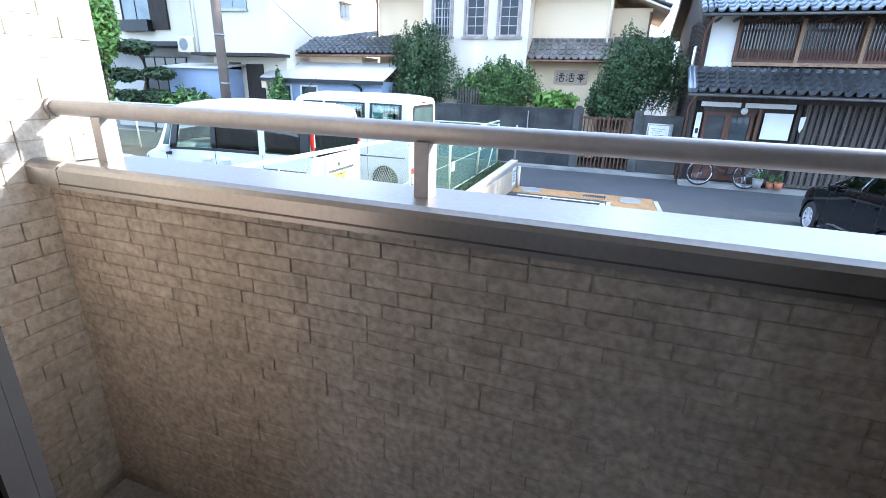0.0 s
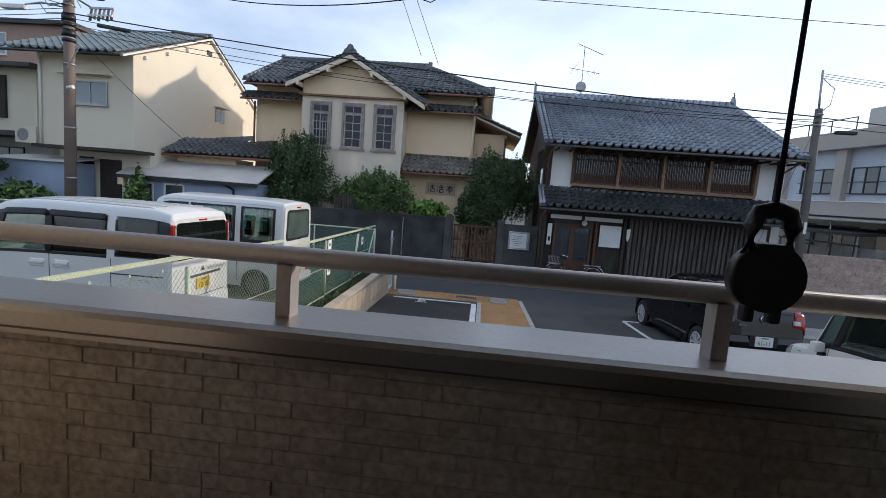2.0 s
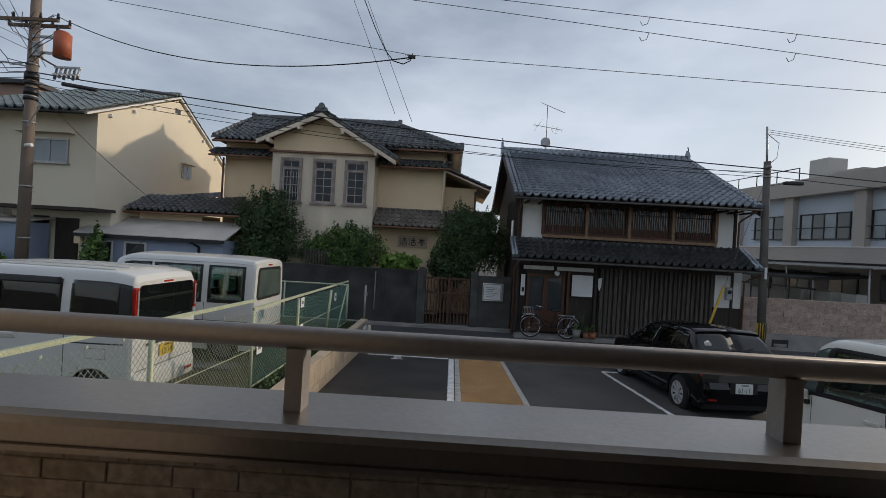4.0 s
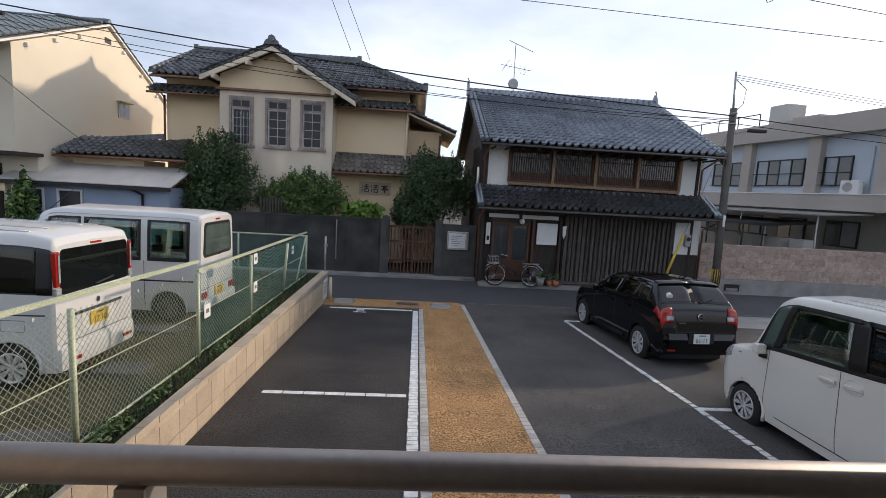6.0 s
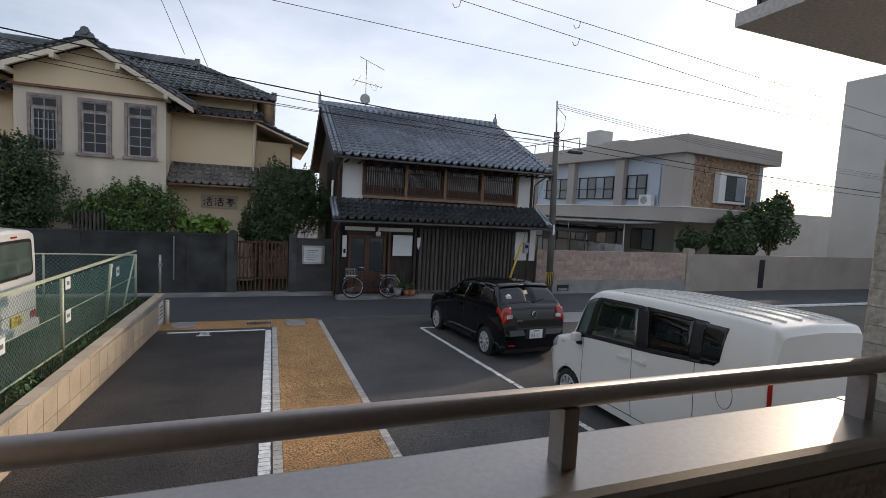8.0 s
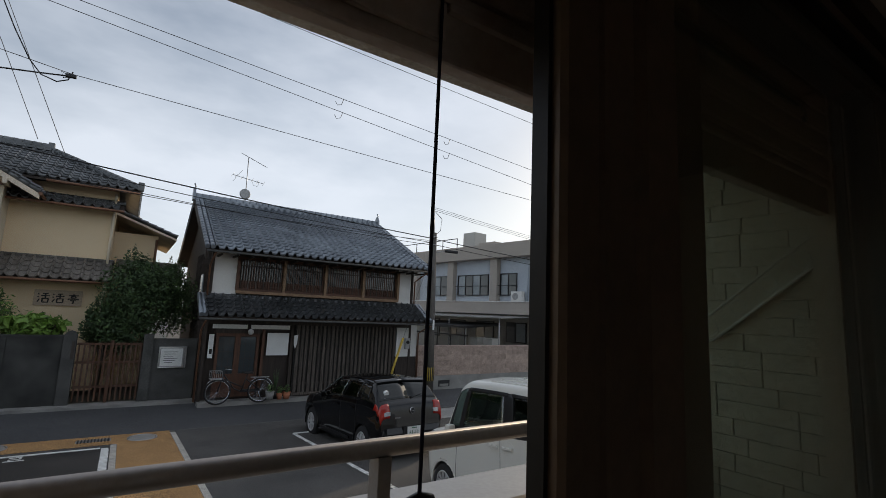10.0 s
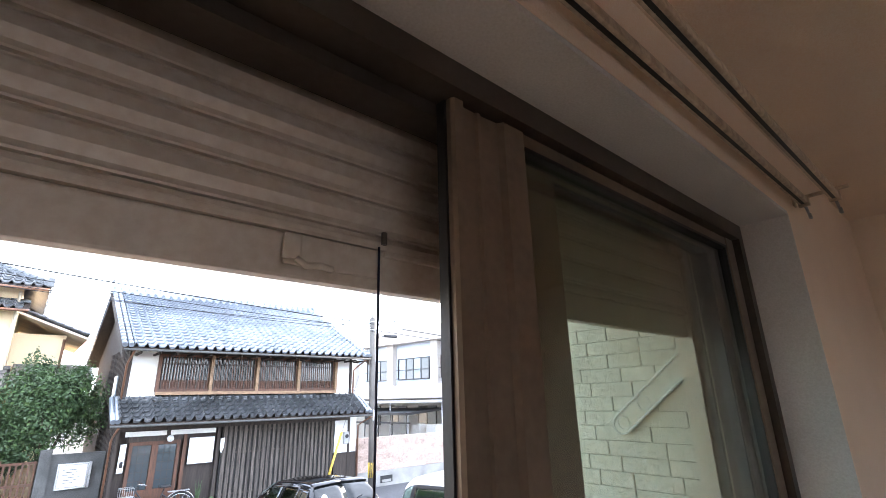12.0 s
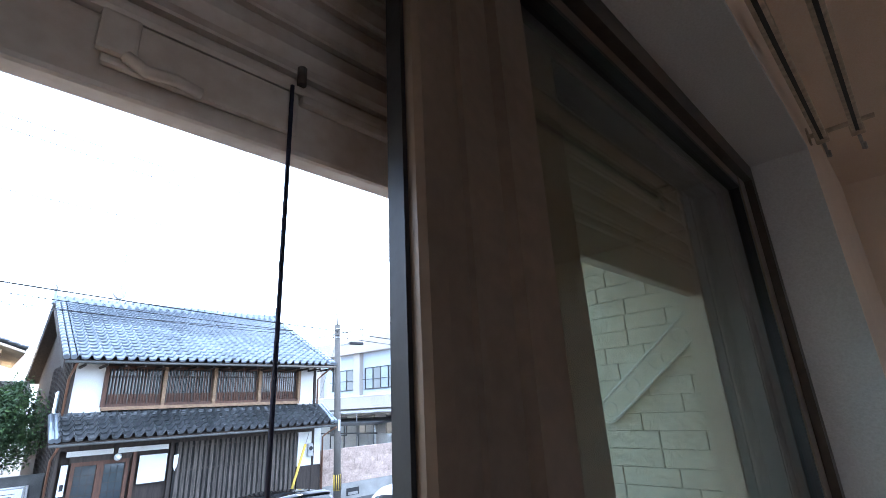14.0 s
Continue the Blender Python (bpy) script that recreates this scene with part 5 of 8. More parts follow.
part("roof_tank", B(1.5, 2.7, 7.6, 8.8, 6.28, 7.62), PLASTER_GREY, ab, "pale grey block stair head")
part("roof_tank", B(1.5, 2.6, 5.6, 7.2, 6.28, 6.75), AB_SLAB, ab)
bm = bmesh.new()
for v in range(9):
    tube(bm, (0.6, 8.5 + v * 1.6, 6.28), (0.6, 8.5 + v * 1.6, 7.1), 0.03, n=6)
tube(bm, (0.6, 8.5, 7.08), (0.6, 21.5, 7.08), 0.03, n=6)
part("roof_railing", bm, BLACK, ab)
ac2 = thing("air_conditioner", "white outdoor air-conditioning unit on a ledge", "air conditioner", at=pose(20.65, 19.0, 2.53, 0, 0, 7.5))
part("body", B(0.12, 0.42, 2.0, 2.85, 0.0, 0.62, bevel=0.02), PLASTER_WHITE, ac2)
part("grille", T((0.10, 2.5, 0.31), (0.12, 2.5, 0.31), 0.22, n=20), METAL_GREY, ac2)
# ---- vehicles ----
def pchip(xs, ys, x):
    """A smooth curve through the points that never overshoots them."""
    n = len(xs)
    x = min(max(x, xs[0]), xs[-1])
    i = max(k for k in range(n - 1) if xs[k] <= x or k == 0)
    d = [(ys[k + 1] - ys[k]) / (xs[k + 1] - xs[k]) for k in range(n - 1)]
    def slope(k):
        if k == 0 or k == n - 1:
            return d[0] if k == 0 else d[-1]
        return 0.0 if d[k - 1] * d[k] <= 0 else 2 * d[k - 1] * d[k] / (d[k - 1] + d[k])
    h = xs[i + 1] - xs[i]
    t = (x - xs[i]) / h
    return (2 * t ** 3 - 3 * t * t + 1) * ys[i] + (t ** 3 - 2 * t * t + t) * h * slope(i) + (3 * t * t - 2 * t ** 3) * ys[i + 1] + (t ** 3 - t * t) * h * slope(i + 1)


class Shell:
    """A car's skin: half sections (sill, flank, belt, window head, shoulder, middle) at stations along x."""
    def __init__(self, stations):
        self.xs = [a for a, b in stations]
        self.sec = [b for a, b in stations]
        self.memo = {}

    def at(self, x, v, s):
        key = round(x, 5)
        if key not in self.memo:
            self.memo[key] = [[pchip(self.xs, [b[k][j] for b in self.sec], x) for k in range(6)] for j in (0, 1)]
        ys, zs = self.memo[key]
        ks = [0, 1, 2, 3, 4, 5]
        return Vector((x, s * pchip(ks, ys, v), pchip(ks, zs, v)))

    def normal(self, x, v, s):
        e = 0.004
        a = self.at(x + e, v, s) - self.at(x - e, v, s)
        b = self.at(x, min(v + e, 5), s) - self.at(x, max(v - e, 0), s)
        n = (a.cross(b) * -s).normalized()
        return n

    def skin(self, openings, wheels, r_arch, z_wheel, nx=120, nv=34):
        """The whole skin, both sides, with the window openings and wheel arches left out."""
        x0, x1 = self.xs[0], self.xs[-1]
        cuts = sorted(set([x0 + (x1 - x0) * (0.5 - 0.5 * math.cos(math.pi * i / nx)) for i in range(nx + 1)] + [o for w in openings for o in w[:2]]))
        vc = sorted(set([5.0 * i / nv for i in range(nv + 1)] + [o for w in openings for o in w[2:]]))
        bm = bmesh.new()
        for s in (-1, 1):
            g = [[bm.verts.new(self.at(x, v, s)) for v in vc] for x in cuts]
            for i in range(len(cuts) - 1):
                for j in range(len(vc) - 1):
                    xm, vm = (cuts[i] + cuts[i + 1]) / 2, (vc[j] + vc[j + 1]) / 2
                    if any(o[0] < xm < o[1] and o[2] < vm < o[3] for o in openings):
                        continue
                    zm = (g[i][j].co.z + g[i + 1][j + 1].co.z) / 2
                    if vm < 2 and any((xm - w) ** 2 + (zm - z_wheel) ** 2 < r_arch ** 2 for w in wheels):
                        continue
                    q = (g[i][j], g[i + 1][j], g[i + 1][j + 1], g[i][j + 1])
                    bm.faces.new(q if s < 0 else q[::-1]).smooth = True
            for row in (g[0], g[-1]):
                c = bm.verts.new((row[0].co.x, 0, row[0].co.z))
                bm.faces.new([c] + row if (row is g[0]) == (s > 0) else ([c] + row)[::-1])
        bmesh.ops.remove_doubles(bm, verts=bm.verts[:], dist=0.0006)
        return bm

    def patch(self, xb, xt, v0, v1, s, off, thick=0.008, n=10, m=6):
        """A sheet on the skin between the lines xb (below) and xt (above), proud by off."""
        bm = bmesh.new()
        lay = []
        for o in (off, off - thick):
            lay.append([[None] * (m + 1) for i in range(n + 1)])
            for i in range(n + 1):
                for j in range(m + 1):
                    v = v0 + (v1 - v0) * j / m
                    a, b = xb[0] + (xt[0] - xb[0]) * j / m, xb[1] + (xt[1] - xb[1]) * j / m
                    x = a + (b - a) * i / n
                    lay[-1][i][j] = bm.verts.new(self.at(x, v, s) + self.normal(x, v, s) * o)
        for k, g in enumerate(lay):
            for i in range(n):
                for j in range(m):
                    q = (g[i][j], g[i + 1][j], g[i + 1][j + 1], g[i][j + 1])
                    bm.faces.new(q if (s < 0) == (k == 0) else q[::-1]).smooth = True
        edge = [(i, 0) for i in range(n + 1)] + [(n, j) for j in range(1, m + 1)] + [(i, m) for i in range(n - 1, -1, -1)] + [(0, j) for j in range(m - 1, 0, -1)]
        for a, b in zip(edge, edge[1:] + edge[:1]):
            q = (lay[0][a[0]][a[1]], lay[1][a[0]][a[1]], lay[1][b[0]][b[1]], lay[0][b[0]][b[1]])
            bm.faces.new(q if s < 0 else q[::-1])
        return bm


def shell_car(name, label, at, stations, paint, wheels, wr, hw, openings, spokes, seats, floor_z, rim=None):
    c = thing(name, label, "car", at=at)
    sh = Shell(stations)
    L = stations[-1][0]
    body = part("body", sh.skin(openings, wheels, wr * 1.16, wr), paint, c)
    part("underbody", B(0.2, L - 0.2, -hw + 0.21, hw - 0.21, 0.16, floor_z), BLACK, c)
    for x in wheels:
        for s in (-1, 1):
            wheel(c, x, s * (hw - 0.10), wr, 0.19, spokes, rim or ALLOY, s)
            pts = [(x + wr * 1.16 * math.cos(a * math.pi / 16), s * (hw - 0.022), wr + wr * 1.16 * math.sin(a * math.pi / 16)) for a in range(-1, 18)]
            part("arch_lip", sweep(bmesh.new(), pts, 0.022), paint, c)
    for x in seats:
        for s in (-1, 1):
            st = part("seat", B(x, x + 0.16, s * 0.34 - 0.22, s * 0.34 + 0.22, floor_z, floor_z + 0.36, bevel=0.05), SEAT, c)
            part("headrest", B(x + 0.02, x + 0.12, s * 0.34 - 0.12, s * 0.34 + 0.12, floor_z + 0.37, floor_z + 0.54, bevel=0.04), SEAT, st)
    return c, body, sh


def wheel(parent, x, y, r, w, spokes, rim_mat, side):
    bm = bmesh.new()
    prof = [(r * 0.62, -w / 2), (r * 0.90, -w / 2), (r * 0.98, -w / 2 + 0.03), (r, -w / 4), (r, w / 4), (r * 0.98, w / 2 - 0.03), (r * 0.90, w / 2), (r * 0.62, w / 2)]
    n, rings = 28, []
    for i in range(n):
        a = 2 * math.pi * i / n
        rings.append([bm.verts.new((x + p * math.cos(a), y + q, r + p * math.sin(a))) for p, q in prof])
    for i in range(n):
        for k in range(len(prof) - 1):
            bm.faces.new((rings[i][k], rings[(i + 1) % n][k], rings[(i + 1) % n][k + 1], rings[i][k + 1])).smooth = True
    t = part("wheel", bm, RUBBER, parent, "black tyre")
    o = y + side * (w / 2 - 0.008)
    bm = T((x, o - side * 0.05, r), (x, o - side * 0.02, r), r * 0.63, n=28)
    part("wheel_disc", bm, BLACK, t)
    bm = bmesh.new()
    for i in range(spokes):
        a, da = 2 * math.pi * i / spokes, 0.72 * math.pi / spokes
        c, s = math.cos, math.sin
        pts = [(x + q * c(a + e), r + q * s(a + e)) for q, e in ((r * 0.10, -0.5 * da * 2), (r * 0.60, -da * 0.8), (r * 0.60, da * 0.8), (r * 0.10, 0.5 * da * 2))]
        prism(bm, pts, "y", o - side * 0.02, o + side * 0.004)
    tube(bm, (x, o - side * 0.02, r), (x, o + side * 0.012, r), r * 0.15, n=16)
    part("rim", bm, rim_mat, t, "spoked rim")
    part("rim_ring", sweep(bmesh.new(), [(x + r * 0.61 * math.cos(a * math.pi / 14), o, r + r * 0.61 * math.sin(a * math.pi / 14)) for a in range(29)], 0.014), rim_mat, t)


def text(parent, words, size, m, material):
    cu = bpy.data.curves.new("number", "FONT")
    cu.body, cu.size, cu.align_x, cu.extrude = words, size, "CENTER", 0.001
    cu.materials.append(material)
    ob = new("number", cu)
    ob.parent = parent
    ob.matrix_basis = m
    return ob


REAR = Matrix(((0, 0, -1, 0), (-1, 0, 0, 0), (0, 1, 0, 0), (0, 0, 0, 1)))

def plate(parent, x, y, z, material, words, w=0.33, h=0.165):
    p = part("number_plate", B(x - 0.012, x, y - w / 2, y + w / 2, z - h / 2, z + h / 2, bevel=0.003), material, parent, "number plate")
    text(p, words, 0.105, Matrix.Translation((x - 0.014, y, z - 0.06)) @ REAR, INK if material is YELLOW else GREEN_INK)
    part("small_print", B(x - 0.0135, x - 0.012, y - 0.08, y + 0.06, z + 0.048, z + 0.066), INK if material is YELLOW else GREEN_INK, p)


def mirror(c, x, hw, z, material):
    for s in (-1, 1):
        m = part("door_mirror", B(x - 0.04, x + 0.06, min(s * (hw + 0.02), s * (hw + 0.15)), max(s * (hw + 0.02), s * (hw + 0.15)), z - 0.06, z + 0.06, bevel=0.03), material, c)
        part("mirror_arm", B(x - 0.03, x + 0.05, min(s * (hw - 0.04), s * (hw + 0.05)), max(s * (hw - 0.04), s * (hw + 0.05)), z - 0.11, z - 0.06), BLACK, m)


# tall pearl-white kei wagon, nose to the street
KW = 0.735
def kei_section(k2, k3, k4, k5, w=0.735, low=0.22):
    return [(w - 0.035, low), (w, 0.58), k2, k3, k4, k5]


stations = [(0.20, kei_section((0.70, 1.25), (0.64, 1.55), (0.56, 1.66), (0, 1.69), 0.70)),
            (0.26, kei_section((0.725, 1.25), (0.655, 1.62), (0.60, 1.73), (0, 1.76), 0.725)),
            (0.60, kei_section((0.735, 1.24), (0.665, 1.665), (0.61, 1.765), (0, 1.80))),
            (1.60, kei_section((0.735, 1.14), (0.67, 1.675), (0.61, 1.775), (0, 1.815))),
            (2.46, kei_section((0.735, 1.075), (0.665, 1.655), (0.60, 1.745), (0, 1.785))),
            (2.68, kei_section((0.735, 1.055), (0.66, 1.585), (0.585, 1.665), (0, 1.72))),
            (3.04, kei_section((0.73, 0.945), (0.695, 0.99), (0.60, 1.01), (0, 1.05))),
            (3.34, kei_section((0.70, 0.90), (0.66, 0.94), (0.57, 0.955), (0, 0.98), 0.715)),
            (3.50, kei_section((0.64, 0.78), (0.60, 0.84), (0.52, 0.855), (0, 0.88), 0.655, 0.24)),
            (3.58, kei_section((0.54, 0.62), (0.51, 0.66), (0.45, 0.68), (0, 0.70), 0.55, 0.26))]
c, b, sh = shell_car("kei_wagon", "pearl-white tall kei wagon parked nose to the street", pose(6.02, 2.90, lot_z(5.0) - 0.02, 0, 0, 90) @ pose(0, 0, 0, 0, 2) @ Matrix.Diagonal((1.20, 1.06, 1.15, 1)),
                     stations, CREAM_PAINT, (0.72, 3.00), 0.265, KW, [(0.98, 2.70, 2.12, 2.92)], 9, (0.75, 1.55), 0.80)
for s in (-1, 1):
    part("belt_trim", sh.patch((0.84, 2.90), (0.86, 2.86), 2.04, 2.125, s, 0.004), BLACK, c)
    part("head_trim", sh.patch((0.86, 2.72), (0.86, 2.68), 2.915, 3.0, s, 0.004, n=16), BLACK, c)
    part("pillar", sh.patch((1.56, 1.74), (1.62, 1.78), 2.10, 2.94, s, 0.005), BLACK, c)
    part("pillar", sh.patch((2.54, 2.64), (2.42, 2.50), 2.10, 2.94, s, 0.006), BLACK, c)
    part("pillar", sh.patch((2.82, 2.94), (2.65, 2.70), 2.10, 2.94, s, 0.006), BLACK, c)
    part("pillar", sh.patch((0.90, 1.02), (0.86, 1.02), 2.10, 2.94, s, 0.005), BLACK, c)
    part("side_window", sh.patch((1.02, 1.57), (1.02, 1.63), 2.10, 2.94, s, 0.001, thick=0.004), CAR_SMOKE, c, "dark tinted rear side window").visible_shadow = False
    part("side_window", sh.patch((1.73, 2.55), (1.77, 2.43), 2.10, 2.94, s, 0.001, thick=0.004), CAR_CLEAR, c, "greenish clear front side window").visible_shadow = False
    part("quarter_window", sh.patch((2.635, 2.825), (2.495, 2.655), 2.10, 2.94, s, 0.007, thick=0.004), CAR_GLASS_PALE, c)
    part("rear_quarter_window", sh.patch((0.685, 0.895), (0.645, 0.895), 2.14, 2.92, s, 0.006), CAR_GLASS, c, "dark rounded rear quarter window")
    part("quarter_window_corner", sh.patch((0.74, 0.895), (0.69, 0.895), 2.06, 2.145, s, 0.006), CAR_GLASS, c)
    part("visor", sh.patch((1.04, 1.62), (1.04, 1.64), 2.86, 3.02, s, 0.018, thick=0.004), BLACK, c)
    part("visor", sh.patch((1.70, 2.50), (1.70, 2.44), 2.86, 3.02, s, 0.018, thick=0.004), BLACK, c)
    part("headlight", sh.patch((3.32, 3.51), (3.30, 3.49), 1.55, 2.35, s, 0.008), CLEAR_LENS, c, "clear upright headlight")
    part("rear_light", sh.patch((0.203, 0.235), (0.203, 0.235), 1.3, 2.2, s, 0.01), RED_LENS, c)
    part("side_repeater", sh.patch((3.12, 3.18), (3.12, 3.18), 1.80, 1.86, s, 0.006), CLEAR_LENS, c)
    for x in (0.93, 1.78, 2.72):
        part("door_seam", sh.patch((x, x + 0.007), (x + (0.02 if x < 2.5 else -0.04), x + 0.007 + (0.02 if x < 2.5 else -0.04)), 0.30, 2.03, s, 0.0015, n=1, m=14), BLACK, b)
    part("sill_seam", sh.patch((0.78, 2.55), (0.78, 2.55), 0.28, 0.31, s, 0.0015, n=20, m=1), BLACK, b)
    for x in (1.66, 1.93):
        part("handle_cup", sweep(bmesh.new(), [sh.at(x + 0.10 * math.cos(k * math.pi / 10), 1.82 + 0.13 * math.sin(k * math.pi / 10), s) for k in range(21)], 0.003), PAINT_SHADE, b)
        part("door_handle", sh.patch((x - 0.095, x + 0.095), (x - 0.09, x + 0.09), 1.785, 1.84, s, 0.026, thick=0.018), CREAM_PAINT, b)
    part("fuel_flap", sweep(bmesh.new(), [sh.at(0.62 + 0.085 * math.cos(k * math.pi / 10), 1.66 + 0.19 * math.sin(k * math.pi / 10), s) for k in range(21)], 0.003), BLACK, b)
part("windscreen", sh.patch((3.00, 2.72), (3.00, 2.72), 3.25, 5.0, -1, 0.004), CAR_GLASS_PALE, c)
part("windscreen", sh.patch((3.00, 2.72), (3.00, 2.72), 3.25, 5.0, 1, 0.004), CAR_GLASS_PALE, c)
for s in (-1, 1):
    for v in (4.15, 4.5, 4.8):
        part("roof_rib", sh.patch((0.35, 2.15), (0.35, 2.15), v, v + 0.07, s, 0.010, n=16, m=2), CREAM_PAINT, c)
mirror(c, 2.74, 0.735, 1.07, CREAM_PAINT)

# black hatchback, tail to the building
def hatch_section(k2, k3, k4, k5, w=0.85, low=0.22, mid=0.58):
    return [(w - 0.05, low), (w, mid), k2, k3, k4, k5]


stations = [(0.0, hatch_section((0.76, 0.60), (0.72, 0.63), (0.62, 0.64), (0, 0.65), 0.74, 0.30, 0.48)),
            (0.05, hatch_section((0.80, 0.82), (0.76, 0.99), (0.66, 1.03), (0, 1.05), 0.80, 0.24, 0.54)),
            (0.15, hatch_section((0.82, 0.99), (0.755, 1.09), (0.67, 1.11), (0, 1.13), 0.835)),
            (0.40, hatch_section((0.83, 1.02), (0.695, 1.30), (0.62, 1.355), (0, 1.385))),
            (0.56, hatch_section((0.835, 1.02), (0.665, 1.375), (0.60, 1.43), (0, 1.455))),
            (1.25, hatch_section((0.84, 1.0), (0.655, 1.395), (0.59, 1.45), (0, 1.485))),
            (2.00, hatch_section((0.84, 0.98), (0.655, 1.365), (0.585, 1.42), (0, 1.46))),
            (2.45, hatch_section((0.835, 0.945), (0.69, 1.215), (0.62, 1.27), (0, 1.31))),
            (3.00, hatch_section((0.82, 0.93), (0.76, 0.97), (0.66, 0.985), (0, 1.02))),
            (3.55, hatch_section((0.79, 0.84), (0.72, 0.88), (0.62, 0.90), (0, 0.93), 0.83)),
            (3.90, hatch_section((0.69, 0.66), (0.65, 0.70), (0.55, 0.72), (0, 0.75), 0.73, 0.25, 0.5)),
            (4.05, hatch_section((0.52, 0.50), (0.50, 0.52), (0.45, 0.54), (0, 0.56), 0.55, 0.30, 0.42))]
c, b, sh = shell_car("hatchback", "glossy black hatchback parked with its tail to the building", pose(5.94, 8.74, lot_z(10.4) - 0.02, 0, 0, 94) @ pose(0, 0, 0, 0, 2) @ Matrix.Diagonal((1.065, 1.0, 1.14, 1)),
                     stations, BLACK_PAINT, (0.66, 3.22), 0.315, 0.85, [(0.80, 2.40, 2.15, 2.88)], 9, (1.05, 1.75), 0.78)
for s in (-1, 1):
    part("pillar", sh.patch((1.55, 1.66), (1.50, 1.60), 2.12, 2.90, s, 0.004), BLACK_PAINT, c)
    part("pillar", sh.patch((0.79, 0.98), (0.79, 0.92), 2.12, 2.90, s, 0.004), BLACK_PAINT, c)
    part("pillar", sh.patch((2.52, 2.56), (2.18, 2.44), 2.12, 2.90, s, 0.004), BLACK_PAINT, c)
    part("side_window", sh.patch((0.97, 1.56), (0.91, 1.51), 2.13, 2.90, s, 0.001, thick=0.004), CAR_SMOKE, c, "dark tinted rear side window").visible_shadow = False
    part("side_window", sh.patch((1.65, 2.54), (1.59, 2.20), 2.13, 2.90, s, 0.001, thick=0.004), CAR_CLEAR, c, "greenish clear front side window").visible_shadow = False
    part("rear_quarter_window", sh.patch((0.50, 0.79), (0.56, 0.79), 2.22, 2.82, s, 0.003), CAR_GLASS, c)
    part("windscreen", sh.patch((2.95, 2.10), (2.95, 2.10), 3.25, 5.0, s, 0.004), CAR_GLASS_PALE, c)
    tl = part("tail_light", sh.patch((0.020, 0.085), (0.020, 0.085), 2.1, 4.22, s, 0.012, thick=0.015, n=10, m=16), RED_LENS, c, "red wraparound tail light")
    part("side_lens", sh.patch((0.083, 0.24), (0.083, 0.20), 1.85, 2.40, s, 0.012, thick=0.015), RED_LENS, tl)
    part("inner_lens", sh.patch((0.024, 0.032), (0.024, 0.032), 3.6, 4.25, s, 0.014, thick=0.004), CLEAR_LENS, tl)
    part("bumper_reflector", B(-0.062, -0.045, s * 0.60 - 0.08, s * 0.60 + 0.08, 0.36, 0.39), RED_LENS, c)
    for x in (0.95, 1.66, 2.62):
        part("door_seam", sh.patch((x, x + 0.010), (x, x + 0.010), 0.30, 2.05, s, 0.0015, n=1, m=14), BLACK, b)
    for x in (1.15, 1.85):
        part("door_handle", sh.patch((x - 0.10, x + 0.10), (x - 0.10, x + 0.10), 1.72, 1.80, s, 0.03, thick=0.02), BLACK_PAINT, b)
    part("sill_moulding", sh.patch((1.25, 2.80), (1.25, 2.80), 0.15, 0.32, s, 0.012), BLACK, b)
rw = part("rear_window", sh.patch((0.165, 0.46), (0.165, 0.46), 3.35, 5.0, 1, 0.004, n=8), CAR_GLASS, c)
part("rear_window_half", sh.patch((0.165, 0.46), (0.165, 0.46), 3.35, 5.0, -1, 0.004, n=8), CAR_GLASS, rw)
part("wiper", T((0.15, -0.05, 1.15), (0.21, -0.36, 1.20), 0.010, n=6), BLACK, rw)
part("sticker", T((0.235, 0.52, 1.22), (0.29, 0.52, 1.24), 0.062, n=18), WHITE_SIGN, rw, "round white sticker")
part("sticker", B(0.19, 0.21, 0.50, 0.60, 1.13, 1.16), WHITE_SIGN, rw)
part("spoiler", sh.patch((0.46, 0.60), (0.46, 0.60), 3.7, 5.0, 1, 0.03, thick=0.025), BLACK_PAINT, c)
part("spoiler", sh.patch((0.46, 0.60), (0.46, 0.60), 3.7, 5.0, -1, 0.03, thick=0.025), BLACK_PAINT, c)
em = part("emblem", T((0.0, 0, 0.93), (0.055, 0, 0.93), 0.062, n=24), CHROME, c, "round chrome emblem")
part("emblem_field", T((-0.003, 0, 0.93), (0.01, 0, 0.93), 0.045, n=24), BLACK, em)
part("emblem_stroke", B(-0.006, 0.0, -0.042, 0.042, 0.925, 0.937), CHROME, em)
part("model_script", B(0.012, 0.04, 0.30, 0.44, 0.81, 0.835), CHROME, c)
bp = part("bumper", B(-0.05, 0.30, -0.78, 0.78, 0.27, 0.68, bevel=0.13), BLACK_PAINT, c)
part("plate_recess", B(-0.054, -0.045, -0.26, 0.26, 0.49, 0.66), RUBBER, bp)
plate(c, -0.056, 0.0, 0.575, WHITE_SIGN, "61-11")
part("roof_aerial", T((0.78, 0, 1.47), (0.64, 0, 1.60), 0.008, 0.005, n=6), BLACK, c)
mirror(c, 2.46, 0.83, 1.02, BLACK_PAINT)

def rounded(y0, y1, z0, z1, r, lean=0.0, n=4):
    """A rounded outline of (y, z), its top narrower by lean on each side."""
    out = []
    for cy, cz, a0 in ((y1 - r, z0 + r, -90), (y1 - r - lean, z1 - r, 0), (y0 + r + lean, z1 - r, 90), (y0 + r, z0 + r, 180)):
        out += [(cy + r * math.cos(radians(a0 + 90 * i / n)), cz + r * math.sin(radians(a0 + 90 * i / n))) for i in range(n + 1)]
    return out


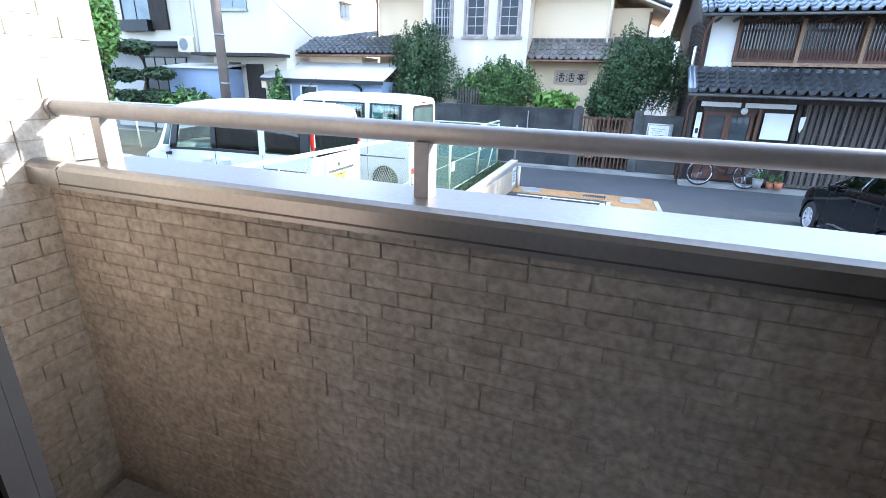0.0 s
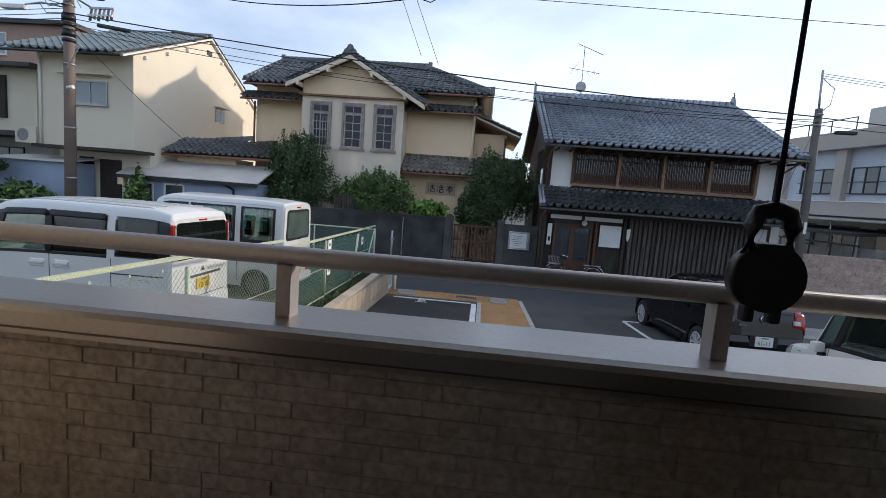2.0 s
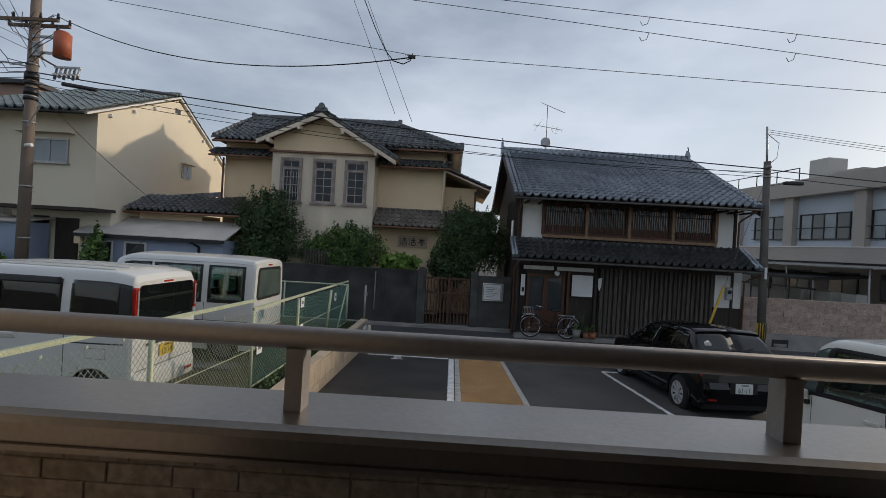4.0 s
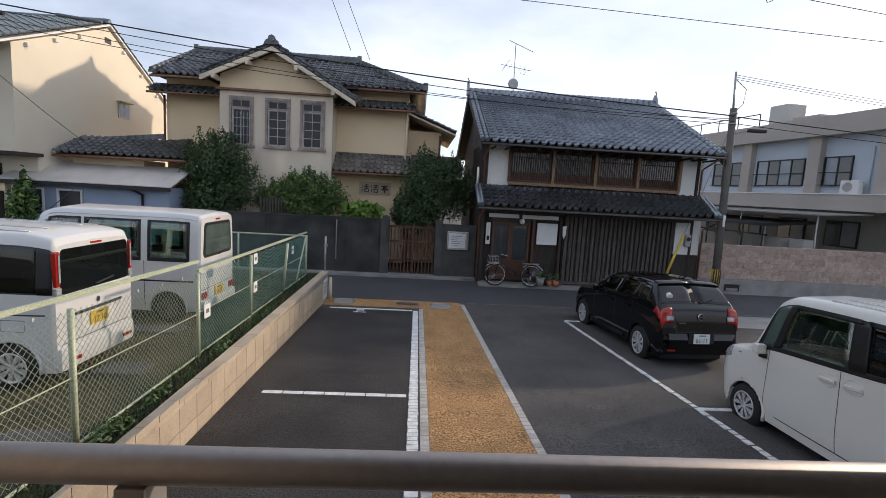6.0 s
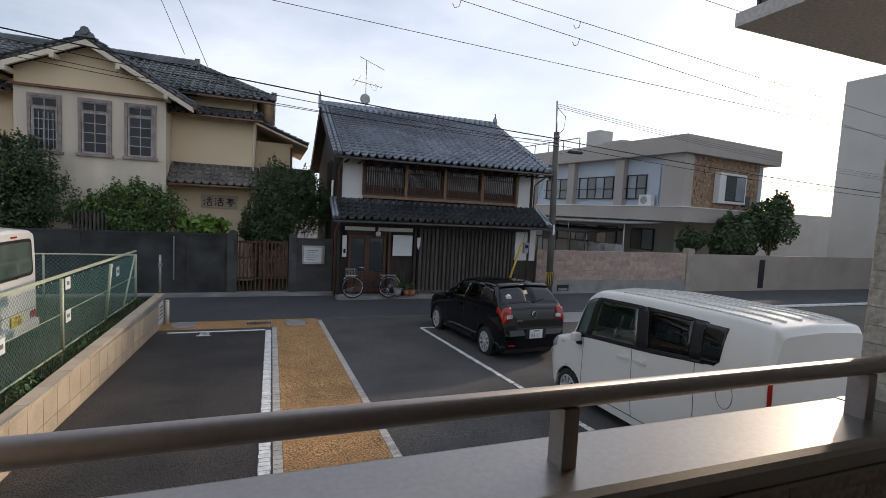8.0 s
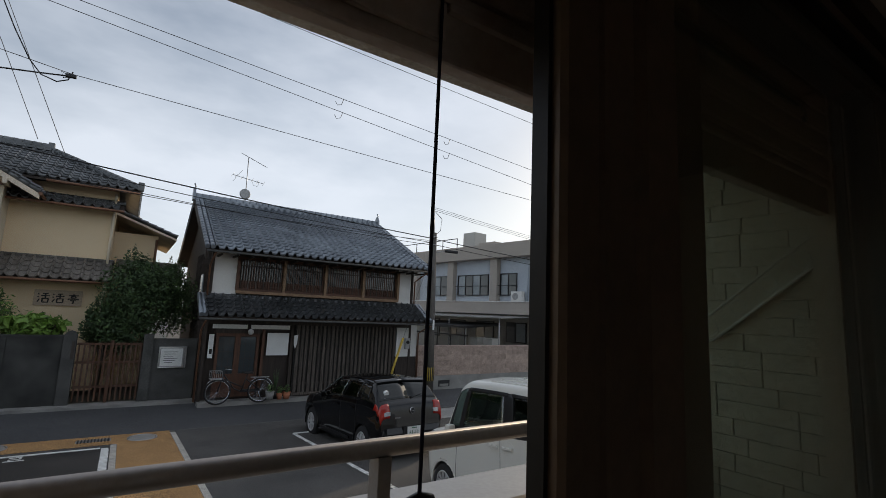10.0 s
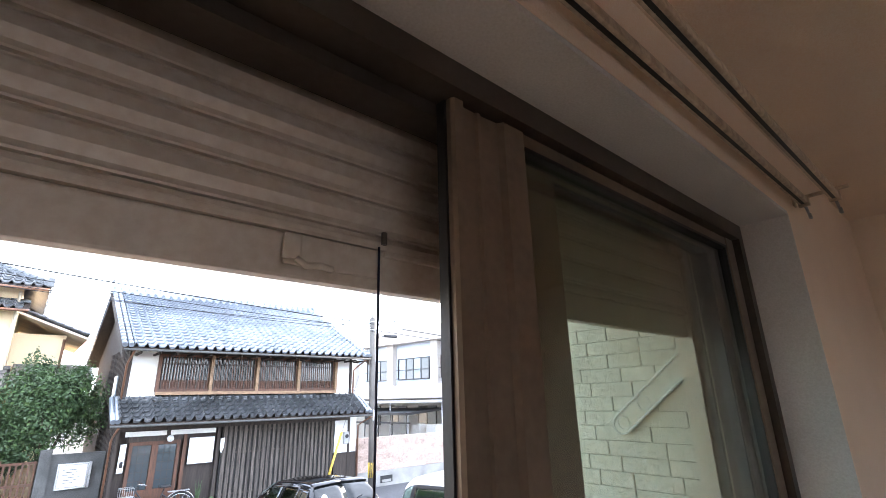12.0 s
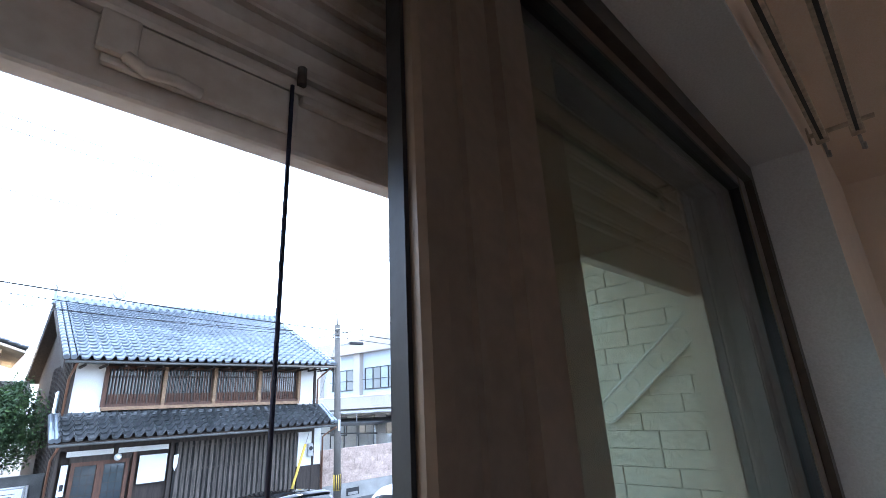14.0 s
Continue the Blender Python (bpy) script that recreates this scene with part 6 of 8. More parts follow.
def window_frame(sh, c, x0, x1, s, w=0.035, v0=2.06, v1=2.95, lean=0.0):
    """A black rubber frame round a side window: one part of four strips on the skin."""
    for xb, xt, a, b in (((x0 - w, x1 + w), (x0 - w, x1 + w - lean * 0.1), v0 - 0.06, v0 + 0.04), ((x0 - w, x1 + w - lean), (x0 - w, x1 + w - lean), v1 - 0.04, v1 + 0.05),
                         ((x0 - w, x0 + 0.012), (x0 - w, x0 + 0.012), v0, v1), ((x1 - 0.012, x1 + w), (x1 - 0.012 - lean, x1 + w - lean), v0, v1)):
        part("window_frame", sh.patch(xb, xt, a, b, s, 0.006, n=8), BLACK, c)


# white kei wagon with dark windows, behind the fence
YG = -0.98
stations = [(0.0, kei_section((0.70, 1.12), (0.665, 1.60), (0.60, 1.70), (0, 1.73), 0.70)),
            (0.05, kei_section((0.725, 1.12), (0.685, 1.67), (0.62, 1.78), (0, 1.81), 0.725)),
            (0.40, kei_section((0.735, 1.12), (0.695, 1.71), (0.63, 1.83), (0, 1.87))),
            (1.80, kei_section((0.735, 1.11), (0.70, 1.72), (0.635, 1.84), (0, 1.885))),
            (2.45, kei_section((0.735, 1.09), (0.69, 1.69), (0.62, 1.80), (0, 1.85))),
            (2.66, kei_section((0.735, 1.08), (0.685, 1.62), (0.61, 1.72), (0, 1.78))),
            (3.08, kei_section((0.73, 1.02), (0.70, 1.06), (0.60, 1.09), (0, 1.12))),
            (3.30, kei_section((0.70, 0.93), (0.66, 0.97), (0.57, 1.00), (0, 1.03), 0.715)),
            (3.42, kei_section((0.63, 0.76), (0.59, 0.80), (0.51, 0.83), (0, 0.86), 0.65, 0.24)),
            (3.47, kei_section((0.54, 0.62), (0.51, 0.66), (0.45, 0.68), (0, 0.70), 0.55, 0.26))]
c, b, sh = shell_car("white_kei_wagon", "white tall kei wagon with dark tinted windows parked in the yard", pose(-3.62, 6.42, YG, 0, 0, 180), stations, WHITE_PAINT, (0.50, 2.95), 0.28, 0.735,
                     [(0.17, 0.80, 2.08, 2.94), (0.93, 2.62, 2.08, 2.94)], 9, (0.75, 1.60), 0.86)
for s in (-1, 1):
    part("quarter_window", sh.patch((0.165, 0.81), (0.165, 0.81), 2.05, 2.96, s, 0.002, thick=0.004), CAR_SMOKE, c, "dark tinted quarter window").visible_shadow = False
    part("side_window", sh.patch((0.925, 1.76), (0.925, 1.76), 2.05, 2.96, s, 0.002, thick=0.004), CAR_SMOKE, c, "dark tinted rear side window").visible_shadow = False
    part("side_window", sh.patch((1.82, 2.60), (1.82, 2.44), 2.05, 2.96, s, 0.002, thick=0.004), CAR_CLEAR, c, "greenish clear front side window").visible_shadow = False
    part("pillar", sh.patch((1.74, 1.84), (1.74, 1.84), 2.05, 2.96, s, 0.005), BLACK, c)
    part("pillar", sh.patch((2.58, 2.72), (2.42, 2.56), 2.05, 2.96, s, 0.006), BLACK, c)
    part("pillar", sh.patch((0.02, 0.18), (0.02, 0.18), 2.05, 2.96, s, 0.005), BLACK, c)
    part("belt_trim", sh.patch((0.93, 2.70), (0.93, 2.68), 2.0, 2.07, s, 0.004, n=16), BLACK, c)
    part("quarter_glass", sh.patch((2.74, 2.92), (2.58, 2.66), 2.10, 2.90, s, 0.006, thick=0.004), CAR_GLASS_PALE, c)
    part("visor", sh.patch((0.93, 1.75), (0.93, 1.75), 2.78, 3.02, s, 0.030, thick=0.004), BLACK, c)
    part("visor", sh.patch((1.80, 2.48), (1.80, 2.42), 2.78, 3.02, s, 0.030, thick=0.004), BLACK, c)
    part("headlight", sh.patch((3.24, 3.41), (3.22, 3.40), 1.55, 2.40, s, 0.008), CLEAR_LENS, c)
    part("windscreen", sh.patch((3.04, 2.70), (3.04, 2.70), 3.25, 5.0, s, 0.004), CAR_GLASS_PALE, c)
    for x in (0.86, 1.78, 2.80):
        part("door_seam", sh.patch((x, x + 0.010), (x, x + 0.010), 0.30, 2.00, s, 0.0015, n=1, m=14), BLACK, b)
    part("rail_seam", sh.patch((0.10, 0.86), (0.10, 0.86), 1.62, 1.65, s, 0.0015, n=12, m=1), BLACK, b)
    for x in (1.60, 1.96):
        part("handle_cup", sh.patch((x - 0.12, x + 0.12), (x - 0.11, x + 0.11), 1.66, 1.86, s, 0.0015), PAINT_SHADE, b)
        part("door_handle", sh.patch((x - 0.11, x + 0.11), (x - 0.11, x + 0.11), 1.74, 1.80, s, 0.030, thick=0.02), WHITE_PAINT, b)
    part("fuel_flap", sweep(bmesh.new(), [sh.at(0.45 + u, 1.40 + w, s) for u, w in ((-0.13, -0.12), (0.13, -0.12), (0.13, 0.12), (-0.13, 0.12), (-0.13, -0.12))], 0.003), BLACK, b)
    tl = part("tail_light", B(-0.024, 0.035, s * 0.672 - 0.034, s * 0.672 + 0.034, 1.23, 1.64, bevel=0.02), RED_LENS, c, "tall red tail light")
    part("clear_lens", B(-0.026, 0.06, s * 0.665 - 0.040, s * 0.665 + 0.045, 1.13, 1.225, bevel=0.015), CLEAR_LENS, tl)
    part("lamp_strip", B(-0.034, -0.028, s * 0.66 - 0.010, s * 0.66 + 0.016, 1.28, 1.60, bevel=0.003), CLEAR_LENS, tl)
    part("reflector", B(-0.064, -0.045, s * 0.5 - 0.09, s * 0.5 + 0.09, 0.32, 0.36), RED_LENS, c)
    for v in (4.2, 4.6):
        part("roof_rib", sh.patch((0.35, 2.30), (0.35, 2.30), v, v + 0.07, s, 0.010, n=16, m=2), WHITE_PAINT, c)
rg = part("rear_window", prism(bmesh.new(), rounded(-0.63, 0.63, 1.13, 1.66, 0.06, 0.02), "x", -0.012, 0.01), CAR_GLASS, c, "full-width dark rear window")
part("wiper", T((-0.02, 0.05, 1.16), (-0.02, -0.30, 1.20), 0.010, n=6), BLACK, rg)
part("brake_lamp", B(-0.012, 0.02, -0.10, 0.10, 1.675, 1.70, bevel=0.006), RED_LENS, c)
part("emblem", T((-0.010, 0.0, 0.95), (0.01, 0.0, 0.95), 0.04, n=6), CHROME, c)
part("tail_trim", B(-0.020, 0.01, -0.45, 0.45, 0.84, 0.88, bevel=0.006), CHROME, c)
part("plate_recess", B(-0.006, 0.01, -0.30, 0.30, 0.62, 0.835, bevel=0.004), CREAM_PAINT, c)
plate(c, -0.012, 0.0, 0.73, YELLOW, "12-10")
part("tailgate_seam", B(-0.004, 0.004, -0.62, 0.62, 0.535, 0.545), BLACK, b)
part("bumper", B(-0.05, 0.22, -0.70, 0.70, 0.22, 0.52, bevel=0.07), WHITE_PAINT, c)
mirror(c, 2.72, 0.735, 1.10, WHITE_PAINT)

# white kei van behind it
stations = [(0.0, kei_section((0.70, 1.10), (0.665, 1.74), (0.60, 1.86), (0, 1.89), 0.70)),
            (0.06, kei_section((0.73, 1.10), (0.685, 1.78), (0.62, 1.90), (0, 1.94), 0.725)),
            (0.50, kei_section((0.735, 1.10), (0.695, 1.80), (0.63, 1.93), (0, 1.98))),
            (2.30, kei_section((0.735, 1.10), (0.695, 1.80), (0.63, 1.93), (0, 1.98))),
            (2.62, kei_section((0.735, 1.08), (0.685, 1.72), (0.61, 1.85), (0, 1.90))),
            (3.05, kei_section((0.73, 1.03), (0.70, 1.09), (0.60, 1.12), (0, 1.15))),
            (3.27, kei_section((0.71, 0.95), (0.67, 0.99), (0.58, 1.02), (0, 1.05), 0.72)),
            (3.37, kei_section((0.66, 0.80), (0.62, 0.84), (0.53, 0.87), (0, 0.89), 0.67, 0.24)),
            (3.40, kei_section((0.60, 0.66), (0.56, 0.70), (0.48, 0.72), (0, 0.74), 0.61, 0.26))]
c, b, sh = shell_car("kei_van", "white kei delivery van with steel wheels parked in the yard", pose(-3.28, 9.24, YG, 0, 0, 180), stations, WHITE_PAINT, (0.55, 2.90), 0.275, 0.735,
                     [(0.21, 0.84, 2.10, 2.90), (1.02, 1.88, 2.10, 2.90), (2.00, 2.60, 2.10, 2.90)], 12, (1.15, 1.95), 0.90, rim=PILLAR)
for s in (-1, 1):
    for x0, x1, lean in ((0.21, 0.84, 0.0), (1.02, 1.88, 0.0), (2.00, 2.60, 0.14)):
        window_frame(sh, c, x0, x1, s, lean=lean)
        part("side_window", sh.patch((x0 - 0.005, x1 + 0.005), (x0 - 0.005, x1 + 0.005), 2.07, 2.94, s, 0.001, thick=0.004), CAR_CLEAR, c, "clear side window").visible_shadow = False
    part("windscreen", sh.patch((3.02, 2.66), (3.02, 2.66), 3.25, 5.0, s, 0.004), CAR_GLASS_PALE, c)
    part("side_trim", sh.patch((0.10, 1.95), (0.10, 1.95), 1.36, 1.41, s, 0.004, n=16, m=1), BLACK, b)
    for x in (0.93, 1.94, 2.74):
        part("door_seam", sh.patch((x, x + 0.010), (x, x + 0.010), 0.30, 2.00, s, 0.0015, n=1, m=14), BLACK, b)
    part("rain_gutter", sh.patch((0.08, 2.50), (0.08, 2.50), 3.25, 3.32, s, 0.010, n=16, m=1), WHITE_PAINT, b)
    part("tail_light", B(-0.018, 0.06, s * 0.58 - 0.10, s * 0.58 + 0.10, 0.43, 0.55, bevel=0.01), RED_LENS, c)
    part("headlight", sh.patch((3.22, 3.37), (3.20, 3.36), 1.5, 2.3, s, 0.008), CLEAR_LENS, c)
fr = part("rear_window_frame", prism(bmesh.new(), rounded(-0.60, 0.60, 1.16, 1.78, 0.09, 0.04), "x", -0.010, 0.01), BLACK, c)
part("rear_window", prism(bmesh.new(), rounded(-0.55, 0.55, 1.21, 1.73, 0.07, 0.04), "x", -0.014, -0.0105), CAR_GLASS_PALE, fr, "greenish rear window")
part("wiper", T((-0.03, 0.0, 1.17), (-0.03, -0.30, 1.22), 0.012, n=6), BLACK, fr)
part("brake_lamp", B(-0.012, 0.02, -0.09, 0.09, 1.81, 1.84, bevel=0.006), RED_LENS, c)
part("tailgate_seam", B(-0.004, 0.004, -0.66, 0.66, 0.595, 0.605), BLACK, b)
plate(c, -0.012, 0.0, 0.49, YELLOW, "12-10")
part("bumper", B(-0.06, 0.2, -0.71, 0.71, 0.24, 0.41, bevel=0.05), WHITE_PAINT, c)
part("roof_aerial", T((2.6, 0.5, 1.90), (2.2, 0.5, 2.25), 0.007, 0.004, n=6), BLACK, c)
# ---- garden wall, gate and pillars ----
GY = 18.2
gw = thing("garden_wall", "low weathered dark concrete garden wall", "wall")
part("wall", B(-14.0, -0.95, GY, GY + 0.15, -1.7, 0.36), OLD_WALL, gw)
part("coping", B(-14.0, -0.95, GY - 0.03, GY + 0.18, 0.36, 0.42), OLD_WALL, gw)
for i in range(9):
    x = -12.8 + i * 1.5
    part("joint_post", B(x - 0.05, x + 0.05, GY - 0.025, GY - 0.001, -1.65, 0.35), OLD_WALL, gw)
part("pipe", T((-2.6, GY - 0.04, -1.2), (-2.6, GY - 0.04, 0.3), 0.025, n=6), METAL_GREY, gw)
gpost = thing("gate_post", "dark concrete gate post with an arched top", "gate post", "gate posts")
part("shaft", prism(bmesh.new(), [(-0.94, -1.7), (-0.62, -1.7), (-0.62, 0.42), (-0.68, 0.52), (-0.78, 0.56), (-0.88, 0.52), (-0.94, 0.42)], "y", GY - 0.08, GY + 0.25), PILLAR, gpost)
part("name_plate", B(-0.72, -0.64, GY - 0.095, GY - 0.08, -0.3, 0.25), WOOD_DARK, gpost)
pil = thing("concrete_pillar", "broad dark concrete gate pillar", "gate post", "gate posts")
part("wall", B(1.18, 2.72, GY, GY + 0.2, -1.7, 0.34), PILLAR, pil)
part("post", B(1.14, 1.42, GY - 0.06, GY + 0.24, -1.7, 0.48), PILLAR, pil)
nb = thing("notice_case", "white-framed notice case with printed sheets on a concrete wall", "notice board")
part("case", B(1.60, 2.42, GY - 0.10, GY - 0.002, -0.62, 0.08, bevel=0.01), METAL_GREY, nb)
part("sheet", B(1.66, 2.30, GY - 0.106, GY - 0.10, -0.55, 0.02), WHITE_SIGN, nb)
for i in range(6):
    part("text_line", B(1.74 + (i % 2) * 0.03, 2.16 - (i % 3) * 0.07, GY - 0.1075, GY - 0.106, -0.10 - i * 0.07, -0.085 - i * 0.07), INK, nb)
part("frame", sweep(bmesh.new(), [(1.62, GY - 0.105, -0.60), (2.34, GY - 0.105, -0.60), (2.34, GY - 0.105, 0.06), (1.62, GY - 0.105, 0.06), (1.62, GY - 0.105, -0.60)], 0.02, n=5), PLASTER_WHITE, nb)
gt = thing("garden_gate", "reddish slatted timber garden gate", "gate")
for z in (-1.2, -0.45, 0.12):
    part("rail", B(-0.60, 1.12, GY + 0.08, GY + 0.12, z, z + 0.07), WOOD_RED, gt)
for i in range(13):
    x = -0.56 + i * 0.135
    part("slat", B(x, x + 0.045, GY + 0.05, GY + 0.08, -1.6, 0.18), WOOD_RED, gt)
part("post", B(0.26, 0.34, GY + 0.04, GY + 0.14, -1.65, 0.26), WOOD_RED, gt)
sf = thing("slat_screen", "small weathered timber slat screen behind the garden wall", "screen")
for i in range(9):
    part("slat", B(-5.55 + i * 0.11, -5.49 + i * 0.11, GY + 0.3, GY + 0.33, 0.2, 1.0), WOOD_GREY, sf)
part("rail", B(-5.6, -4.55, GY + 0.33, GY + 0.36, 0.8, 0.86), WOOD_GREY, sf)

# rough block wall beside the townhouse
BLOCK_PIER = mat("taupe_pier", (0.40, 0.35, 0.30), None, 2, 0.9, bump=0.15)
rb = tagged(new("wall_block"), "rough pinkish block wall on a grey plinth", kind="structure")
part("wall_core", B(11.25, 19.9, 17.56, 17.75, -1.15, 0.16), PINK_BLOCK, rb)
part("plinth", B(11.25, 19.9, 17.50, 17.78, -1.85, -1.15), CONCRETE, rb)
part("vent", B(12.35, 12.95, 17.485, 17.50, -1.62, -1.35), BLACK, rb)
part("vent_block", B(12.42, 12.88, 17.47, 17.485, -1.6, -1.5), CONCRETE, rb)
part("pier", B(19.75, 20.15, 17.48, 17.80, -1.85, 0.40), BLOCK_PIER, rb)
sm = structure("wall_render", B(20.15, 40.0, 17.58, 17.78, -1.85, 0.12), mat("taupe_wall_render", (0.38, 0.33, 0.28), None, 0.6, 0.9, bump=0.1), "smooth taupe rendered wall")
part("gate_recess", B(24.9, 25.3, 17.56, 17.58, -1.6, -0.1), BLACK, sm)

# ---- fence along the yard ----
def mesh_bay(parent, y0, y1, z0a, z0b, h, x, material, axis="y", r=0.0028, pitch=0.075):
    """Chain link between two posts: crossing wires on a slope."""
    bm = bmesh.new()
    L = y1 - y0
    for sgn in (1, -1):
        k = -h
        while k < L:
            a, b = max(k, 0.0), min(k + h, L)
            if b - a > 0.02:
                za, zb = (a - k), (b - k)
                if sgn < 0:
                    za, zb = h - za, h - zb
                pa, pb = y0 + a, y0 + b
                ga, gb = z0a + (z0b - z0a) * a / L, z0a + (z0b - z0a) * b / L
                o = 0.003 * sgn
                if axis == "y":
                    tube(bm, (x + o, pa, ga + za), (x + o, pb, gb + zb), r, n=3)
                else:
                    tube(bm, (pa, x + o, ga + za), (pb, x + o, gb + zb), r, n=3)
            k += pitch
    ob = part("wire_mesh", bm, material, parent)
    tagged(ob, kind="stuff")


fence = thing("yard_fence", "pale green chain-link fence along the yard", "fence")
FX = -2.62
FP = [2.35, 4.55, 6.98, 9.10, 11.20, 13.45]
def ftop(y):
    """The top rail: it drops to the third post, then runs on almost level."""
    return 0.36 - 0.050 * (y - 4.55) if y < 6.98 else 0.238 - 0.012 * (y - 6.98)
for i, y in enumerate(FP):
    part("post", T((FX, y, -1.0), (FX + (0.10 if i == 4 else 0.0), y, ftop(y)), 0.028, n=10), FENCE_GREEN, fence)
for a, b in zip(FP, FP[1:]):
    k = (ftop(b) - ftop(a)) / (b - a)
    part("top_rail", B(FX - 0.020, FX + 0.020, a, b - 0.001, 0, 0.040), FENCE_GREEN, fence).matrix_basis = Matrix(((1, 0, 0, 0), (0, 1, 0, 0), (0, k, 1, ftop(a) - k * a - 0.02), (0, 0, 0, 1)))
    for j in range(1, 5):
        part("rail_clip", B(FX + 0.0205, FX + 0.026, a + (b - a) * j / 5 - 0.012, a + (b - a) * j / 5 + 0.012, ftop(a) + k * (b - a) * j / 5 - 0.012, ftop(a) + k * (b - a) * j / 5 + 0.014), FENCE_GREEN, fence)
    part("bottom_rail", T((FX, a, -0.935), (FX, b, -0.95), 0.016, n=8), FENCE_GREEN, fence)
    part("middle_wire", T((FX, a, (ftop(a) - 0.9) / 2), (FX, b, (ftop(b) - 0.92) / 2), 0.006, n=5), FENCE_GREEN, fence)
    mesh_bay(fence, a, b, ftop(a) - 1.30, ftop(b) - 1.30, 1.28, FX - 0.012, FENCE_MESH if a > 5 else FENCE_MESH_PALE)
part("brace", T((FX, 12.4, -0.95), (FX, 13.4, ftop(13.4)), 0.02, n=8), FENCE_GREEN, fence)
for y, z in ((9.25, 0.12), (11.9, -0.05), (9.25, -0.42), (7.2, -0.35)):
    sg = thing("fence_tag", "small white plastic tag wired to the fence", "sign", "fence tags")
    part("plate", B(FX + 0.03, FX + 0.036, y - 0.10, y + 0.10, z - 0.10, z + 0.10, bevel=0.002), WHITE_SIGN, sg)
    part("mark", B(FX + 0.036, FX + 0.0375, y - 0.05, y + 0.05, z - 0.03, z + 0.03), CABLE_GREY, sg)
back = thing("back_fence", "green chain-link fence at the street end of the yard", "fence")
for x in (-2.7, -4.6, -6.5, -8.4, -10.3):
    part("post", T((x, 13.8, -1.0), (x, 13.8, 0.10), 0.026, n=8), FENCE_GREEN, back)
part("top_rail", T((-10.3, 13.8, 0.10), (-2.7, 13.8, 0.10), 0.022, n=8), FENCE_GREEN, back)
for a in (-10.3, -8.4, -6.5, -4.6):
    mesh_bay(back, a, a + 1.9, -0.95, -0.95, 1.02, 13.8, FENCE_MESH, axis="x", r=0.004, pitch=0.10)
far = thing("side_fence", "grey-green chain-link fence across the yard", "fence")
for x in (-16.0, -13.5, -11.0, -8.5):
    part("post", T((x, 10.8, -1.0), (x, 10.8, 0.35), 0.026, n=8), FENCE_GREEN, far)
part("top_rail", T((-18.0, 10.8, 0.35), (-8.5, 10.8, 0.35), 0.022, n=8), FENCE_GREEN, far)
for a in (-16.0, -13.5, -11.0):
    mesh_bay(far, a, a + 2.5, -0.95, -0.95, 1.25, 10.8, FENCE_MESH_PALE, axis="x", r=0.004, pitch=0.12)
cp = thing("chain_post", "grey steel chain post at the car park entrance", "post", at=pose(-2.15, 13.75, 0))
part("pole", T((0, 0, -1.0), (0, 0, 0.12), 0.03, n=10), METAL_GREY, cp)
part("clamp", B(-0.04, 0.05, -0.04, 0.04, -0.18, -0.10), METAL_GREY, cp)
ep = thing("end_sign", "white notice plate on the end of the block wall", "sign")
part("plate", B(-2.045, -2.036, 13.05, 13.55, -1.55, -1.02), WHITE_SIGN, ep)
for i in range(4):
    part("text_line", B(-2.036, -2.034, 13.12, 13.48, -1.16 - i * 0.09, -1.13 - i * 0.09), INK, ep)
tp = thing("marker_post", "short beige marker post", "post")
part("pole", T((-1.98, 13.72, -1.72), (-1.98, 13.72, -1.08), 0.05, n=12), PLASTER_HOUSE, tp)
part("cap", T((-1.98, 13.72, -1.08), (-1.98, 13.72, -1.05), 0.055, 0.04, n=12), PLASTER_HOUSE, tp)
for x, y, w in ((-4.3, 7.9, 0.9), (-3.6, 6.2, 0.6), (-3.4, 4.4, 0.7)):
    st = thing("paving_slab", "loose grey concrete slab lying in the grass", "slab", "loose slabs")
    part("slab", B(x, x + w, y, y + 0.4, -0.985, -0.93, bevel=0.01), PILLAR, st)

# ---- plants ----
def leaves(name, parent, blobs, count, size, material, seed, flat=0.0):
    """A crown of single leaves, thrown into lumps (x, y, z, rx, ry, rz), thick near their skins."""
    rng = np.random.default_rng(seed)
    w = np.array([b[3] * b[4] + b[3] * b[5] for b in blobs])
    pick = rng.choice(len(blobs), count, p=w / w.sum())
    d = rng.normal(size=(count, 3))
    d /= np.linalg.norm(d, axis=1)[:, None]
    rad = rng.uniform(0.35, 1.0, count) ** 0.45 * rng.uniform(0.82, 1.12, count)
    bl = np.array(blobs)[pick]
    c = bl[:, :3] + d * rad[:, None] * bl[:, 3:6]
    n = d + rng.normal(size=(count, 3)) * 0.7 + np.array((0, 0, 0.5 + flat))
    n /= np.linalg.norm(n, axis=1)[:, None]
    t = np.cross(n, rng.normal(size=(count, 3)))
    t /= np.linalg.norm(t, axis=1)[:, None]
    b = np.cross(n, t)
    s = size * rng.uniform(0.6, 1.3, count)[:, None]
    v = np.stack([c - t * s, c + b * s * 0.45 + n * s * 0.12, c + t * s, c - b * s * 0.45 + n * s * 0.12], axis=1).reshape(-1, 3)
    me = bpy.data.meshes.new(name)
    me.from_pydata(v.tolist(), [], np.arange(count * 4).reshape(-1, 4).tolist())
    me.materials.append(material)
    ob = new(name, me)
    ob.parent = parent
    return ob


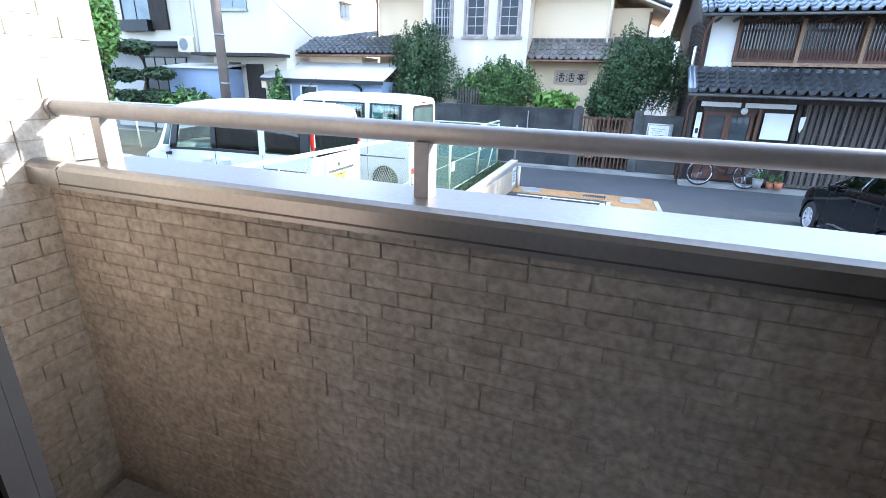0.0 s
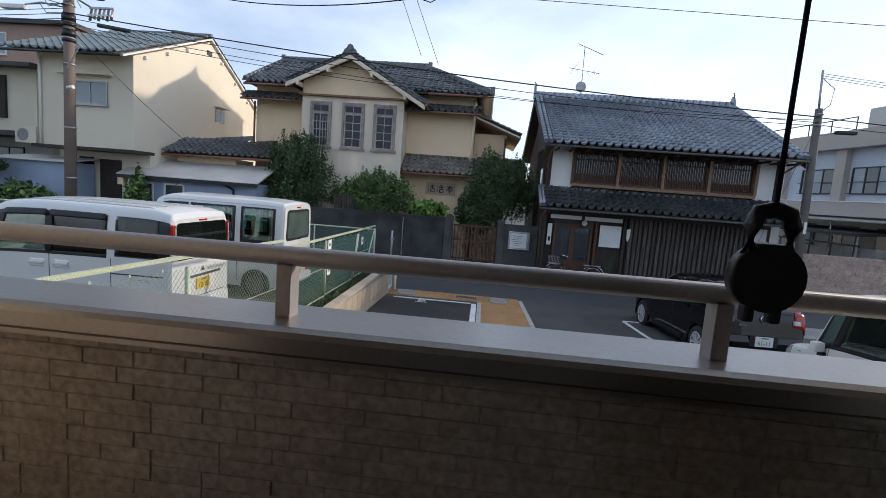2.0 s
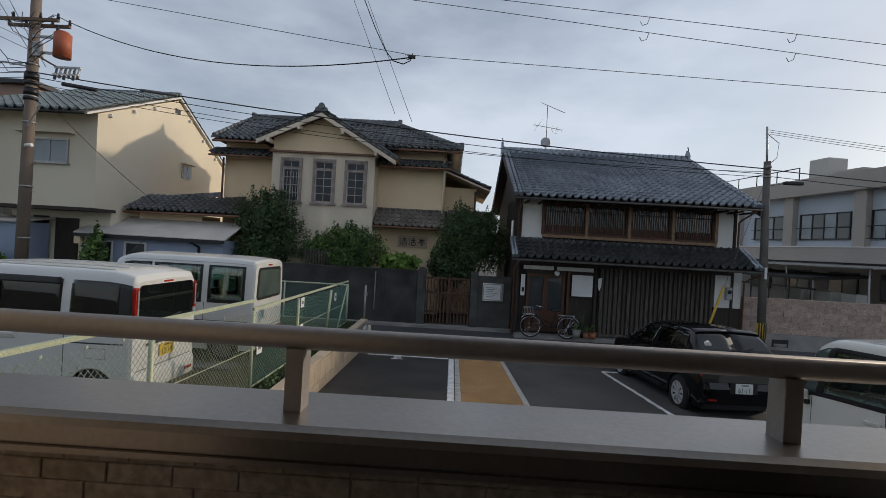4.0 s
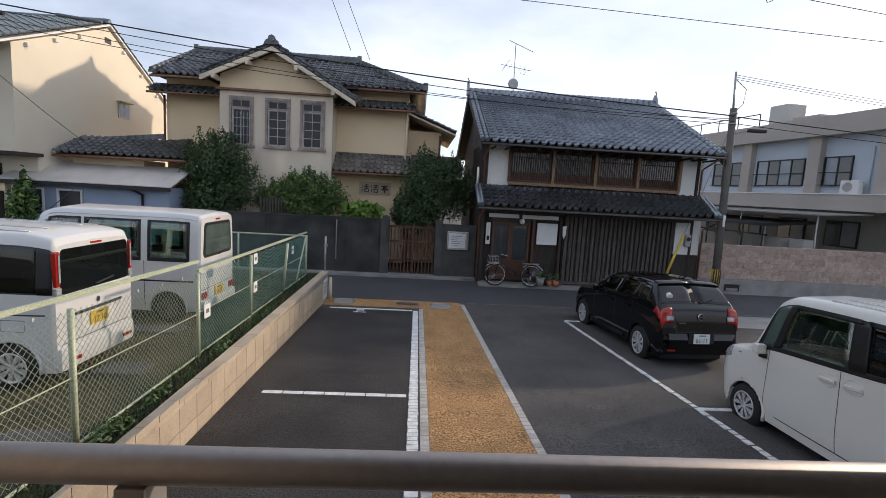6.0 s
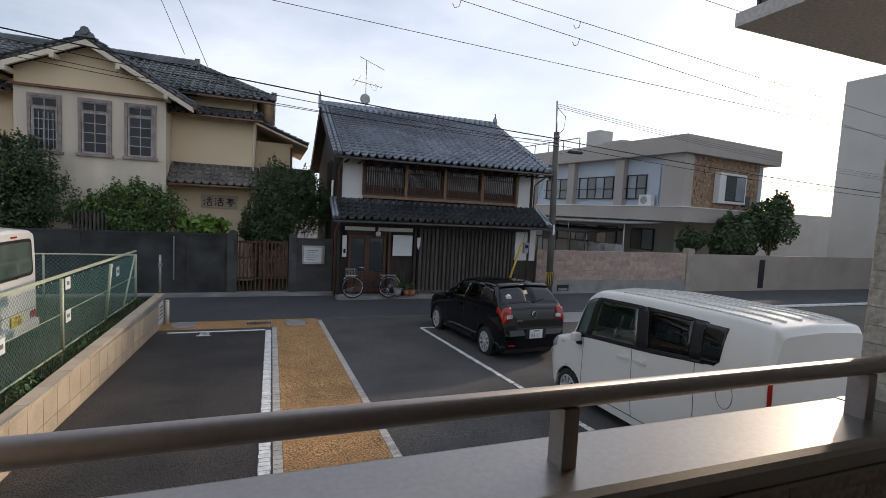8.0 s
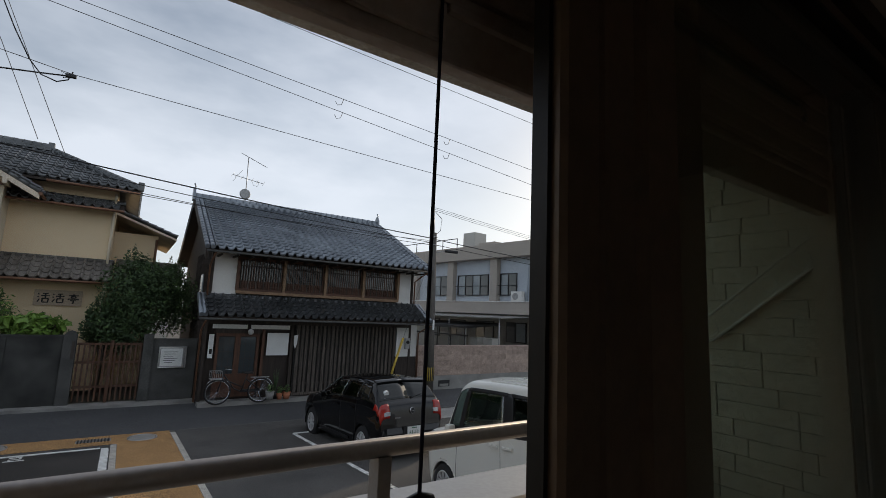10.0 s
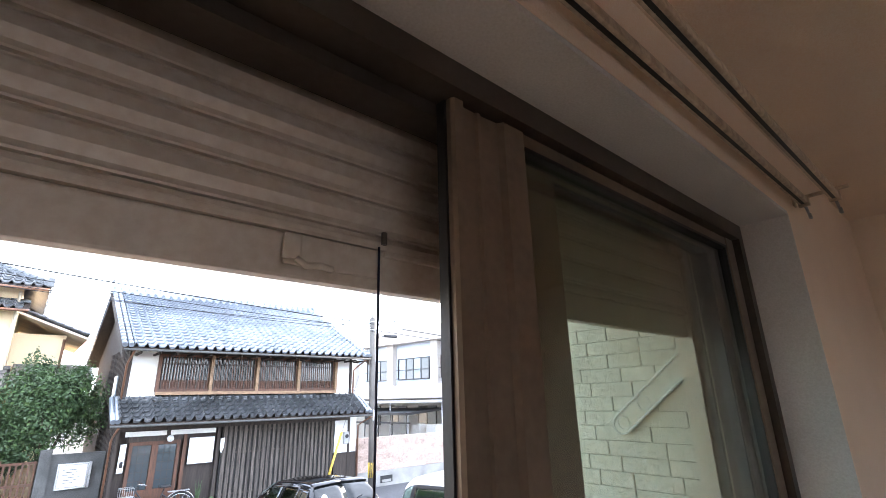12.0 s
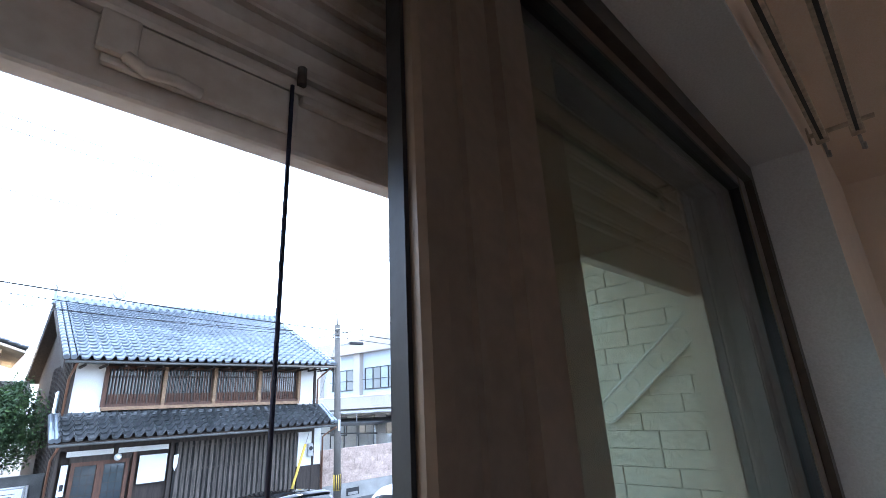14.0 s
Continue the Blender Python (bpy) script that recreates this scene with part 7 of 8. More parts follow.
def lumps(cx, cy, cz, rx, ry, rz, n, seed, low=0.35, high=0.6):
    rng = random.Random(seed)
    out = []
    for _ in range(n):
        a, e, k = rng.uniform(0, 6.28), rng.uniform(-0.8, 1.2), rng.uniform(0.3, 0.85)
        f = rng.uniform(low, high)
        out.append((cx + rx * k * math.cos(a) * math.cos(e), cy + ry * k * math.sin(a) * math.cos(e), cz + rz * k * math.sin(e), rx * f, ry * f, rz * f))
    return out


def shrub(name, label, x, y, z, base, rx, ry, rz, n, count, size, material, seed, cat="shrub", blossoms=0):
    s = thing(name, label, cat)
    bm = bmesh.new()
    rng = random.Random(seed)
    tube(bm, (x, y, base), (x + 0.05, y, z - rz * 0.2), 0.06, 0.035, n=7)
    part("trunk", bm, BARK, s)
    bl = lumps(x, y, z, rx, ry, rz, n, seed)
    for k in range(6):
        b = bl[k % len(bl)]
        part("limb", T((x + 0.02, y, base + (z - base) * 0.45), (b[0], b[1], b[2]), 0.03, 0.012, n=6), BARK, s)
    leaves("crown", s, bl, count, size, material, seed)
    # loose shoots past the outline
    sp = [(b[0] + rng.uniform(-.5, .5) * b[3], b[1], b[2] + b[5] * rng.uniform(0.8, 1.15), 0.07, 0.07, 0.28 * min(1.0, rz)) for b in bl for _ in range(3)]
    tagged(leaves("foliage_fringe", s, sp, count // 8, size, material, seed + 5), kind="stuff")
    # paler leaves near the skin: leaf highlights put in as colour
    if material is LEAF or material is LEAF_MID:
        tagged(leaves("highlight_foliage", s, [(b[0], b[1], b[2] + b[5] * 0.15, b[3] * 1.04, b[4] * 1.04, b[5] * 1.02) for b in bl], count // 5, size * 1.15, LEAF_MID if material is LEAF else LEAF_LIGHT, seed + 7), kind="stuff")
    if blossoms:
        tagged(leaves("blossom", s, bl, blossoms, 0.05, BLOSSOM, seed + 9), kind="stuff")
    return s


shrub("oleander_bush", "dense dark green bush with white blossoms behind the garden wall", -7.15, 18.9, 1.2, -1.5, 1.75, 0.9, 1.75, 18, 17000, 0.055, LEAF, 3, blossoms=60)
shrub("laurel_bush", "dark green feathery bush behind the garden wall", -4.15, 18.85, 0.95, -1.5, 1.5, 0.7, 1.15, 16, 13000, 0.055, LEAF_MID, 4)
shrub("broadleaf_bush", "bright light-green broad-leaved plant above the garden wall", -1.75, 18.75, 0.62, -1.5, 0.85, 0.45, 0.36, 9, 520, 0.15, LEAF_LIGHT, 5)
shrub("hedge_bush", "dark clipped bush below the name board", -1.9, 19.3, 0.45, -1.5, 0.9, 0.4, 0.5, 7, 3200, 0.05, LEAF, 15)
shrub("maple_tree", "dense dark green garden tree beside the townhouse", 1.15, 19.2, 1.35, -1.5, 1.55, 0.9, 1.55, 18, 17000, 0.055, LEAF, 6, cat="tree")
shrub("gate_bush", "low dark bush behind the garden gate", 0.0, 19.4, 0.6, -1.5, 0.9, 0.5, 0.9, 8, 4000, 0.055, LEAF, 7)
shrub("small_hedge", "green hedge plants beside the yard", -16.3, 15.4, -0.1, -1.7, 1.5, 0.6, 0.75, 8, 2600, 0.11, LEAF_MID, 8)
shrub("door_plant", "green potted shrub beside the entrance", -12.9, 16.9, 0.2, -1.7, 0.5, 0.4, 1.0, 6, 1200, 0.09, LEAF_MID, 16)
shrub("round_pine", "clipped cloud-pruned pine above the rendered wall", 20.9, 18.4, 0.75, -1.5, 1.05, 0.6, 0.7, 8, 3000, 0.10, LEAF_PINE, 9, cat="tree")
shrub("garden_tree", "dark green tree above the rendered wall", 24.2, 18.6, 0.95, -1.5, 1.5, 0.9, 1.25, 14, 6500, 0.11, LEAF, 10, cat="tree")
shrub("garden_tree", "tall dark green tree above the rendered wall", 27.4, 18.9, 1.5, -1.5, 1.8, 1.0, 1.7, 12, 5500, 0.11, LEAF, 11, cat="tree")
shrub("creeper", "green leafy climber hanging beside the balcony wall", -20.0, 14.8, 3.4, -1.7, 1.1, 0.8, 3.4, 14, 5000, 0.14, LEAF_LIGHT, 12, cat="tree")
pine = thing("garden_pine", "cloud-pruned garden pine with a bent trunk", "tree")
part("trunk", sweep(bmesh.new(), [(-18.6, 15.6, -1.7), (-18.4, 15.6, -0.6), (-18.8, 15.6, 0.3), (-18.4, 15.6, 1.2), (-18.7, 15.6, 2.0)], 0.10, n=8), BARK, pine)
pads = [(-18.9, 15.6, 2.2, 0.9, 0.6, 0.3), (-17.8, 15.6, 1.2, 0.8, 0.5, 0.25), (-19.6, 15.5, 1.1, 0.9, 0.5, 0.28), (-18.0, 15.5, 0.3, 0.9, 0.5, 0.25), (-19.5, 15.6, 0.2, 0.9, 0.5, 0.3)]
for p in pads:
    part("limb", T((-18.6, 15.6, p[2] - 0.2), (p[0], p[1], p[2]), 0.05, 0.02, n=6), BARK, pine)
leaves("needles", pine, pads, 4500, 0.11, LEAF_PINE, 13, flat=0.6)
def tuft_field(name, label, n, area, size, material, seed):
    rng = np.random.default_rng(seed)
    x, y = rng.uniform(area[0], area[1], n), rng.uniform(area[2], area[3], n)
    v, f = [], []
    for i in range(n):
        h, a, w = size * rng.uniform(0.4, 1.4), rng.uniform(0, 6.28), 0.008
        lx, ly = rng.normal() * h * 0.4, rng.normal() * h * 0.4
        z = area[4]
        s = len(v)
        v += [(x[i] - w * math.cos(a), y[i] - w * math.sin(a), z), (x[i] + w * math.cos(a), y[i] + w * math.sin(a), z), (x[i] + lx, y[i] + ly, z + h)]
        f.append((s, s + 1, s + 2))
    me = bpy.data.meshes.new(name)
    me.from_pydata(v, [], f)
    me.materials.append(material)
    return tagged(new(name, me), label, "grass", kind="stuff")


DRY = mat("dry_grass", (0.13, 0.12, 0.05), (0.06, 0.068, 0.028), 1.5, 0.8, bump=0, fine=0.3)
tuft_field("grass", "short dry and green grass in the yard", 26000, (-9.0, -2.66, 3.0, 13.6, -0.985), 0.06, DRY, 21)
tuft_field("grass", "green weeds along the foot of the fence", 5000, (-2.7, -2.25, 2.5, 13.6, -0.985), 0.09, LEAF, 22)
wd = thing("weed_clump", "green weeds beside a fence post", "weeds")
leaves("leaves", wd, [(-2.42, 4.75, -0.90, 0.14, 0.35, 0.14), (-2.45, 5.6, -0.93, 0.10, 0.3, 0.10), (-2.42, 7.4, -0.93, 0.12, 0.4, 0.08), (-2.4, 9.6, -0.95, 0.1, 0.5, 0.08)], 900, 0.03, LEAF_MID, 23)

# ---- bicycle and pots by the townhouse ----
bk = thing("bicycle", "black city bicycle with a front basket leaning by the entrance", "bicycle", at=pose(3.98, 16.72, -1.66, 0, 0, 0) @ Matrix.Diagonal((1.12, 1.0, 1.12, 1)))
for x, nm in ((-0.62, "front_wheel"), (0.56, "rear_wheel")):
    R = 0.345
    w = part(nm, sweep(bmesh.new(), [(x + R * math.cos(a * math.pi / 16), 0, 0.36 + R * math.sin(a * math.pi / 16)) for a in range(33)], 0.020, n=8), RUBBER, bk)
    part("rim", sweep(bmesh.new(), [(x + 0.315 * math.cos(a * math.pi / 16), 0, 0.36 + 0.315 * math.sin(a * math.pi / 16)) for a in range(33)], 0.012, n=6), CHROME, w)
    bm = bmesh.new()
    for k in range(16):
        tube(bm, (x, 0, 0.36), (x + 0.31 * math.cos(k * math.pi / 8), 0, 0.36 + 0.31 * math.sin(k * math.pi / 8)), 0.003, n=4)
    part("spokes", bm, CHROME, w)
    part("mudguard", sweep(bmesh.new(), [(x + 0.385 * math.cos(a), 0, 0.36 + 0.385 * math.sin(a)) for a in [0.3 + k * 0.2 for k in range(12)]], 0.016, n=6), CHROME, bk)
F = [((-0.62, 0, 0.36), (-0.48, 0, 0.95)), ((-0.50, 0, 0.86), (-0.20, 0, 0.45)), ((-0.20, 0, 0.45), (0.02, 0, 0.34)), ((0.02, 0, 0.34), (0.16, 0, 0.85)), ((0.02, 0, 0.34), (0.56, 0, 0.36)), ((0.14, 0, 0.70), (0.56, 0, 0.36)), ((-0.49, 0, 0.72), (0.08, 0, 0.46))]
for a, b in F:
    part("frame_tube", T(a, b, 0.017, n=8), BLACK, bk)
part("saddle", B(0.05, 0.31, -0.09, 0.09, 0.86, 0.92, bevel=0.025), BLACK, bk)
part("handlebar", sweep(bmesh.new(), [(-0.30, -0.26, 1.0), (-0.46, -0.22, 1.03), (-0.48, 0, 1.0), (-0.46, 0.22, 1.03), (-0.30, 0.26, 1.0)], 0.012), CHROME, bk)
bs = part("basket", B(-0.86, -0.56, -0.17, 0.17, 0.72, 0.74), METAL_GREY, bk)
for i in range(7):
    part("basket_wire", B(-0.86 + i * 0.049, -0.852 + i * 0.049, -0.175, -0.167, 0.74, 0.95), METAL_GREY, bs)
    part("basket_wire", B(-0.86 + i * 0.049, -0.852 + i * 0.049, 0.167, 0.175, 0.74, 0.95), METAL_GREY, bs)
part("basket_rim", sweep(bmesh.new(), [(-0.86, -0.17, 0.95), (-0.56, -0.17, 0.95), (-0.56, 0.17, 0.95), (-0.86, 0.17, 0.95), (-0.86, -0.17, 0.95)], 0.008), METAL_GREY, bs)
part("rack", B(0.26, 0.78, -0.06, 0.06, 0.74, 0.76), METAL_GREY, bk)
part("chain_case", B(0.0, 0.56, 0.05, 0.07, 0.32, 0.40, bevel=0.02), BLACK, bk)
part("kickstand", T((0.52, 0.05, 0.34), (0.66, 0.12, 0.0), 0.010), METAL_GREY, bk)
for x, r, h, mt, lab in ((4.95, 0.15, 0.28, CONCRETE, "grey planter beside the entrance"), (5.28, 0.10, 0.2, TERRACOTTA, "small terracotta flower pot"), (5.52, 0.13, 0.22, TERRACOTTA, "small terracotta flower pot")):
    p = thing("flower_pot", lab, "flower pot", "pots by the entrance", pose(x, 16.75, -1.60))
    part("pot", T((0, 0, 0), (0, 0, h), r * 0.75, r, n=16), mt, p)
    part("rim", sweep(bmesh.new(), [(r * math.cos(a * math.pi / 8), r * math.sin(a * math.pi / 8), h) for a in range(17)], 0.014), mt, p)
    leaves("plant", p, [(0, 0, h + 0.12, 0.10, 0.10, 0.16)], 60, 0.05, LEAF_MID, int(x * 10))
aloe = thing("spiky_plant", "tall dark spiky potted plant", "plant", at=pose(5.15, 16.9, -1.60))
part("pot", T((0, 0, 0), (0, 0, 0.25), 0.11, 0.14, n=14), BLACK, aloe)
bm = bmesh.new()
for k in range(9):
    a = k * 0.7
    tube(bm, (0, 0, 0.22), (0.10 * math.cos(a), 0.06 * math.sin(a), 0.75 + 0.25 * (k % 3) / 2), 0.02, 0.004, n=5)
part("foliage", bm, LEAF, aloe)

# ---- poles, wires ----
lp = thing("utility_pole", "brown utility pole with crossarms and a street lamp", "utility pole")
PX, PY = -13.85, 15.0
part("pole", T((PX, PY, -1.75), (PX + 0.10, PY, 9.6), 0.19, 0.14, n=18), POLE, lp)
for z in (5.55, 5.75, 6.3, 6.6, 2.6, 0.9, 4.7):
    part("band", T((PX + 0.06, PY, z), (PX + 0.06, PY, z + 0.05), 0.185, n=18), METAL_GREY, lp)
for i in range(9):
    part("step_bolt", T((PX + 0.05, PY, 0.2 + i * 0.45), (PX + 0.05 + (0.28 if i % 2 else -0.28), PY, 0.2 + i * 0.45), 0.012, n=6), METAL_GREY, lp)
ARM_BROWN = mat("rusty_crossarm", (0.16, 0.105, 0.075), None, 5, 0.7, 0.2, bump=0.1)
for y in (PY - 0.26, PY + 0.20):
    ca = part("crossarm", B(PX - 1.0, PX + 1.1, y - 0.04, y + 0.04, 7.95, 8.05), ARM_BROWN, lp, "rusty brown crossarm")
    for x in (PX - 0.98, PX - 0.4, PX + 0.5, PX + 1.08):
        part("insulator", T((x, y, 8.05), (x, y, 8.22), 0.045, 0.03, n=10), BLACK, ca)
part("upper_arm", B(PX - 0.95, PX + 0.1, PY - 0.25, PY - 0.18, 8.72, 8.80), ARM_BROWN, lp)
for z, h in ((5.45, 0.10), (5.62, 0.22), (5.95, 0.12), (6.12, 0.22)):
    part("cable_wrap", T((PX + 0.06, PY, z), (PX + 0.06, PY, z + h), 0.20, n=14), BLACK, lp, "black cable wrapping")
part("strut", T((PX + 0.15, PY - 0.2, 4.55), (PX + 0.65, PY - 0.25, 5.25), 0.025, n=6), METAL_GREY, lp)
tr = part("transformer", T((PX + 1.13, PY - 0.1, 6.86), (PX + 1.13, PY - 0.1, 7.62), 0.245, n=20), RUST, lp, "rust-orange transformer can")
part("lid", T((PX + 1.13, PY - 0.1, 7.62), (PX + 1.13, PY - 0.1, 7.70), 0.235, 0.16, n=20), RUST, tr)
part("bushing", T((PX + 1.05, PY - 0.2, 7.66), (PX + 1.0, PY - 0.2, 7.86), 0.05, n=8), BLACK, tr)
part("hanger", B(PX + 0.1, PX + 0.95, PY - 0.14, PY - 0.06, 7.48, 7.55), METAL_GREY, lp)
part("hanger", B(PX + 0.1, PX + 0.95, PY - 0.14, PY - 0.06, 6.96, 7.03), METAL_GREY, lp)
part("switch_box", B(PX + 0.25, PX + 0.5, PY - 0.25, PY - 0.05, 6.85, 7.3), METAL_GREY, lp)
rack = part("fuse_rack", B(PX + 0.95, PX + 1.82, PY - 0.18, PY - 0.12, 6.50, 6.56), METAL_GREY, lp, "rack of cable fuses and clamps")
part("rack_arm", T((PX + 0.2, PY - 0.15, 6.95), (PX + 1.05, PY - 0.15, 6.52), 0.03, n=6), ARM_BROWN, rack)
for k in range(6):
    x = PX + 1.0 + k * 0.15
    part("fuse", T((x, PY - 0.2, 6.12 + 0.05 * (k % 2)), (x + 0.03, PY - 0.15, 6.50), 0.045, 0.035, n=8), METAL_GREY if k % 2 else CABLE_GREY, rack)
    part("clamp", B(x - 0.05, x + 0.05, PY - 0.24, PY - 0.16, 6.26, 6.31), PLASTER_WHITE, rack)
lm = part("lamp_arm", sweep(bmesh.new(), [(PX, PY, 6.55), (PX - 0.7, PY - 0.2, 6.62), (PX - 1.2, PY - 0.3, 6.5)], 0.025), METAL_GREY, lp)
part("lamp_head", B(PX - 2.0, PX - 1.15, PY - 0.42, PY - 0.22, 6.33, 6.48, bevel=0.04), PLASTER_WHITE, lm, "pale street lamp head")
part("sensor", T((PX + 0.2, PY - 0.25, 3.92), (PX + 0.42, PY - 0.25, 3.95), 0.06, n=10), PLASTER_WHITE, lp)
rng = random.Random(5)
for k in range(14):
    a = rng.uniform(0, 6.28)
    z = rng.uniform(6.6, 8.4)
    part("jumper_wire", sweep(bmesh.new(), [(PX + 0.9 * math.cos(a), PY - 0.2, z), (PX + 0.5 * math.cos(a), PY - 0.3, z - 0.35), (PX + 0.15, PY - 0.22, z - 0.2 - rng.uniform(0, 0.5))], 0.012, n=5), CABLE, lp)
rp = thing("utility_pole", "grey utility pole with a yellow-black guard band", "utility pole")
RX, RY = 11.09, 16.3
part("pole", T((RX + 0.08, RY, -1.8), (RX - 0.06, RY, 4.95), 0.14, 0.11, n=16), POLE_GREY, rp)
part("pole_top", T((RX - 0.06, RY, 4.6), (RX - 0.14, RY, 6.15), 0.035, n=8), METAL_GREY, rp)
gb = part("guard_band", T((RX + 0.065, RY, -1.15), (RX + 0.055, RY, -0.62), 0.15, n=16), YELLOW_BAMBOO, rp, "yellow and black guard band")
for k in range(5):
    a = -math.pi / 2 + (k - 2) * 0.5
    part("stripe", B(-0.022, 0.022, -0.004, 0.004, 0.0, 0.52), BLACK, gb).matrix_basis = Matrix.Translation((RX + 0.062 + 0.152 * math.cos(a), RY + 0.152 * math.sin(a), -1.14)) @ pose(0, 0, 0, 0, 0, math.degrees(a) + 90)
part("tag", B(RX - 0.03, RX + 0.05, RY - 0.16, RY - 0.135, 0.9, 1.3), WHITE_SIGN, rp)
part("lamp_arm", T((RX - 0.03, RY, 4.1), (RX + 0.5, RY - 0.2, 4.22), 0.02), METAL_GREY, rp)
part("lamp_head", B(RX + 0.4, RX + 1.0, RY - 0.32, RY - 0.14, 4.15, 4.26, bevel=0.03), BLACK, rp, "dark street lamp head")
part("jumper_wire", sweep(bmesh.new(), [(RX - 0.1, RY, 5.9), (RX + 0.3, RY, 5.6), (RX + 0.25, RY, 5.1), (RX - 0.05, RY, 4.8)], 0.012), CABLE_GREY, rp)
for z in (4.4, 4.75):
    part("band", T((RX - 0.04, RY, z), (RX - 0.04, RY, z + 0.05), 0.125, n=14), METAL_GREY, rp)
gy = thing("guy_wire", "guy wire with a yellow plastic guard", "guy wire")
part("wire", T((RX - 0.06, RY, 4.4), (9.05, 16.25, -1.75), 0.008, n=5), CABLE_GREY, gy)
part("guard", T((9.78, 16.27, 0.55), (9.10, 16.25, -1.55), 0.045, n=10), YELLOW_BAMBOO, gy, "yellow guard sleeve")


def wire(p0, p1, sag, r=0.012, material=None, label="black overhead cable strung between utility poles"):
    p0, p1 = Vector(p0), Vector(p1)
    n = 24
    w = thing("overhead_wire", label, "cable", "overhead wires")
    part("strand", sweep(bmesh.new(), [p0.lerp(p1, i / n) - Vector((0, 0, 4 * sag * (i / n) * (1 - i / n))) for i in range(n + 1)], r, n=5), material or CABLE, w)
    return w


LA, RA = (PX + 0.05, PY - 0.2, 6.35), (RX - 0.05, RY - 0.1, 4.68)
w = wire(LA, RA, 0.25, 0.020)
part("sleeve", T((-12.6, 14.83, 5.98), (-11.5, 14.88, 5.85), 0.055, n=8), BLACK, w)
part("sleeve", T((-10.1, 14.95, 5.95), (-8.9, 15.0, 5.85), 0.05, n=8), CABLE_GREY, w)
wire((PX + 0.05, PY - 0.2, 6.20), (RX - 0.05, RY - 0.1, 4.50), 0.35, 0.012)
wire((PX + 0.05, PY - 0.2, 6.0), (RX - 0.05, RY - 0.1, 4.40), 0.45, 0.010)
wire((PX + 0.05, PY - 0.2, 5.85), (RX - 0.05, RY + 0.1, 4.62), 0.55, 0.010)
wire((RX - 0.05, RY, 4.68), (60, 17.5, 4.3), 0.6, 0.018)
wire((RX - 0.05, RY, 4.45), (60, 17.5, 4.0), 0.6, 0.012)
for k in range(3):
    wire((RX - 0.12, RY, 6.05 - k * 0.07), (60, 18.0, 6.3 - k * 0.2), 1.2, 0.008, CABLE_GREY, "thin grey overhead wire above the street")
wire((PX + 0.9, PY - 0.2, 8.2), (-0.72, 10.0, 5.46), 0.75, 0.014)
knot = thing("cable_splice", "splice where drop wires meet the overhead cable", "cable splice", at=pose(-0.72, 10.0, 5.46))
part("clamp", B(-0.10, 0.06, -0.03, 0.03, -0.03, 0.03, bevel=0.01), BLACK, knot)
part("loop", sweep(bmesh.new(), [(0.0, 0, 0.08), (-0.05, 0, -0.08), (-0.2, 0, -0.16), (-0.42, 0, -0.10), (-0.6, 0, 0.12), (-0.85, 0, 0.6), (-1.25, 0, 1.5)], 0.011), CABLE, knot)
part("tail", sweep(bmesh.new(), [(-0.06, 0, 0.0), (-0.16, 0, 0.05), (-0.12, 0, -0.06), (0.0, 0, -0.03)], 0.008), CABLE, knot)
wire((-30, 10.0, 9.4), (-0.72, 10.0, 5.50), 0.0, 0.007, CABLE_GREY, "thin grey overhead wire above the street")
wire((-0.72, 10.0, 5.50), (40, 10.0, 4.2), 0.0, 0.007, CABLE_GREY, "thin grey overhead wire above the street")
for k, (za, zb, yk) in enumerate(((6.62, 5.37, 10.0), (6.86, 5.9, 10.0), (8.05, 7.5, 10.0))):
    pa, pb = Vector((-20, yk, za + (za - zb) / 13.3 * 20)), Vector((40, yk, zb - (za - zb) / 13.3 * 26.7))
    w = wire(pa, pb, 0.0, 0.007, CABLE_GREY, "thin grey overhead wire above the street")
    for x in (4.3, 7.4):
        zz = pa.z + (pb.z - pa.z) * (x + 20) / 60
        if k < 2:
            part("spacer", sweep(bmesh.new(), [(x, 9.97, zz), (x - 0.05, 9.97, zz - 0.16), (x - 0.15, 9.97, zz - 0.2), (x - 0.2, 9.97, zz - 0.12)], 0.008, n=5), CABLE_GREY, w)
wire((-0.66, 10.0, 4.06), (-2.3, 10.0, 7.9), 0.0, 0.006, CABLE_GREY, "thin drop wire to the cream house")
wire((-1.04, 10.0, 4.22), (-2.6, 10.0, 7.9), 0.0, 0.006, CABLE_GREY, "thin drop wire to the cream house")
wire((PX + 0.1, PY, 5.9), (-11.6, 18.6, 2.4), 0.15, 0.010, CABLE, "drop wire to the outbuilding")
for k in range(5):
    wire((PX, PY - 0.15, 6.0 + k * 0.16), (-45, 14.0 + k * 0.5, 6.6 + k * 0.35), 0.8, 0.012)
wire((PX - 0.9, PY - 0.2, 8.3), (-45, 13, 9.4), 0.7, 0.012)
for k in range(3):
    wire((PX + 0.2 + k * 0.25, PY - 0.2, 7.0 + k * 0.2), (-19.5 - k * 1.5, 5.0, 10.5 + k * 0.6), 0.3, 0.009, CABLE_GREY, "grey drop wire from the utility pole")
wire((PX + 0.5, PY - 0.2, 6.5), (-9.5, 4.0, 12.0), 0.2, 0.010, CABLE_GREY, "grey drop wire from the utility pole")
wire((PX + 0.7, PY - 0.2, 6.5), (-8.8, 4.0, 12.2), 0.2, 0.010, CABLE_GREY, "grey drop wire from the utility pole")
# out of view; added only to keep the low sun off the car park
structure("sun_blocker", B(36.0, 58.0, 5.0, 21.0, -1.8, 11.5), PLASTER_GREY, "plain unseen block added to shade the car park")
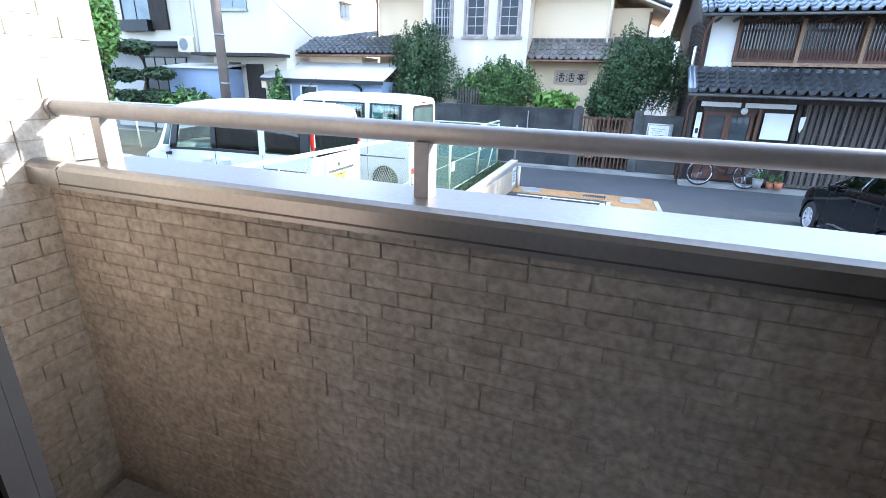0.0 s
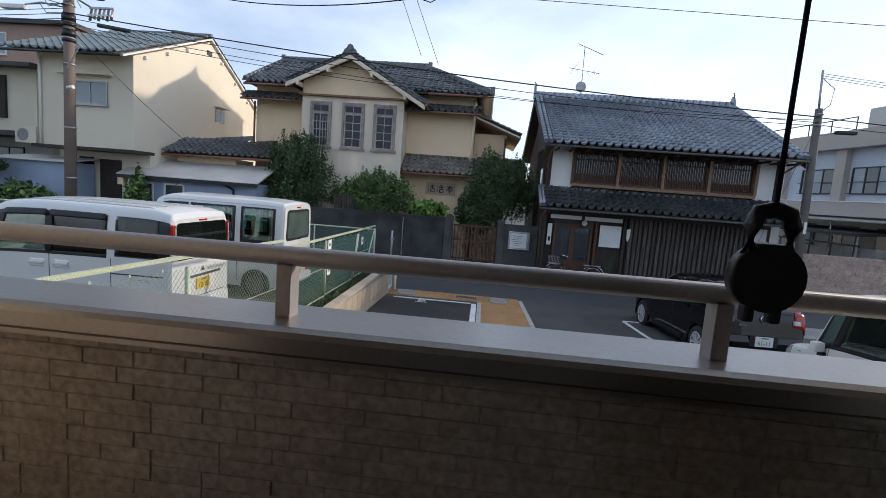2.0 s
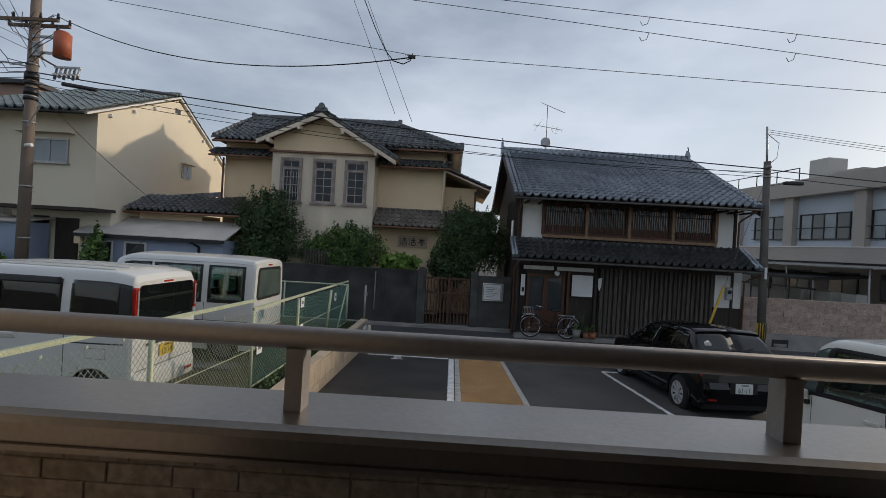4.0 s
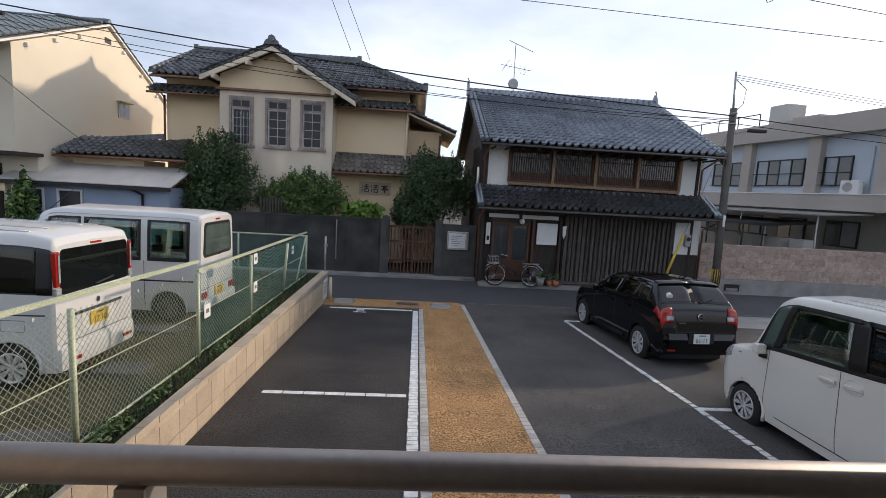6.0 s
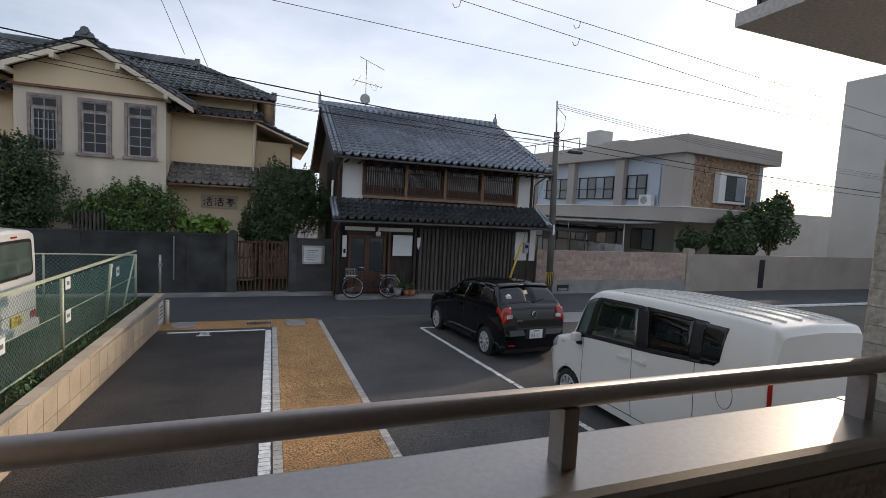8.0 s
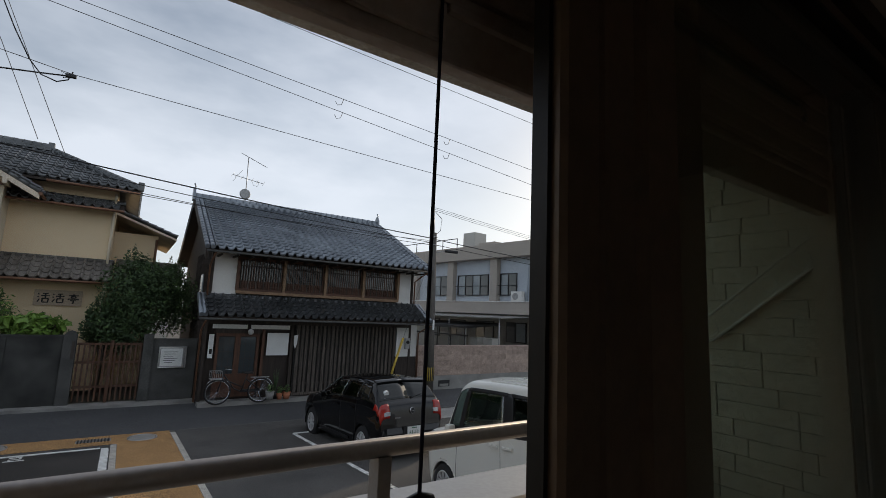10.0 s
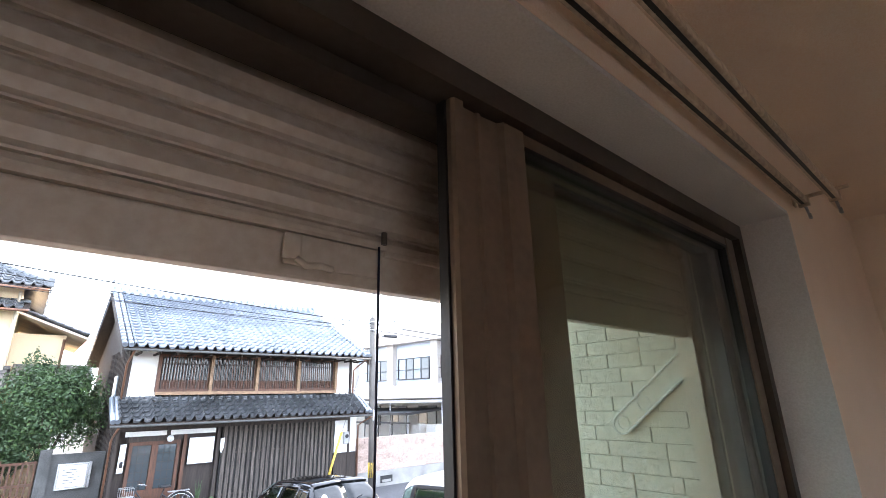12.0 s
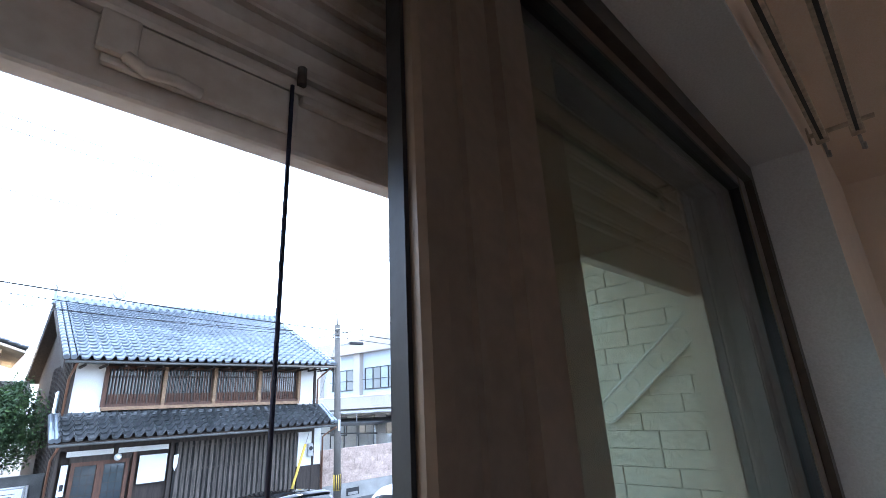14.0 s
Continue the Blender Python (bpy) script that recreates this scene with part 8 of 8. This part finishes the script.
structure("far_houses", box(box(box(B(-90, -40, 45, 55, -1.8, 5.0), 30, 34.5, 30, 40, -1.8, 4.0), 34.5, 60, 34, 44, -1.8, 3.2), 1.5, 3.2, 40, 50, -1.8, 3.2), PLASTER_GREY, "distant houses")
# ---- single bricks, blocks and stones ----
def brick_mesh(w, h, d, material):
    bm = B(0, w, 0, d, 0, h)
    me_edges = [e for e in bm.edges if all(abs(v.co.y) < 1e-6 for v in e.verts)]
    bmesh.ops.bevel(bm, geom=me_edges, offset=0.0022, segments=1, affect="EDGES")
    return mesh_of("brick", bm, material)


def lay_bricks(parent, material, length, z0, z1, ch, m, lens, depth=0.012, singles_from=-9.0):
    """Courses of bricks of mixed lengths; those below singles_from are joined."""
    meshes = {w: brick_mesh(w - 0.004, ch - 0.0012, depth, material) for w in lens}
    z, r, vt, ft = z0, 0, [], []
    while z + ch <= z1 + 0.005:
        x, first = 0.0, [lens[0], lens[2], lens[1]][r % 3]
        while x < length - 0.05:
            w = first or random.choice(lens[1:])
            first = None
            if x + w > length:
                w = max([q for q in lens if x + q <= length + 0.005], default=0)
                if not w:
                    break
            at = m @ pose(x + 0.003, -random.uniform(0, 0.003), z)
            if z >= singles_from:
                piece("brick", meshes[w], parent, at)
            else:
                k = len(vt)
                vt += [tuple(at @ v.co) for v in meshes[w].vertices]
                ft += [tuple(k + i for i in f.vertices) for f in meshes[w].polygons]
            x += w
        z += ch
        r += 1
    if vt:
        me = bpy.data.meshes.new("bricks")
        me.from_pydata(vt, [], ft)
        me.materials.append(material)
        ob = new("bricks", me)
        ob.parent = parent
        tagged(ob, kind="stuff")


lay_bricks(wall_parapet, SIDING, BX1 - BX0, -0.372, 0.93, 0.0465, pose(BX0, 0.8775, 0), (0.10, 0.15, 0.20, 0.25), depth=0.004, singles_from=0.32)
lay_bricks(wall_left, SIDING_WHITE, 1.02, -0.385, 2.48, 0.066, pose(BX0 + 0.004, 0.14, 0, 0, 0, 90), (0.11, 0.17, 0.22, 0.28))
lay_bricks(wall_right, SIDING_WHITE, 0.95, -0.385, 2.48, 0.066, pose(BX1 - 0.004, 1.10, 0, 0, 0, -90), (0.11, 0.17, 0.22, 0.28))
block_me = mesh_of("block", B(0.004, 0.394, 0, 0.014, 0.004, 0.380), BLOCK)
for i in range(31):
    for j in range(2):
        y = 1.30 + i * 0.4
        piece("block", block_me, kerb, pose(-2.057, y, lot_z(y) - 0.18 + j * 0.385 - 0.02, 0, 0, 90))
cop_me = mesh_of("coping_stone", B(0.004, 0.596, -0.0, 0.19, 0, 0.05), BLOCK)
for i in range(21):
    piece("coping_stone", cop_me, kerb, pose(-2.055, 1.2 + i * 0.6, -0.93, 0, 0, 90))
sett = mesh_of("edging_stone", B(0.003, 0.110, 0.004, 0.110, -0.03, 0.0), EDGING)
for far_side in (False, True):
    x_at = (lambda y: edge_x(y) + 0.002) if far_side else (lambda y: 0.588)
    y1 = 13.75 if far_side else 12.95
    pw = structure("path_edging", lot_quad([(x_at(1.2), 1.2), (x_at(1.2) + 0.115, 1.2), (x_at(y1) + 0.115, y1), (x_at(y1), y1)], 0.001), CONCRETE, "row of grey edging stones beside the path")
    for i in range(int((y1 - 1.25) / 0.115)):
        y = 1.25 + i * 0.115
        piece("edging_stone", sett, pw, pose(x_at(y), y, lot_z(y) + 0.011, -2, 0, 1.06 if far_side else 0))
rough = mesh_of("block", B(0.002, 0.588, -0.02, 0.0, 0.003, 0.214, bevel=0.005), PINK_BLOCK)
for j in range(6):
    for i in range(15):
        x = 11.27 + i * 0.59 + (0.295 if j % 2 else 0.0)
        if x < 19.2:
            piece("block", rough, rb, pose(x, 17.558 - random.uniform(0, 0.012), -1.145 + j * 0.217))
paint_me = [mesh_of("painted_stone", B(0.004 * k, 0.138 - 0.005 * k, 0.003 + k * 0.003, 0.094 - k * 0.003, -0.015, 0.0), PAINT) for k in range(3)]
for i in range(96):
    y = 3.0 + i * 0.1
    piece("painted_stone", paint_me[i % 3], line, pose(0.427 + random.uniform(-0.004, 0.004), y, lot_z(y) + 0.012, -2, 0, 0))
seg = mesh_of("painted_segment", B(0.0, 0.285, 0.0, 0.10, -0.015, 0.0), PAINT)
for i in range(7):
    piece("painted_segment", seg, cross, pose(-1.70 + i * 0.3, 6.885, lot_z(6.93) + 0.010, -2, 0, 0))

stroke = [mesh_of("painted_stone", B(0.0 + k * 0.004, 0.096 - k * 0.003, 0.0, 0.125 - k * 0.012, -0.015, 0.0), PAINT) for k in range(3)]
for i in range(61):
    y = 3.62 + i * 0.14
    piece("painted_stone", stroke[(i * 7) % 3], car_line, pose(4.90 - (y - 3.6) * 0.5 / 8.6 + random.uniform(-0.004, 0.004), y, lot_z(y) + 0.012, -2, 0, 3.3))
